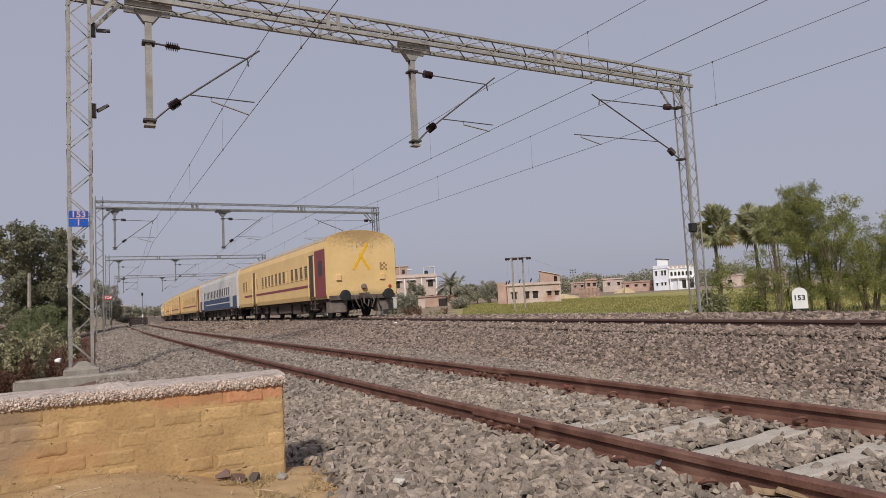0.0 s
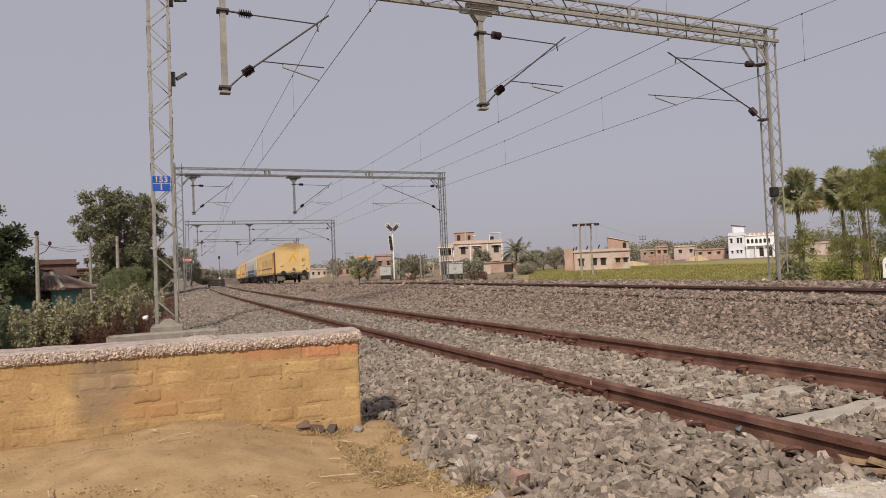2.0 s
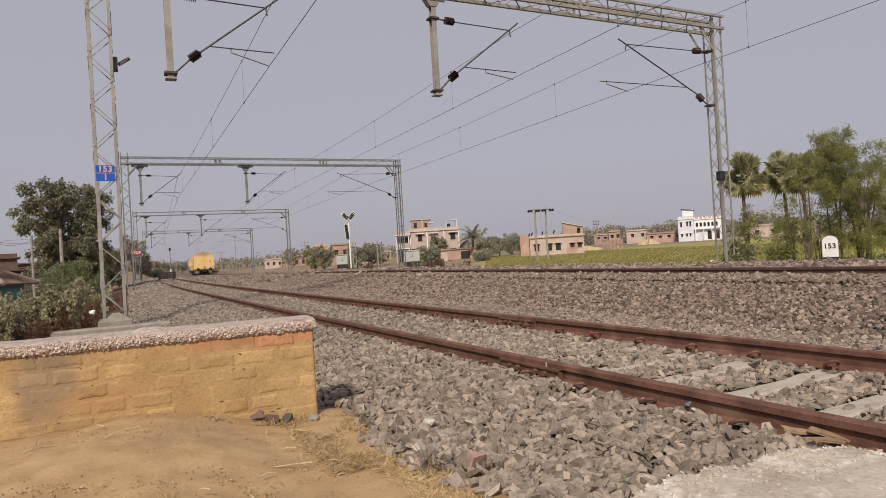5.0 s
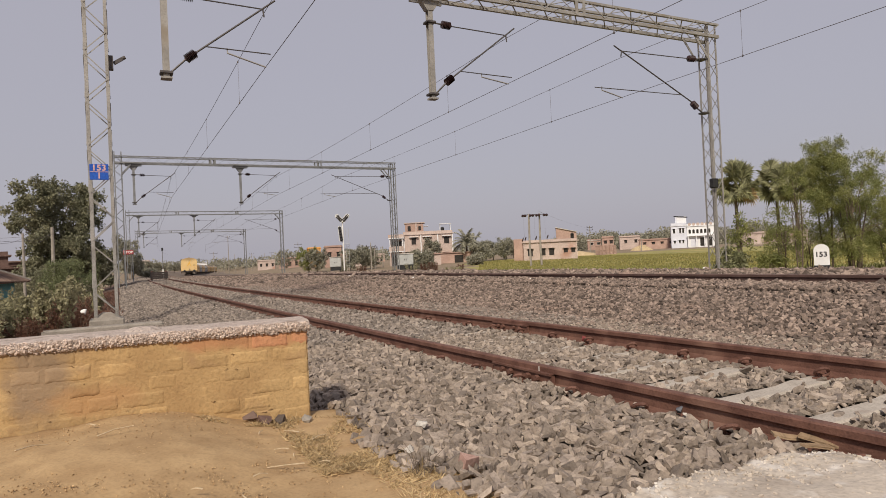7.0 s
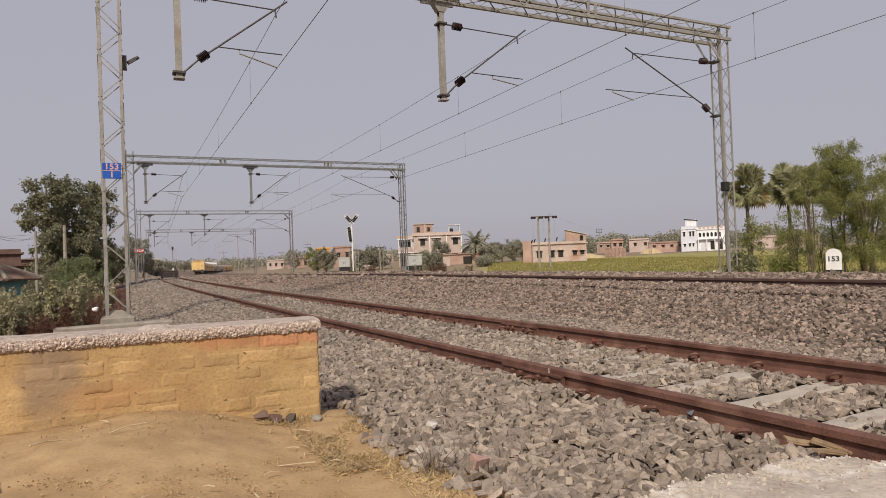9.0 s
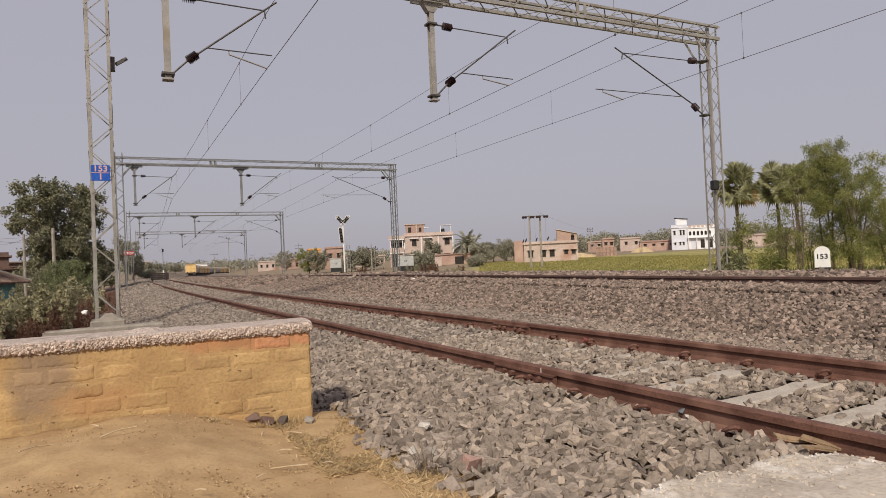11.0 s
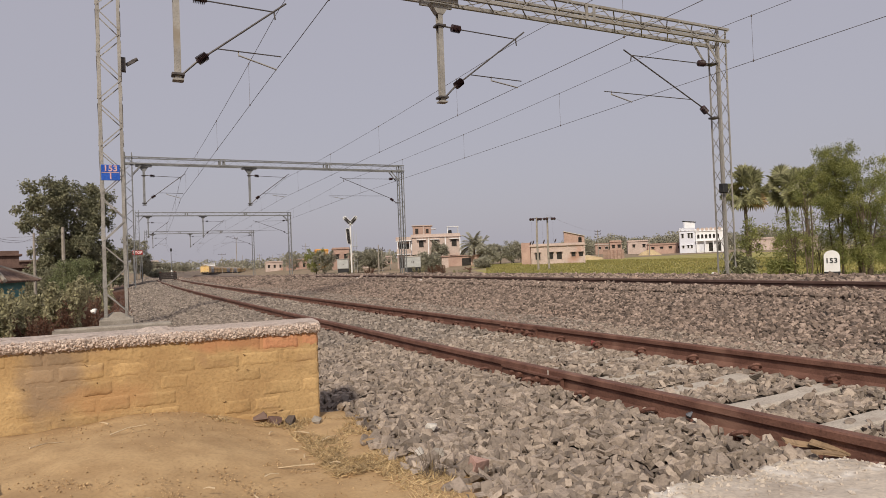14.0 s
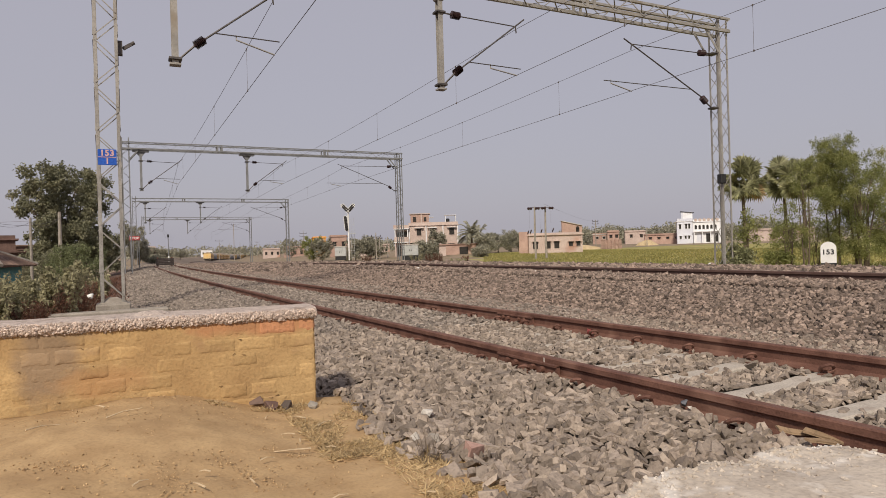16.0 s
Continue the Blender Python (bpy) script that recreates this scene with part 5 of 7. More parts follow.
def shrub(x, y, height, width, stems, seed, material="leaf_shrub", label="grey-green broad-leaved shrub on the bank", leaf=(0.16, 0.085), per=26):
    """Upright stems set with paired leaves."""
    rng = random.Random(seed)
    t = thing("shrub", pose(x, y, land(x, y)), label, "shrub", "shrubs on the bank")
    cs = []
    for s in range(stems):
        a, r = rng.uniform(0, 6.28), width * math.sqrt(rng.random())
        foot = Vector((math.cos(a) * r * 0.4, math.sin(a) * r * 0.4, 0))
        top = Vector((math.cos(a) * r, math.sin(a) * r, height * rng.uniform(0.6, 1.0)))
        bm = bmesh.new()
        chain(bm, [foot, foot.lerp(top, 0.5) + Vector((0, 0, 0.06)), top], 0.014, 4, 0.005)
        part("stem", bm, "bark", t)
        for k in range(9):
            cs.append(tuple(foot.lerp(top, 0.25 + 0.75 * k / 8)))
    leaves_at("leaves", cs, per // 3, 0.13, leaf[0], leaf[1], material, t, seed, droop=-0.4)
    return t


def castor_shrub(x, y, height, stems, seed):
    """Upright stems with large seven-lobed leaves held flat."""
    rng = random.Random(seed)
    t = thing("castor_shrub", pose(x, y, land(x, y)), "dark green lobed-leaf castor shrub", "shrub", "shrubs on the bank")
    cs = []
    for k in range(stems):
        a, r = rng.uniform(0, 6.28), 0.55 * math.sqrt(rng.random())
        foot = Vector((math.cos(a) * r * 0.4, math.sin(a) * r * 0.4, 0))
        top = Vector((math.cos(a) * r, math.sin(a) * r, height * rng.uniform(0.55, 1.0)))
        bm = bmesh.new()
        chain(bm, [foot, foot.lerp(top, 0.5) + Vector((0, 0, 0.06)), top], 0.014, 4, 0.006)
        part("stem", bm, "bark", t)
        for j in range(13):
            cs.append(foot.lerp(top, 0.25 + 0.75 * j / 12) + Vector((rng.gauss(0, 0.12), rng.gauss(0, 0.12), rng.gauss(0, 0.04))))
    rg = np.random.RandomState(seed)
    c = np.repeat(np.array([p[:] for p in cs]), 7, axis=0)
    n = len(cs)
    up = np.array([-0.25, -0.6, 0.9]) + rg.normal(size=(n, 3)) * 0.45
    up /= np.linalg.norm(up, axis=1)[:, None]
    u = np.cross(up, unit(rg, n))
    u /= np.linalg.norm(u, axis=1)[:, None]
    v = np.cross(up, u)
    ang = np.tile(np.radians(np.linspace(-132, 132, 7)), n)
    size = np.repeat(rg.uniform(0.06, 0.12, n), 7) * np.tile([0.7, 0.85, 0.95, 1.05, 0.95, 0.85, 0.7], n)
    out = np.repeat(u, 7, 0) * np.cos(ang)[:, None] + np.repeat(v, 7, 0) * np.sin(ang)[:, None]
    out[:, 2] -= 0.15
    leaf_mesh("leaves", c + out * size[:, None] * 0.5, np.repeat(up, 7, 0), out, size, size * 0.36, "leaf_dark", t, 0.12)


def blades(name, area, count, height, width, material, label, seed, category="grass", spread_tilt=0.5, keep=None, lift=0.0):
    rng = np.random.RandomState(seed)
    x0, x1, y0, y1 = area
    xs, ys = rng.uniform(x0, x1, count), rng.uniform(y0, y1, count)
    if keep:
        m = np.array([keep(a, b) for a, b in zip(xs, ys)])
        xs, ys = xs[m], ys[m]
    n = len(xs)
    zs = np.array([land(a, b) for a, b in zip(xs, ys)]) + lift
    along = np.stack([rng.normal(size=n) * spread_tilt, rng.normal(size=n) * spread_tilt, np.ones(n) * 0.8], 1)
    along /= np.linalg.norm(along, axis=1)[:, None]
    h = height * rng.uniform(0.4, 1.2, n)
    c = np.stack([xs, ys, zs], 1) + along * h[:, None] * 0.45
    ob = leaf_mesh(name, c, unit(rng, n), along, h, width * rng.uniform(0.6, 1.4, n), material)
    return tagged(ob, label, category, kind="stuff")


# ---- buildings ----
def house(x, y, z, turn, w, d, h, wall, roof, windows, label, parapet=0.35, door=None, arch=False, sill=True, extra=None):
    """A flat-roofed house; its front faces local -y, x runs along the front. windows: (x, z, width, height)."""
    t = thing("house", pose(x, y, z, 0, 0, turn), label, "house")
    bm = bmesh.new()
    box(bm, 0, 0, -0.5, w, d, h)
    part("wall", bm, wall, t)
    bm = bmesh.new()
    o = 0.25
    box(bm, -o, -o, h, w + o, d + o, h + 0.14)
    part("roof_slab", bm, roof, t)
    if parapet:
        bm = bmesh.new()
        for a in ((0, 0, w, 0.15), (0, d - 0.15, w, d), (0, 0.15, 0.15, d - 0.15), (w - 0.15, 0.15, w, d - 0.15)):
            box(bm, a[0], a[1], h + 0.14, a[2], a[3], h + 0.14 + parapet)
        part("parapet", bm, wall, t)
    for wx, wz, ww, wh in windows:
        bm = bmesh.new()
        box(bm, wx - ww / 2, -0.03, wz, wx + ww / 2, 0.0, wz + wh)
        if arch:
            lathe(bm, [(ww / 2, 0), (ww / 2, 0.03)], 14, pose(wx, 0.0, wz + wh, 90, 0, 0))
        q = part("window", bm, "window_dark", t)
        bm = bmesh.new()
        f = 0.09
        box(bm, wx - ww / 2 - f, -0.07, wz - f, wx - ww / 2, 0, wz + wh)
        box(bm, wx + ww / 2, -0.07, wz - f, wx + ww / 2 + f, 0, wz + wh)
        box(bm, wx - ww / 2, -0.07, wz - f, wx + ww / 2, 0, wz)
        if not arch:
            box(bm, wx - ww / 2 - 0.15, -0.4, wz + wh, wx + ww / 2 + 0.15, 0, wz + wh + 0.08)
        part("frame", bm, roof, q)
    return t


def add_box(t, name, mat, *dims, label=""):
    bm = bmesh.new()
    box(bm, *dims)
    return part(name, bm, mat, t, label)


# long unfinished brick house with a stair room
h = house(55.5, 81.9, -0.62, -36, 8.0, 7.0, 2.9, "plaster_pink", "plaster_pink", [(1.0, 0.9, 0.75, 1.1), (2.9, 0.9, 0.75, 1.1), (4.2, 0.9, 0.75, 1.1), (6.3, 1.2, 0.6, 0.7), (7.4, 1.2, 0.6, 0.7)],
          "long single-storey pink brick house with dark windows and stair room", 0.25)
for k in (0.0, 2.0, 3.6, 5.4, 7.85):
    add_box(h, "pilaster", "plaster_pink", k, -0.1, -0.5, k + 0.16, -0.02, 3.0)
bm = bmesh.new()
vs = [bm.verts.new(p) for p in ((5.0, 0.2, 3.04), (8.0, 0.2, 3.04), (8.0, 0.2, 4.2), (5.0, 0.2, 5.0))]
ws = [bm.verts.new(v.co + Vector((0, 3.2, 0))) for v in vs]
bm.faces.new(vs), bm.faces.new(ws[::-1])
for k in range(4):
    bm.faces.new((vs[k], ws[k], ws[(k + 1) % 4], vs[(k + 1) % 4]))
bmesh.ops.recalc_face_normals(bm, faces=bm.faces)
part("stair_room", bm, "house_brick", h)
bm = bmesh.new()
box(bm, 0, 0, 0, 3.3, 3.6, 0.08, pose(4.9, 0.0, 5.0, 0, 14, 0))
part("sloping_roof", bm, "roof_sheet", h, "pale sloping roof")
bm = bmesh.new()
box(bm, 7.1, 0.15, 3.3, 7.6, 0.2, 3.9)
lathe(bm, [(0.25, 0), (0.25, 0.05)], 14, pose(7.35, 0.2, 3.9, 90, 0, 0))
part("window", bm, "window_dark", h)
add_box(h, "low_wall", "house_brick", -1.6, 3.0, -0.5, -0.1, 4.4, 3.6, label="bare brick side room")

# white two-storey house
w = house(138.8, 131.6, 0.3, -45, 4.1, 6.0, 5.9, "plaster_blue", "plaster_white", [(0.8, 3.9, 0.55, 1.3), (2.4, 3.9, 0.5, 1.4), (3.2, 3.9, 0.5, 1.4), (0.9, 1.1, 0.5, 0.8), (2.2, 1.1, 0.45, 0.9), (3.1, 1.1, 0.45, 0.9)],
          "white and pale blue two-storey house with arched upper windows", 0.7)
add_box(w, "stair_tower", "plaster_white", 1.3, 2.0, 6.04, 4.2, 5.5, 8.6)
bm = bmesh.new()
box(bm, 0, 0, 0, 3.6, 4.2, 0.12, pose(1.0, 1.7, 8.75, 0, 7, 0))
part("tower_roof", bm, "black_paint", w, "dark sloping roof sheet")
add_box(w, "tower_corner", "plaster_blue", 1.25, 1.94, 6.04, 1.7, 1.99, 8.5)
for k in range(4):
    bm = bmesh.new()
    lathe(bm, [(0.34, 0), (0.34, 0.08), (0.24, 0.08), (0.24, 0.03)], 16, pose(0.55 + 1.0 * k, -0.02, 6.42, 90, 0, 0))
    part("roundel", bm, "plaster_blue", w)
w2 = house(141.75, 128.65, 0.2, -47, 7.0, 6.0, 5.7, "plaster_white", "plaster_white", [(0.7 + 1.0 * k, 3.75, 0.6, 0.85) for k in range(6)],
           "white two-storey house front with a row of arched windows", 0.6, arch=True)
add_box(w2, "balcony_slab", "plaster_white", -0.1, -1.0, 3.0, 6.9, -0.05, 3.15)
for x0, x1, mat in ((0.9, 2.6, "plaster_blue"), (3.3, 4.6, "window_dark"), (5.3, 6.3, "window_dark")):
    add_box(w2, "shutter", mat, x0, -0.05, 0.2, x1, -0.01, 2.5)
for k in range(4):
    add_box(w2, "post", "plaster_white", 0.1 + 2.1 * k, -0.95, 0.0, 0.35 + 2.1 * k, -0.7, 3.0)
for k in range(6):
    bm = bmesh.new()
    lathe(bm, [(0.42, 0), (0.42, 0.06), (0.28, 0.06), (0.28, 0.02)], 16, pose(0.7 + 1.1 * k, -0.02, 6.3, 90, 0, 0))
    part("arch_moulding", bm, "plaster_pink", w2)
h = house(152, 119.5, 0.0, -48, 16, 6, 3.1, "plaster_pink", "plaster_pink", [(2, 1, 1, 1), (6, 1, 1, 1), (11, 1, 1, 1)], "low pinkish flat-roofed house behind palms", 0.3)

# three-level pink house with balconies
p = house(50.2, 115.2, -0.8, -25, 9.6, 9.0, 6.1, "plaster_pink", "plaster_pink", [(2.0, 4.2, 0.9, 1.3), (4.6, 4.2, 1.0, 1.3), (8.4, 4.2, 1.0, 1.3), (0.6, 1.4, 0.7, 1.4), (2.2, 1.0, 0.8, 1.4), (4.8, 1.2, 1.2, 1.3), (8.2, 1.2, 1.2, 1.3)],
          "pale pink plastered house of two storeys with balconies and roof room", 0.5)
add_box(p, "balcony", "plaster_white", -2.8, -0.6, 2.9, 0.0, 3.5, 3.05)
add_box(p, "balcony_wall", "plaster_pink", -2.8, -0.6, 3.05, 0.0, -0.45, 4.0)
add_box(p, "side_wing", "plaster_pink", -2.6, 0.6, -0.5, -0.02, 6.0, 5.4)
add_box(p, "balcony_opening", "window_dark", -2.2, 0.54, 3.1, -0.4, 0.58, 5.0)
add_box(p, "roof_room", "house_brick", 0.4, 1.0, 6.24, 4.0, 5.0, 8.4)
add_box(p, "roof_room_slab", "plaster_pink", 0.2, 0.8, 8.4, 4.3, 5.2, 8.55)
add_box(p, "roof_room_pillar", "plaster_pink", 2.4, 0.86, 6.24, 2.7, 0.98, 8.4)
for k in (7.2, 9.2):
    for j in (0.5, 2.0):
        add_box(p, "tank_post", "plaster_white", k, j, 6.24, k + 0.1, j + 0.1, 8.0)
add_box(p, "tank_frame", "plaster_white", 7.1, 0.4, 8.0, 9.4, 2.2, 8.1)
bm = bmesh.new()
lathe(bm, [(0.34, 0), (0.36, 0.15), (0.36, 0.6), (0.2, 0.72)], 14, pose(7.7, 1.2, 6.7))
part("water_tank", bm, "black_paint", p, "black round water tank")
for k in (2.0, 4.6, 8.4):
    add_box(p, "sun_shade", "plaster_white", k - 0.9, -0.6, 5.62, k + 0.9, -0.02, 5.72)
for k in (-2.7, -1.5, -0.3):
    add_box(p, "balcony_post", "plaster_white", k, -0.58, 3.05, k + 0.16, -0.44, 5.5)
    add_box(p, "balcony_post", "plaster_pink", k, -0.58, -0.5, k + 0.2, -0.4, 2.9)
add_box(p, "balcony_roof", "plaster_white", -2.9, -0.75, 5.5, 0.1, 3.5, 5.64)
add_box(p, "wing_parapet", "plaster_pink", -2.9, -0.75, 5.64, 0.1, -0.6, 6.3)
add_box(p, "ground_opening", "window_dark", -2.2, 0.54, 0.2, -0.5, 0.58, 2.4)
for k in (0.0, 3.3, 6.6, 9.45):
    add_box(p, "pillar", "plaster_white", k, -0.08, -0.5, k + 0.18, -0.01, 6.1)
for x0, x1, z0, z1 in ((0.9, 1.5, 6.9, 7.9), (3.0, 3.5, 7.0, 7.8)):
    add_box(p, "roof_room_window", "window_dark", x0, 0.95, z0, x1, 0.985, z1)
add_box(p, "roof_room_canopy", "plaster_white", 4.0, 0.6, 7.7, 4.9, 3.0, 7.8)
for k in (0, 1):
    add_box(p, "cistern_leg", "plaster_white", 5.0 + k * 0.9, 0.5, 6.24, 5.1 + k * 0.9, 0.6, 6.7)
b = house(46.5, 100.0, -0.7, -25, 3.6, 3.0, 2.0, "plaster_pink", "house_brick", [], "small pale pink hut near the line", 0.0)
b = house(52.0, 105.0, -0.8, -25, 6.5, 1.0, 2.2, "house_brick", "house_brick", [], "brown brick boundary wall with a dark opening", 0.0)
add_box(b, "doorway", "window_dark", 3.4, -0.03, -0.3, 5.0, -0.005, 1.8)

# farther houses, in a row along the field
FAR = [
    (124.3, 150.0, 1.12, -39, 4.0, 2.3, "house_brick"),
    (124.8, 144.2, 0.92, -42, 3.2, 3.1, "house_brick"),
    (139.8, 153.4, 0.84, -40, 6.0, 3.3, "plaster_pink"),
    (138.0, 143.1, 0.57, -42, 9.7, 2.2, "house_brick"),
    (46.5, 156.0, -0.37, -20, 4.2, 4.8, "house_brick"),
    (47.3, 144.4, -0.75, -17, 5.5, 3.5, "plaster_pink"),
    (50.9, 187.5, -0.38, -12, 3.7, 5.3, "orange"),
    (51.3, 265.8, -1.7, -14, 6.8, 4.1, "plaster_pink"),
    (49.8, 221.7, -1.83, -14, 6.9, 4.4, "house_brick"),
    (68.4, 189.8, -1.22, -20, 7.0, 3.5, "plaster_pink"),
    (46.8, 447.7, -0.65, -7, 7.0, 4.3, "plaster_white"),
    (6.2, 199.0, 0.62, -4, 2.5, 2.7, "plaster_pink"),
]
for x, y, z, turn, ww, hh, mat in FAR:
    n = max(2, int(ww / 2.2))
    house(x, y, z, turn, ww, 6, hh, mat, "roof_sheet" if turn % 2 else mat, [((k + 0.6) * ww / n, hh * 0.45, 0.8, hh * 0.3) for k in range(n)],
          {"house_brick": "low bare brick house beyond the field", "plaster_pink": "low plastered pinkish house beyond the field", "orange": "bright orange plastered house",
           "plaster_white": "small white building far down the line"}[mat], 0.3)

# brick stacks and sand heaps at the building plots
for x, y, wide, tall, mat, label, cat in ((84.0, 97.7, 4.2, 1.9, "house_brick", "stack of new red bricks on the field edge", "brick stack"), (120.2, 124.1, 6, 1.5, "sand", "heap of yellow building sand", "sand mound"),
                                              (82.9, 103.8, 10, 0.9, "sand", "low bank of bare earth along the field", "earth mound")):
    bm = bmesh.new()
    if mat == "sand":
        lathe(bm, [(wide / 2, -0.3), (wide * 0.36, tall * 0.4), (wide * 0.15, tall * 0.85), (0.1, tall)], 18, pose(x, y, land(x, y)))
        roughen(bm, 0.3, 0.6)
    else:
        stack = thing("brick_stack", pose(x, y, land(x, y) - 0.1), label, cat)
        for k in range(9):
            for j in range(6):
                bm = bmesh.new()
                box(bm, k * 0.46, -0.3 * (k % 2) + 0.05 * (j % 3), j * 0.32, k * 0.46 + 0.44, 1.4, j * 0.32 + 0.29)
                part("course", bm, mat, stack)
        continue
    tagged(obj(cat.replace(" ", "_"), bm, mat), label, cat)


# ---- line-side things ----
def pole(x, y, height, arms, label, z=None, mat="old_concrete", r=0.11, lean=0.0, insulators=True, name="utility_pole"):
    z0 = land(x, y) - 0.1 if z is None else z
    t = thing(name, pose(x, y, z0, 0, lean, 0), label, "pole")
    bm = bmesh.new()
    chain(bm, [(0, 0, 0), (0, 0, height * 0.5), (0, 0, height)], r, 8, r * 0.7)
    part("shaft", bm, mat, t)
    for az, aw in arms:
        bm = bmesh.new()
        box(bm, -aw / 2, -0.05, az - 0.05, aw / 2, 0.05, az + 0.05)
        a = part("crossarm", bm, "dark_steel", t)
        if insulators:
            for k in (-0.48, 0.0, 0.48):
                bm = bmesh.new()
                lathe(bm, [(0.03, 0), (0.09, 0.06), (0.06, 0.14), (0.09, 0.2), (0.03, 0.27)], 8, pose(k * aw, 0, az + 0.05))
                part("insulator", bm, "porcelain", a)
    return t


def twin_pole():
    """Two poles joined by a crossarm with disc insulators."""
    t = thing("twin_pole", pose(42.0, 60.6, land(42, 60) - 0.1, 0, 0, -27), "pair of slim concrete poles joined by an insulated crossarm", "pole")
    for x in (0.0, 1.2):
        bm = bmesh.new()
        chain(bm, [(x, 0, 0), (x - 0.05, 0, 3), (x, 0, 6.05)], 0.13, 8, 0.09)
        part("shaft", bm, "old_concrete", t)
    add_box(t, "crossarm", "dark_steel", -0.65, -0.05, 5.9, 1.85, 0.05, 5.98)
    for x in (-0.6, 0.25, 0.95, 1.8):
        for o in (-0.14, 0.14):
            bm = bmesh.new()
            lathe(bm, [(0.05, 0), (0.15, 0.08), (0.15, 0.22), (0.05, 0.32)], 10, pose(x + o, -0.25, 5.75, 60, 0, 0))
            part("insulator", bm, "porcelain", t)
    for x in (-0.9, -0.6, 0.6, 1.9):
        bm = bmesh.new()
        lathe(bm, [(0.02, 0), (0.07, 0.1), (0.07, 0.4), (0.02, 0.5)], 8, pose(x, -0.1, 2.9 + 0.25 * (x % 1), 12, 20, 0))
        part("insulator", bm, "porcelain", t)
    for x in (-0.6, 0.6, 1.8):
        bm = bmesh.new()
        chain(bm, [(x, -0.2, 5.8), (x - 0.05, -0.15, 4.5), (x, -0.1, 3.3)], 0.006, 4)
        part("jumper", bm, "wire", t)


def signal_post():
    t = thing("railway_signal", pose(25.1, 76.0, -0.3, 0, 0, -20), "white signal post with black heads crossed out of use", "railway signal")
    bm = bmesh.new()
    tube(bm, (0, 0, 0), (0, 0, 6.1), 0.09, 10)
    part("post", bm, "white_paint", t)
    for x in (0.32, 0.68):
        bm = bmesh.new()
        tube(bm, (x, 0.2, 0), (x, 0.2, 5.2), 0.02, 5)
        part("ladder_rail", bm, "silver", t)
    for k in range(17):
        bm = bmesh.new()
        tube(bm, (0.32, 0.2, 0.3 + 0.29 * k), (0.68, 0.2, 0.3 + 0.29 * k), 0.014, 4)
        part("rung", bm, "silver", t)
    add_box(t, "platform", "silver", 0.05, -0.3, 3.2, 0.85, 0.4, 3.26)

    def board(cx, cz, length, wide, ang, lamps):
        m = pose(cx, -0.18, cz, 0, ang, 0)
        bm = bmesh.new()
        box(bm, -wide / 2, -0.1, 0, wide / 2, 0.1, length, m)
        for zz in (0.0, length):
            lathe(bm, [(wide / 2, -0.1), (wide / 2, 0.1)], 16, m @ pose(0, 0, zz, 90, 0, 0))
        head = part("signal_head", bm, "black_paint", t)
        bm = bmesh.new()
        rim = wide / 2 + 0.06
        box(bm, -rim, 0.1, 0, rim, 0.12, length, m)
        for zz in (0.0, length):
            lathe(bm, [(rim, -0.12), (rim, -0.1)], 16, m @ pose(0, 0, zz, 90, 0, 0))
        part("backboard", bm, "white_paint", head, "white rim behind the head")
        for k in range(lamps):
            bm = bmesh.new()
            lathe(bm, [(0.1, 0), (0.12, 0.16), (0.09, 0.16), (0.02, 0.05)], 12, m @ pose(0, -0.1, length * (k + 0.3) / lamps, 90, 0, 0))
            part("lamp_hood", bm, "dark_steel", head)

    board(-0.22, 3.75, 1.5, 0.34, -5, 4)
    board(-0.12, 6.15, 0.72, 0.36, -42, 3)
    board(0.16, 6.15, 0.72, 0.36, 42, 3)
    for p, q in (((-0.3, -0.36, 5.75), (0.3, -0.36, 6.3)), ((-0.3, -0.38, 6.3), (0.3, -0.38, 5.75)), ((-0.85, -0.36, 6.5), (-0.5, -0.36, 6.85)), ((-0.85, -0.38, 6.85), (-0.5, -0.38, 6.5)), ((0.5, -0.36, 6.5), (0.85, -0.36, 6.85)), ((0.5, -0.38, 6.85), (0.85, -0.38, 6.5))):
        bm = bmesh.new()
        angle_bar(bm, p, q, 0.05)
        part("cross_bar", bm, "white_paint", t, "white crossing-out board")


def relay_box(x, y, w, h):
    t = thing("relay_box", pose(x, y, -0.25, 0, 0, -22), "grey metal relay cabinet on a black base", "cabinet", "relay cabinets")
    add_box(t, "base", "black_paint", 0, 0, 0, w, 0.7, 0.45)
    bm = bmesh.new()
    box(bm, -0.05, -0.05, 0.45, w + 0.05, 0.75, 0.45 + h)
    bevel(bm, 0.03)
    part("cabinet", bm, "silver", t)
    for k in range(2):
        d = add_box(t, "door", "silver", 0.04 + k * w / 2, -0.075, 0.5, w / 2 - 0.02 + k * w / 2, -0.052, 0.4 + h)
        add_box(d, "handle", "dark_steel", (w / 2 - 0.12) if k == 0 else (w / 2 + 0.06), -0.1, 0.9, (w / 2 - 0.06) if k == 0 else (w / 2 + 0.12), -0.077, 1.05)
    add_box(t, "lid", "roof_sheet", -0.12, -0.14, 0.45 + h, w + 0.12, 0.84, 0.52 + h)


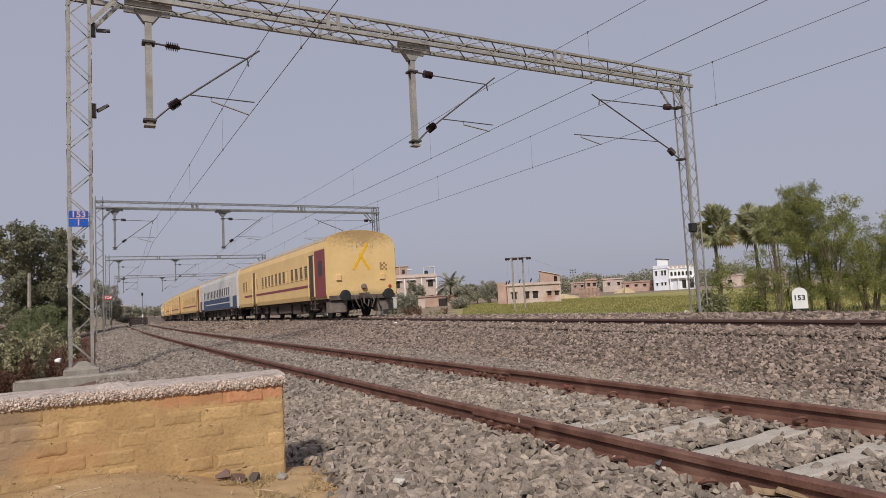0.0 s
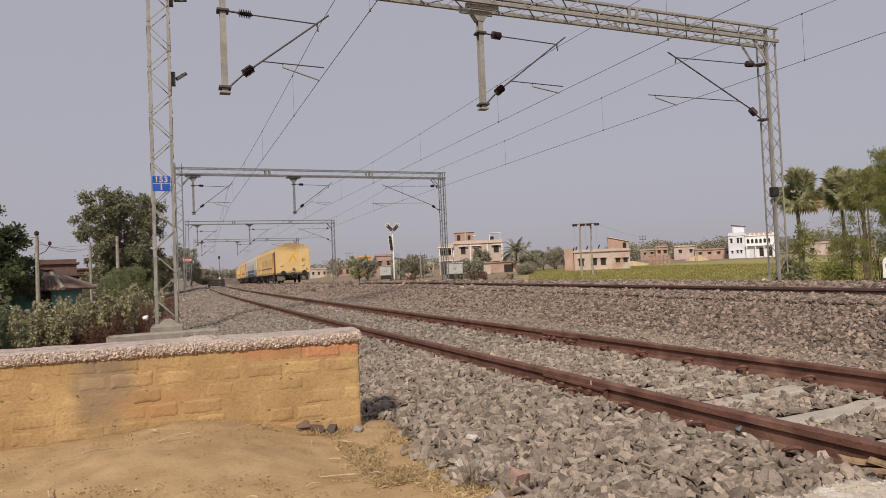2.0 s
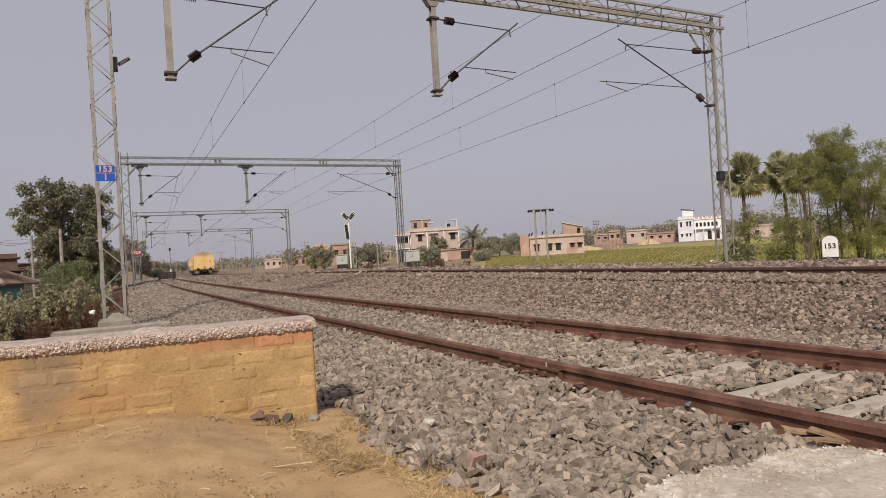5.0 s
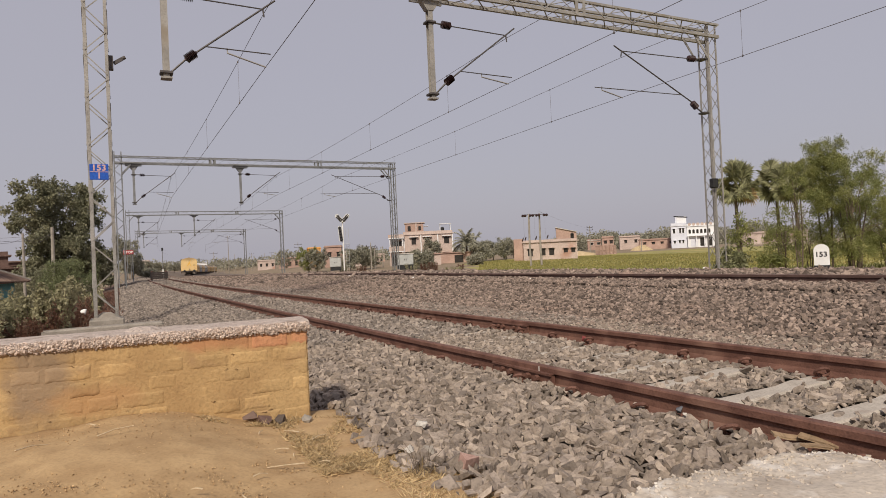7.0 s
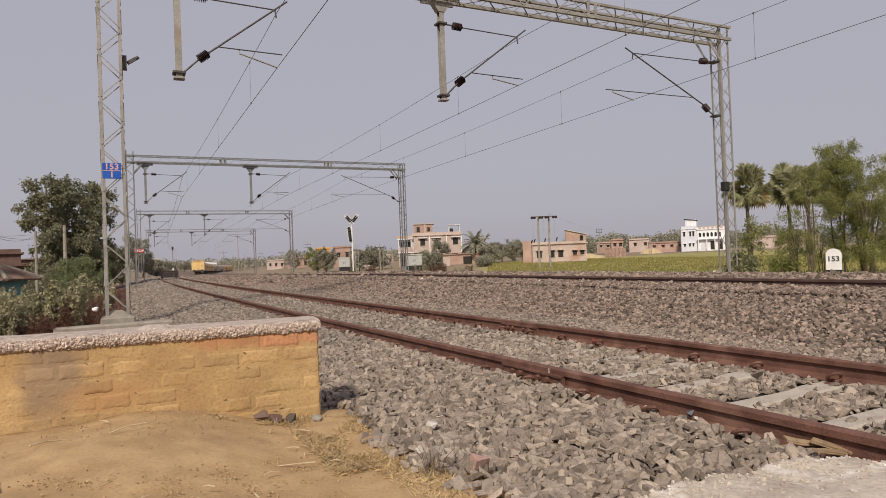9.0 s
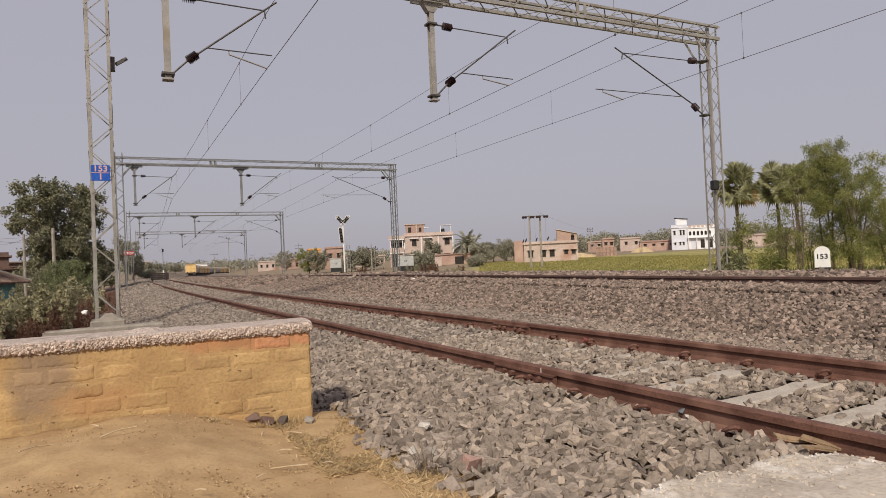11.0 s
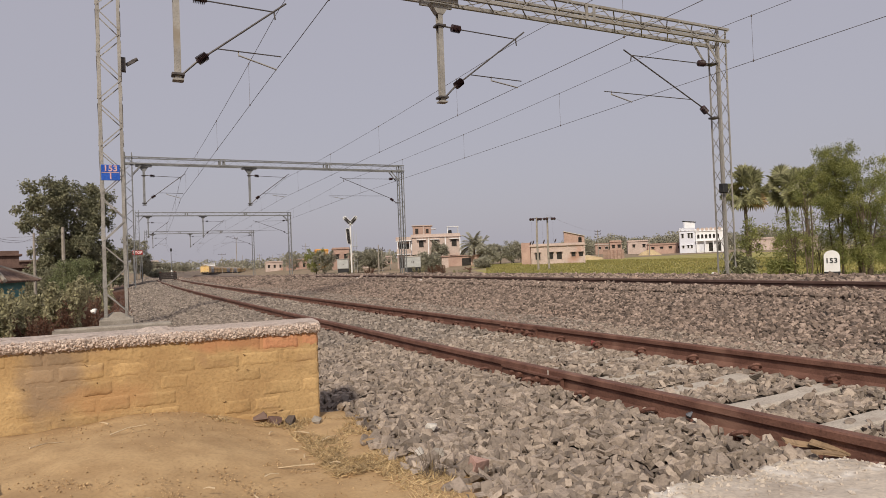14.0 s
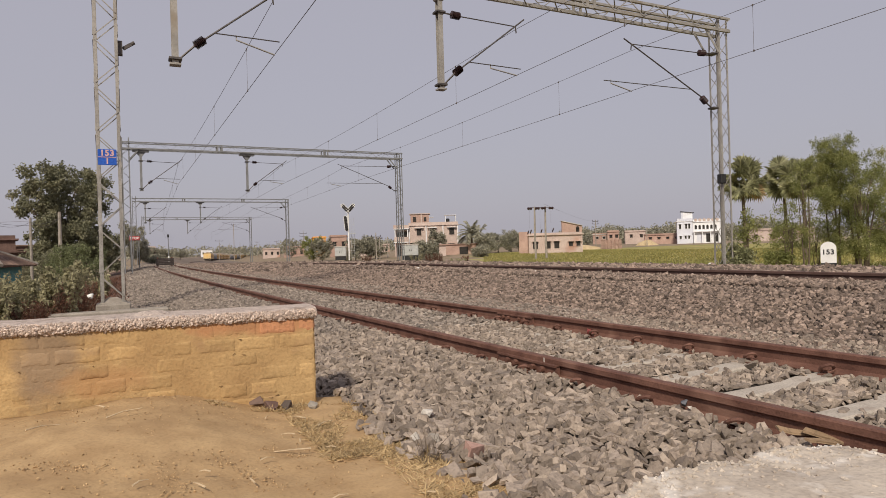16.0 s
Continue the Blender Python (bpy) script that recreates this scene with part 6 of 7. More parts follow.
signal_post()
relay_box(23.3, 75.9, 1.25, 1.15)
relay_box(24.3, 57.3, 1.45, 1.05)
twin_pole()
for x, y, hgt, arms in ((37.3, 99.0, 4.6, [(3.9, 1.6)]), (40.3, 105.3, 4.0, [(3.7, 1.0)]), (44.5, 112.1, 3.9, []), (58.5, 228.5, 9.0, [(8.0, 2.6), (7.0, 2.6)]), (98.8, 118.2, 6.6, [(6.2, 1.6), (5.6, 1.6)]), (116.6, 120.3, 4.6, []), (30.0, 198.1, 11.0, [(10.7, 1.0)]),
                            (35.7, 273.8, 9.0, [(8.4, 3.0)]), (45.4, 313.7, 8.0, []), (46.5, 290.7, 8, []), (56.9, 307.9, 8.5, [(8, 2)]), (66.4, 325.5, 8, []), (62.9, 293.6, 7.5, [(7.2, 2)])):
    pole(x, y, hgt, arms, "grey overhead pole beyond the tracks" if y < 250 and x > 35 else "slim grey mast far down the line", r=0.11)
for x, y in ((25.9, 60.5), (20.5, 52.0), (18.62, 16.2)):
    bm = bmesh.new()
    box(bm, x, y, land(x, y) - 0.2, x + 0.12, y + 0.12, land(x, y) + 0.4)
    bevel(bm, 0.02)
    tagged(obj("marker_post", bm, "white_paint"), "short white marker post beside the track", "marker post", "marker posts")


def kilometre_stone():
    t = thing("kilometre_stone", pose(17.62, 11.33, 0.05, 0, 0, -57), "white round-topped kilometre stone with black number and base", "milestone")
    bm = bmesh.new()
    w, h = 0.19, 0.48
    pts = [(-w, 0.062), (w, 0.062), (w, h - 0.02)] + [(w * math.cos(a), h + 0.17 * math.sin(a)) for a in np.linspace(0.1, math.pi - 0.1, 12)] + [(-w, h - 0.02)]
    a = [bm.verts.new((x, -0.07, z)) for x, z in pts]
    b = [bm.verts.new((x, 0.07, z)) for x, z in pts]
    bm.faces.new(a), bm.faces.new(b[::-1])
    for k in range(len(pts)):
        k2 = (k + 1) % len(pts)
        bm.faces.new((a[k], b[k], b[k2], a[k2]))
    bmesh.ops.recalc_face_normals(bm, faces=bm.faces)
    part("slab", bm, "white_paint", t)
    add_box(t, "base", "black_paint", -0.195, -0.08, -0.2, 0.195, 0.08, 0.06, label="black painted base")
    lettering("number", "153", 0.19, pose(-0.01, -0.072, 0.36, 90, 0, 0), "black_paint", t, 0.003)


kilometre_stone()


def number_plate():
    t = thing("number_plate", pose(-0.14, 15.72, 3.01, 0, 0, 0), "blue enamel mast plate with faded orange kilometre numbers", "sign")
    bm = bmesh.new()
    box(bm, -0.18, -0.01, -0.17, 0.18, 0.004, 0.17)
    bevel(bm, 0.006)
    part("plate", bm, "blue_plate", t)
    lettering("number", "153", 0.175, pose(0, -0.012, 0.085, 90, 0, 0), "faded_number", t, 0.002)
    lettering("number", "1", 0.175, pose(0, -0.012, -0.085, 90, 0, 0), "faded_number", t, 0.002)
    add_box(t, "bar", "faded_number", -0.17, -0.0145, -0.005, 0.17, -0.011, 0.008)


number_plate()


def mast_fittings():
    for z, tilt in ((5.45, 35), (7.3, 5)):
        t = thing("stub_bracket", pose(0.15, 15.9, z), "small dark bracket clamped to the mast", "bracket", "mast brackets")
        add_box(t, "clamp", "dark_steel", -0.06, -0.03, -0.15, 0.07, 0.12, 0.15)
        bm = bmesh.new()
        m = pose(0.08, 0.05, 0, 0, -tilt, 0)
        box(bm, 0, -0.03, -0.035, 0.2, 0.03, 0.035, m)
        lathe(bm, [(0.04, 0), (0.04, 0.08)], 10, m @ pose(0.2, 0, 0, 0, 90, 0))
        part("stub", bm, "dark_steel", t)
    b = thing("junction_box", pose(18.72, 15.72, 2.95), "black junction box on the steel mast", "box")
    bm = bmesh.new()
    box(bm, -0.12, -0.1, -0.16, 0.12, 0.1, 0.16)
    bevel(bm, 0.02)
    part("case", bm, "black_paint", b)


mast_fittings()


def foundation():
    t = thing("mast_foundation", pose(-0.11, 16, 0), "grey concrete plinth under the lattice mast", "plinth")
    bm = bmesh.new()
    box(bm, -0.34, -0.34, -0.7, 0.34, 0.34, -0.15)
    bevel(bm, 0.03)
    roughen(bm, 0.015, 5)
    part("plinth", bm, "old_concrete", t)
    bm = bmesh.new()
    lathe(bm, [(0.4, -0.15), (0.12, -0.02)], 4, pose(0, 0, 0, 0, 0, 45))
    part("muffing", bm, "old_concrete", t)
    t = thing("culvert_kerb", pose(-0.1, 15.2, 0, 0, 0, 3), "grey weathered concrete kerb beside the mast", "kerb")
    bm = bmesh.new()
    box(bm, -1.15, -0.25, -0.9, 1.05, 0.1, -0.24)
    bevel(bm, 0.03)
    roughen(bm, 0.02, 4)
    part("slab", bm, "old_concrete", t)


foundation()


def buffer_stop():
    t = thing("buffer_stop", pose(siding_x(66) + 0.15, 66.8, -0.1, 0, 0, 4), "dark sleeper-built buffer stop closing the siding", "buffer stop")
    for k in range(4):
        add_box(t, "timber", "timber", -0.78, -0.1, 0.1 + k * 0.165, 0.78, 0.12, 0.255 + k * 0.165)
    for x in (-0.7, 0.55):
        add_box(t, "upright", "rust", x, 0.12, -0.2, x + 0.14, 0.3, 0.85)
        bm = bmesh.new()
        angle_bar(bm, (x + 0.07, 0.3, 0.75), (x + 0.07, 1.6, -0.1), 0.14, (1, 0, 0))
        part("brace", bm, "rust", t)


buffer_stop()


def stop_board():
    t = thing("stop_board", pose(1.2, 64.7, land(1.2, 64.7)), "red board lettered in white on grey posts", "sign")
    for x in (-0.34, 0.34):
        add_box(t, "post", "steel_far", x - 0.04, 0, -0.3, x + 0.04, 0.08, 3.0 - land(1.2, 64.7))
    z = 2.5 - land(1.2, 64.7)
    bm = bmesh.new()
    box(bm, -0.42, -0.05, z - 0.14, 0.42, -0.005, z + 0.24)
    bevel(bm, 0.015)
    part("board", bm, "red_paint", t)
    lettering("word", "STOP", 0.29, pose(0, -0.055, z + 0.05, 90, 0, 0), "white_paint", t, 0.003)


stop_board()
x, y = 10.0, 163.4
sp = pole(x, y, 6.6, [], "grey shunt signal post with a white foot", r=0.1, mat="steel_far", name="signal_post")
add_box(sp, "white_foot", "white_paint", -0.14, -0.14, 0.0, 0.14, 0.14, 2.0)
add_box(sp, "head", "black_paint", -0.2, -0.2, 6.3, 0.2, 0.1, 7.0)
for x, y, hgt, arm in ((-3.3, 46.7, 5.0, []), (-4.35, 42.0, 4.4, [])):
    pole(x, y, hgt, arm, "plain weathered concrete post among the trees", r=0.13 if hgt > 4.5 else 0.085)
pp = pole(-4.65, 28.2, 3.9, [], "old concrete supply pole with lamp bracket", r=0.085)
bm = bmesh.new()
chain(bm, [(0.07, 0, 3.2), (0.28, 0, 3.32), (0.42, 0, 3.55)], 0.018, 5)
part("lamp_arm", bm, "dark_steel", pp)
bm = bmesh.new()
lathe(bm, [(0.02, 0), (0.055, 0.04), (0.055, 0.12), (0.02, 0.16)], 10, pose(0.42, 0, 3.53))
part("insulator", bm, "porcelain", pp)
bm = bmesh.new()
lathe(bm, [(0.03, 0), (0.08, 0.05), (0.08, 0.13), (0.03, 0.19)], 10, pose(0, 0, 3.9))
part("insulator", bm, "porcelain", pp)
# low supply wires between the left poles
for k, (a, b) in enumerate((((-4.6, 28.2, 2.5), (-4.35, 42, 2.95)), ((-4.6, 28.2, 2.4), (-3.3, 46.6, 3.4)), ((-4.6, 28.2, 2.62), (-12.0, 14.0, 4.2)), ((-4.35, 42, 2.9), (-3.3, 46.6, 3.4)), ((-4.35, 42, 3.0), (-30, 60, 4.2)), ((43.0, 60.2, 5.5), (98.8, 118.2, 5.9)))):
    bm = bmesh.new()
    a, b = Vector(a), Vector(b)
    chain(bm, [a.lerp(b, f / 8) + Vector((0, 0, -0.35 * 4 * (f / 8) * (1 - f / 8))) for f in range(9)], 0.008, 4)
    tagged(obj("supply_wire", bm, "wire"), "thin slack black supply wire between poles", "wire", "supply wires")


# ---- left bank: hut, walls, trees ----
def tiled_hut():
    t = thing("tiled_hut", pose(-5.9, 36.8, land(-5, 36.5), 0, 0, -18), "small teal hut under a ridged dark clay tile roof", "hut")
    zb = 0.0
    e, r = 1.05 - land(-5, 36.5), 1.75 - land(-5, 36.5)
    e, r = e - 0.35, r - 0.35
    add_box(t, "wall", "teal", -1.3, -1.0, -0.3, 1.2, 1.4, e)
    add_box(t, "doorway", "window_dark", 0.2, -1.04, 0.0, 0.9, -1.005, e - 0.15)
    # hipped roof in rows of tile ridges
    hip = [((-1.8, -1.5, e - 0.1), (1.7, -1.5, e - 0.1), (0.3, 0.2, r), (-0.4, 0.2, r)), ((-1.8, 1.9, e - 0.1), (-1.8, -1.5, e - 0.1), (-0.4, 0.2, r), (-0.4, 0.25, r)),
           ((1.7, -1.5, e - 0.1), (1.7, 1.9, e - 0.1), (0.3, 0.25, r), (0.3, 0.2, r)), ((1.7, 1.9, e - 0.1), (-1.8, 1.9, e - 0.1), (-0.4, 0.25, r), (0.3, 0.25, r))]
    for q in hip:
        a, b, c, d = (Vector(v) for v in q)
        bm = bmesh.new()
        lo = [bm.verts.new(v) for v in (a, b, c, d)]
        bm.faces.new(lo)
        part("roof_side", bm, "roof_tile", t)
        for k in range(15):
            f = (k + 0.5) / 15
            bm = bmesh.new()
            chain(bm, [a.lerp(b, f), d.lerp(c, f)], 0.075, 6)
            part("roof_tile", bm, "roof_tile", t)
        bm = bmesh.new()
        chain(bm, [b + Vector((0, 0, 0.05)), c + Vector((0, 0, 0.05))], 0.09, 6)
        part("hip_ridge", bm, "old_concrete", t)


tiled_hut()
house(-11.6, 69.0, 0.3, 8, 3.2, 4, 2.4, "dark_brick", "dark_brick", [(0.8, 1.2, 0.5, 0.7)], "square dark brick room behind the hut", 0.3)
house(-10.0, 78.5, 0.3, 10, 3.6, 4, 2.0, "dark_brick", "roof_tile", [(1.0, 0.9, 0.6, 0.7), (2.6, 0.9, 0.6, 0.7)], "low old brick house behind the trees", 0.0)
b = house(-8.2, 62.0, 0.2, 12, 6.5, 0.4, 1.3, "dark_brick", "dark_brick", [], "weathered brick compound wall among trees", 0.0)

tree("broad_leaf_tree", -3.3, 55.5, 8.7, 3.5, 0.32, 460, 75, (0.24, 0.13), "leaf_tree", "large dark green broad-leaved tree beside the siding", 3, bare=0.14, gap=0.2, clump_r=0.5, ragged=0.6, lean=(-0.35, 0))
tree("broad_leaf_tree", -8.0, 34.5, 5.6, 2.2, 0.2, 300, 75, (0.2, 0.11), "leaf_dark", "dense dark green tree beside the hut", 9, bare=0.12, clump_r=0.38, gap=0.02)
tree("feathery_bush", -1.75, 33.0, 2.3, 1.15, 0.07, 150, 90, (0.13, 0.03), "leaf_green", "soft feathery green bush on the bank", 5, bare=0.05, gap=0.0, clump_r=0.28, category="bush", stems=3)
tree("feathery_bush", -4.4, 47.0, 2.4, 1.6, 0.07, 110, 60, (0.16, 0.06), "leaf_tree", "dark low bush under the trees", 6, bare=0.05, gap=0.0, clump_r=0.4, category="bush", stems=3)
for k, (x, y, hgt, cr) in enumerate(((1.5, 102.7, 6.0, 1.9), (2.3, 106.7, 5.2, 1.5), (7.9, 198.2, 6.5, 2.6), (11.9, 218.6, 5.5, 2.5), (19.8, 259.4, 6.0, 3.0), (-12.0, 101.7, 3.6, 2.2), (-11.2, 109.1, 4.0, 2.0), (-10.9, 117.9, 3.6, 2.2), (4.7, 110.0, 1.3, 1.3))):
    hgt *= 0.5 if y > 115 else 0.95 if k == 0 else 0.6
    # haze over these trees comes from the pale leaf colour
    tree("line_side_tree", x, y, hgt + (0.2 - land(x, y)), cr, 0.12, 90, 45, (0.3, 0.16), "leaf_far", "haze-paled green tree beside the line", 40 + k, bare=0.25, clump_r=0.5, gap=0.2, ragged=0.5)
rng = random.Random(12)
for k in range(30):
    a = rng.random()
    x, y = -0.95 - 2.9 * rng.random(), 14.2 + 8.0 * rng.random()
    tall = rng.uniform(0.85, 1.4) + max(0, -x - 2) * 0.14
    if x < -1.9 or y > 18.5 or k % 3 == 0:
        shrub(x, y, tall, 0.4, 13, 100 + k, leaf=(0.11, 0.06), per=36)
for k in range(12):
    x, y = -2.5 - 1.9 * rng.random(), 11.2 + 2.2 * rng.random()
    castor_shrub(x, y, rng.uniform(1.65, 2.1), 18, 200 + k)
for k in range(38):
    x, y = -0.75 - 1.7 * rng.random(), 14.9 + 14 * rng.random()
    shrub(x, y, rng.uniform(0.45, 0.9), 0.42, 16, 300 + k, "leaf_red", "dry russet brushwood on the bank", (0.08, 0.02), 30)
for k in range(14):
    x, y = -0.6 - 2.5 * rng.random(), 22 + 12 * rng.random()
    shrub(x, y, rng.uniform(0.6, 1.2), 0.4, 10, 340 + k)

for k, (x, y) in enumerate(((25.4, 56.8), (24.9, 52.5), (27.9, 56.6), (26.3, 49.7), (31.6, 58.2), (24.0, 66.9), (25.5, 77.6))):
    shrub(x, y, rng.uniform(0.7, 1.3), 0.7, 14, 400 + k, "leaf_red" if k % 3 else "leaf_shrub", "dry brown weeds at the edge of the field", (0.12, 0.035), 30)

# ---- right side: palms, thorn trees, field ----
for k, (x, y, top) in enumerate(((36.35, 28.8, 4.7), (39.6, 28.2, 4.75), (38.9, 26.4, 4.4))):
    fan_palm(x, y, top - land(x, y), 20 + k)
tree("thorn_tree", 25.6, 15.1, 4.7, 1.5, 0.06, 180, 140, (0.11, 0.026), "leaf_feather", "feathery yellow-green thorn tree beside the field", 31, bare=0.16, gap=0.26, clump_r=0.27, stems=6, ragged=0.75)
tree("thorn_tree", 25.8, 16.2, 5.5, 0.75, 0.05, 120, 140, (0.11, 0.026), "leaf_feather", "slender feathery thorn tree reaching above the rest", 33, bare=0.4, gap=0.1, clump_r=0.26, stems=3, ragged=0.5)
tree("thorn_tree", 29.1, 15.6, 4.1, 2.0, 0.07, 205, 140, (0.11, 0.026), "leaf_feather", "wide feathery thorn tree beside the field", 37, bare=0.16, gap=0.26, clump_r=0.28, stems=6, ragged=0.7)
tree("thorn_tree", 31.4, 14.4, 4.6, 2.2, 0.1, 220, 70, (0.1, 0.035), "leaf_feather", "wide feathery thorn tree beside the field", 39, bare=0.16, gap=0.14, clump_r=0.32, stems=6, ragged=0.45)
tree("thorn_tree", 23.9, 16.9, 2.9, 0.7, 0.03, 20, 100, (0.11, 0.026), "leaf_feather", "low feathery thorn tree standing before the palms", 59, bare=0.3, gap=0.2, clump_r=0.3, stems=3, ragged=0.6)
tree("thorn_tree", 23.6, 16.0, 4.8, 0.62, 0.03, 26, 110, (0.11, 0.026), "leaf_feather", "slender feathery thorn tree standing before the palms", 57, bare=0.25, gap=0.15, clump_r=0.27, stems=3, ragged=0.6)
tree("thorn_tree", 26.0, 17.2, 2.2, 0.7, 0.025, 36, 45, (0.13, 0.038), "leaf_feather", "low feathery thorn bush beside the field", 43, bare=0.1, gap=0.16, clump_r=0.3, stems=5, ragged=0.5)
tree("sapling", 21.7, 17.1, 2.5, 0.6, 0.035, 30, 34, (0.14, 0.045), "leaf_feather", "young tree with drooping green leaves", 47, bare=0.45, gap=0.05, clump_r=0.26)
tree("sapling", 19.6, 15.9, 1.2, 0.5, 0.04, 42, 40, (0.2, 0.05), "leaf_palm", "low yellow-green bush at the field edge", 49, bare=0.05, gap=0.0, clump_r=0.24, category="bush")
tree("sapling", 23.6, 17.3, 1.0, 0.6, 0.03, 34, 34, (0.17, 0.05), "leaf_feather", "low yellow-green bush at the field edge", 51, bare=0.05, gap=0.0, clump_r=0.26, category="bush")
tree("sapling", 28.5, 20.4, 2.8, 0.7, 0.04, 36, 36, (0.18, 0.05), "leaf_feather", "young tree standing before the palms", 53, bare=0.35, gap=0.05, clump_r=0.3)
x, y = 57.5, 103.3
coconut_palm(x, y, 3.5, 61)
x, y = 60.6, 106.2
coconut_palm(x, y, 2.9, 62)
for k, (x, y, hgt, cr) in enumerate(((53.6, 109.5, 4.3, 1.6), (58.9, 100.3, 3.2, 1.7), (62.8, 102.8, 3.9, 2.4), (67.7, 106.0, 3.7, 2.4), (74.4, 113.7, 4.0, 2.4), (32.2, 118.4, 3.6, 2.3), (33.0, 115.8, 3.2, 1.9), (35.9, 105.3, 3.0, 2.0), (38.3, 106.3, 3.2, 2.0), (41.8, 111.3, 3.2, 1.9), (47.5, 82.6, 0.9, 1.1), (38.3, 83.9, 1.8, 1.0), (39.9, 83.1, 1.6, 0.9), (44.9, 190.5, 5.0, 3.0))):
    # all but one of these take the leaf colour with painted haze
    tree("field_tree", x, y, hgt - min(0, land(x, y)), cr, 0.12, 80, 46, (0.3, 0.15), "leaf_far" if k != 5 else "leaf_feather", "pale green tree among the village houses", 70 + k, bare=0.12, clump_r=0.5, ragged=0.4)


def far_woods():
    """Distant tree line along the horizon, too far to count; haze is in its leaf colour."""
    rg = random.Random(8)
    cs = []
    for k in range(1500):
        a, r = rg.uniform(-15, 72) if k < 900 else rg.uniform(37, 56), rg.uniform(470, 640)
        x, y = r * math.sin(radians(a)), r * math.cos(radians(a))
        tall = 5 + 7 * (0.5 + noise.noise(Vector((a * 0.25, 0, 2)))) * (1.4 if 38 < a < 52 else 0.3 if a < 12 else 0.7)
        if 37 < a < 56:
            tall = 7.5 + 8 * (0.5 + noise.noise(Vector((a * 0.5, 0, 2))))
        for j in range(5):
            cs.append((x + rg.uniform(-6, 6), y + rg.uniform(-6, 6), rg.uniform(0, tall)))
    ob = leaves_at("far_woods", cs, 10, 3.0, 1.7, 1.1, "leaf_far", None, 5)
    tagged(ob, "hazy distant tree line along the horizon", "woods", kind="stuff")


far_woods()
blades("field_grass", (18.6, 34, 4, 62), 16000, 0.32, 0.04, "rice_green", "tall yellow-green grass and rice at the field edge", 3, spread_tilt=0.3, keep=lambda a, b: a > 0.58 * b)
blades("bank_grass", (-1.3, 0.2, 17.2, 46), 2600, 0.17, 0.022, "leaf_red", "dry russet grass and brush along the bank", 8, spread_tilt=0.6)
blades("dry_verge", (18.7, 23, 24, 78), 6000, 0.4, 0.03, "straw", "dry brown grass along the verge of the line", 5, spread_tilt=0.5)
blades("field_rice", (34, 75, 20, 95), 30000, 0.2, 0.12, "rice", "ripening yellow-green rice in the field", 4, spread_tilt=0.3, keep=lambda a, b: a > 0.58 * b)

# ---- litter by the parapet ----
blades("dry_grass", (0.5, 1.8, 2.3, 4.25), 36000, 0.05, 0.0055, "straw", "trampled dry straw and grass by the wall end", 6, spread_tilt=2.2,
       keep=lambda a, b: noise.noise(Vector((a * 3, b * 3, 1))) > -0.3 + 0.6 * abs(a - 1.22) and (a > 0.9 + 0.2 * (b < 3.0) or b > 4.0) and b < 4.16 - (a - 1.1) * 0.5)


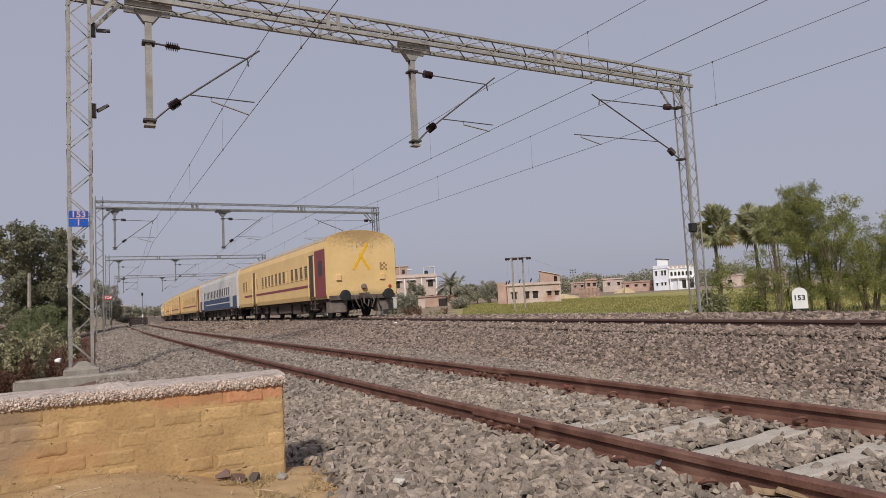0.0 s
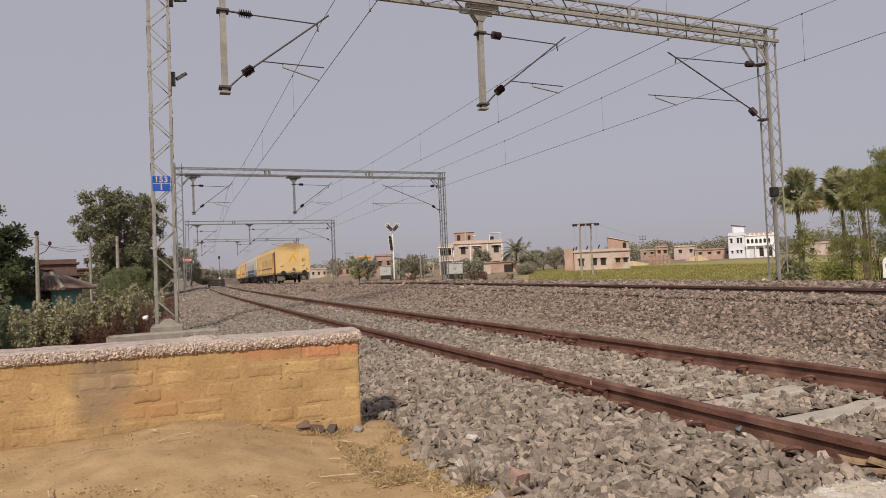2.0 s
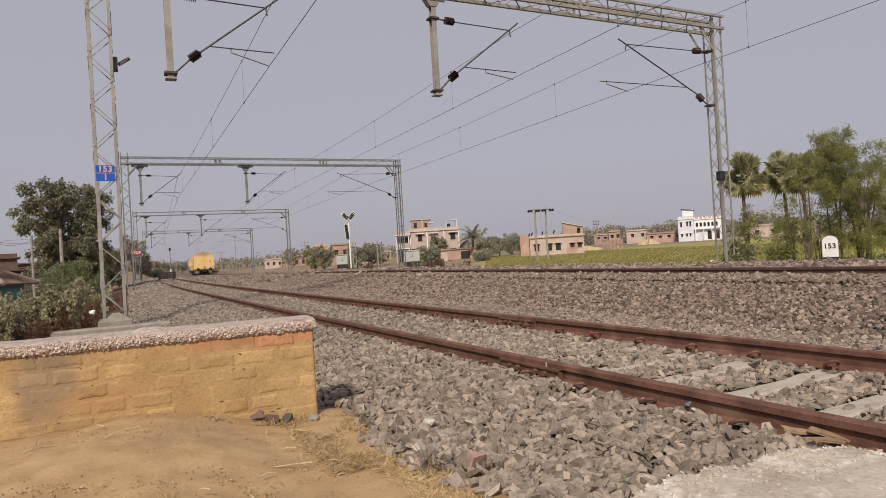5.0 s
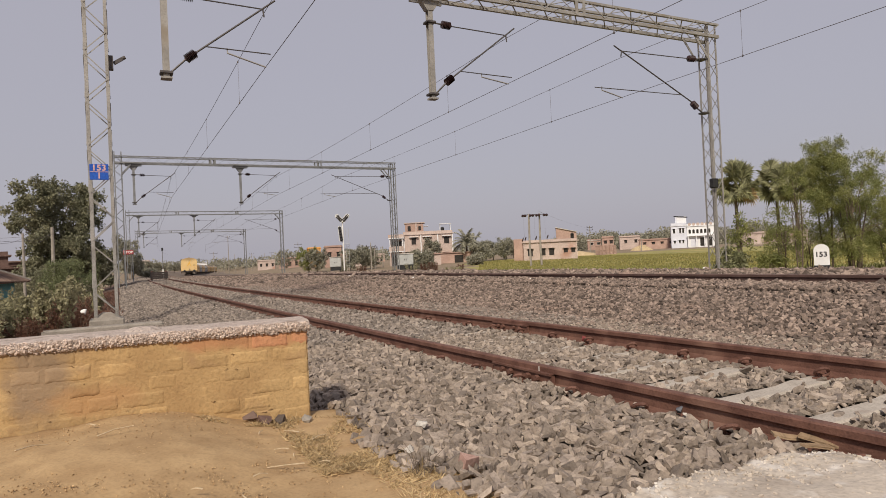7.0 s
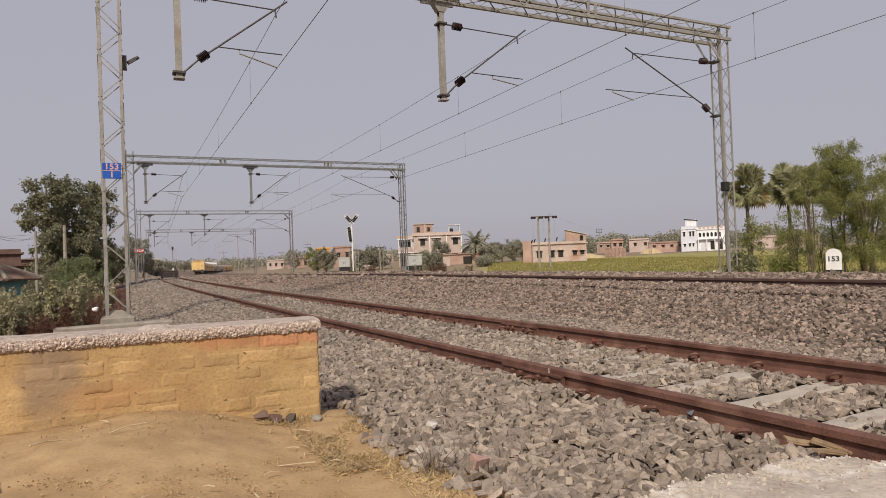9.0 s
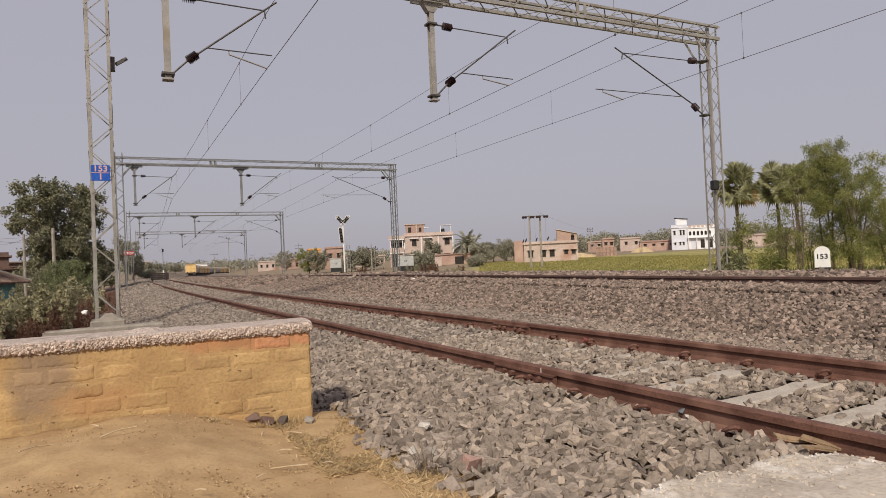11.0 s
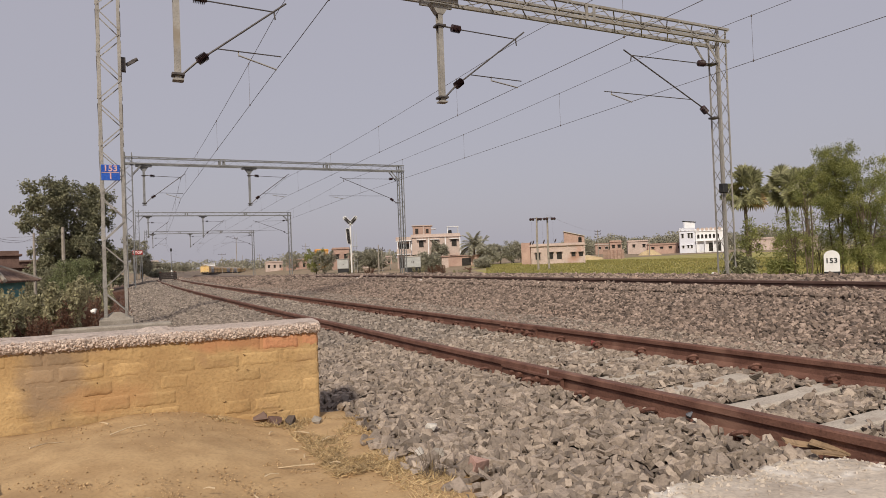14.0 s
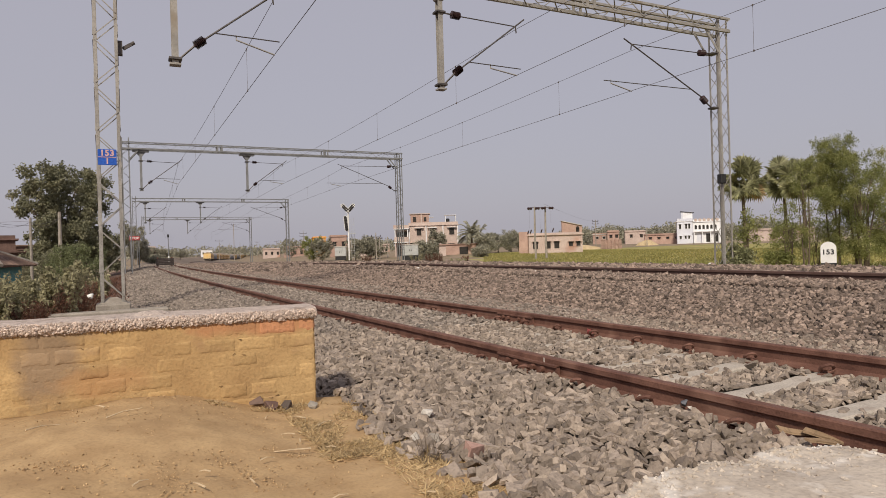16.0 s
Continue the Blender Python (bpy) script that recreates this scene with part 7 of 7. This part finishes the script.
def litter():
    rg = random.Random(2)
    for x, y, z, s, mat, label in ((1.63, 3.5, -0.1, 0.04, "roof_sheet", "small white stone chip on ballast"), (1.5, 2.72, -0.1, 0.06, "red_cloth", "pinkish broken brick on ballast"), (1.42, 2.98, -0.1, 0.04, "old_concrete", "flat pale stone at the ballast edge"),
                                   (1.36, 3.05, -0.1, 0.035, "roof_sheet", "flat pale stone at the ballast edge"), (0.86, 4.1, -0.08, 0.05, "dark_brick", "dark broken brick by the wall foot"), (0.96, 4.08, -0.09, 0.04, "underframe", "dark broken brick by the wall foot"), (0.78, 4.12, -0.06, 0.045, "roof_tile", "dark broken brick by the wall foot"),
                                   (1.1, 4.02, -0.1, 0.035, "old_concrete", "grey stone by the wall foot")):
        bm = bmesh.new()
        for k in range(10):
            bm.verts.new(Vector((rg.gauss(0, 1), rg.gauss(0, 1), rg.gauss(0, 0.6))).normalized() * s)
        bmesh.ops.convex_hull(bm, input=bm.verts)
        ob = obj("stone_fragment", bm, mat)
        ob.matrix_basis = pose(x, y, max(z, land(x, y) + s * 0.3), 0, 0, rg.uniform(0, 90))
        tagged(ob, label, "stone", "loose fragments")
    for k, (x, y, L, a) in enumerate(((3.0, 2.12, 0.2, -28), (3.04, 2.0, 0.18, -66), (2.95, 1.97, 0.15, -12))):
        bm = bmesh.new()
        box(bm, -L / 2, -0.022, 0, L / 2, 0.022, 0.012)
        bmesh.ops.subdivide_edges(bm, edges=bm.edges[:], cuts=2)
        roughen(bm, 0.014, 7, k)
        ob = obj("wood_splinter", bm, "wood")
        ob.matrix_basis = pose(x - 0.06, y, -0.09, 8, 9, a)
        tagged(ob, "pale split wood lying against the rail", "wood scrap", "wood scraps")
    for k in range(34):
        x, y = rg.uniform(-0.9, 1.2), rg.uniform(1.6, 4.0)
        L = rg.choice((0.05, 0.07, 0.11, 0.17))
        bm = bmesh.new()
        chain(bm, [(-L / 2, 0, 0), (0, L * 0.08, 0.006), (L / 2, 0, 0)], 0.004, 5, 0.002)
        ob = obj("straw_stick", bm, "pale_stick")
        ob.matrix_basis = pose(x, y, land(x, y) + 0.02, 0, rg.uniform(-6, 6), rg.uniform(0, 180))
        tagged(ob, "pale dry stick lying on the earth", "stick", "dry sticks")
    t = thing("dry_twigs", pose(1.3, 2.78, -0.13), "small bare thorny twig clump on the ballast edge", "twigs")
    for k in range(26):
        a, el = rg.uniform(0, 6.28), rg.uniform(0.2, 1.2)
        L = rg.uniform(0.08, 0.2)
        d = Vector((math.cos(a) * math.cos(el), math.sin(a) * math.cos(el), math.sin(el)))
        bm = bmesh.new()
        chain(bm, [(0.03 * math.cos(a), 0.03 * math.sin(a), 0), d * L * 0.6 + Vector((0, 0, 0.01)), d * L], 0.0017, 4, 0.0008)
        part("twig", bm, "bark", t)


litter()
for x, y, z, s, mat, label in ((4.62, 5.68, -0.12, 0.05, "rag", "scrap of red cloth caught under a rail clip"), (2.88, 2.78, -0.07, 0.045, "blue_stone", "dark bluish lump of stone by the rail"),
                               (2.86, 2.7, -0.08, 0.018, "roof_sheet", "crumpled white paper scrap by the rail"), (8.7, 12.6, 0.2, 0.06, "white_paint", "white painted stone on the bank"),
                               (8.6, 19.0, 0.2, 0.07, "white_paint", "white painted stone on the bank"), (8.8, 26.0, 0.2, 0.08, "white_paint", "white painted stone on the bank")):
    bm = bmesh.new()
    rg = random.Random(int(x * 100))
    for k in range(9):
        bm.verts.new(Vector((rg.gauss(0, 1), rg.gauss(0, 1), rg.gauss(0, 0.5))).normalized() * s * rg.uniform(0.7, 1.1))
    bmesh.ops.convex_hull(bm, input=bm.verts)
    ob = obj("scrap" if s < 0.055 else "painted_stone", bm, mat)
    ob.matrix_basis = pose(x, y, z)
    tagged(ob, label, "scrap" if s < 0.055 else "stone", "loose fragments")
for y in (4.12,):
    bm = bmesh.new()
    box(bm, -0.0365, -0.006, -0.06, -0.0345, 0.006, -0.006)
    ob = obj("chalk_mark", bm, "roof_sheet")
    ob.matrix_basis = pose(siding_x(y) - 0.873, y, 0)
    tagged(ob, "short white chalk mark on the rail head", "paint mark", "paint marks")


def clods():
    rg = np.random.RandomState(21)
    n = 6500
    xs, ys = rg.uniform(-1.6, 1.5, n), rg.uniform(1.2, 4.2, n)
    # crumbs pressed up in rows by tyre treads
    rows = [((0.42, 3.15), (0.62, 2.7)), ((0.12, 3.36), (0.38, 3.47)), ((0.28, 2.75), (0.14, 3.12)), ((-0.3, 3.2), (0.0, 3.05)), ((0.6, 3.3), (0.85, 3.1)), ((-0.5, 2.7), (-0.2, 2.5))]
    f, pick = rg.rand(900), rg.randint(0, len(rows), 900)
    ends = np.array(rows)[pick]
    line = ends[:, 0] + (ends[:, 1] - ends[:, 0]) * f[:, None] + rg.normal(size=(900, 2)) * 0.028
    xs, ys, n = np.concatenate([xs, line[:, 0]]), np.concatenate([ys, line[:, 1]]), n + 900
    pts = np.array([(a, b, land(a, b) + 0.003) for a, b in zip(xs, ys)])
    ob = scatter_stones("earth_clods", pts, 0.0012 + 0.0036 * rg.rand(n) ** 3, "earth_crumb", None, 22, True)
    tagged(ob, "small crumbs of dry ochre earth", "earth clods", kind="stuff")


clods()
b = thing("cloth_bundle", pose(-0.6, 17.4, -0.05), "small white cloth bundle on the bank", "bundle")
bm = bmesh.new()
bmesh.ops.create_icosphere(bm, subdivisions=2, radius=0.08)
roughen(bm, 0.05, 8)
part("bundle", bm, "white_paint", b, smooth=True)

motions()
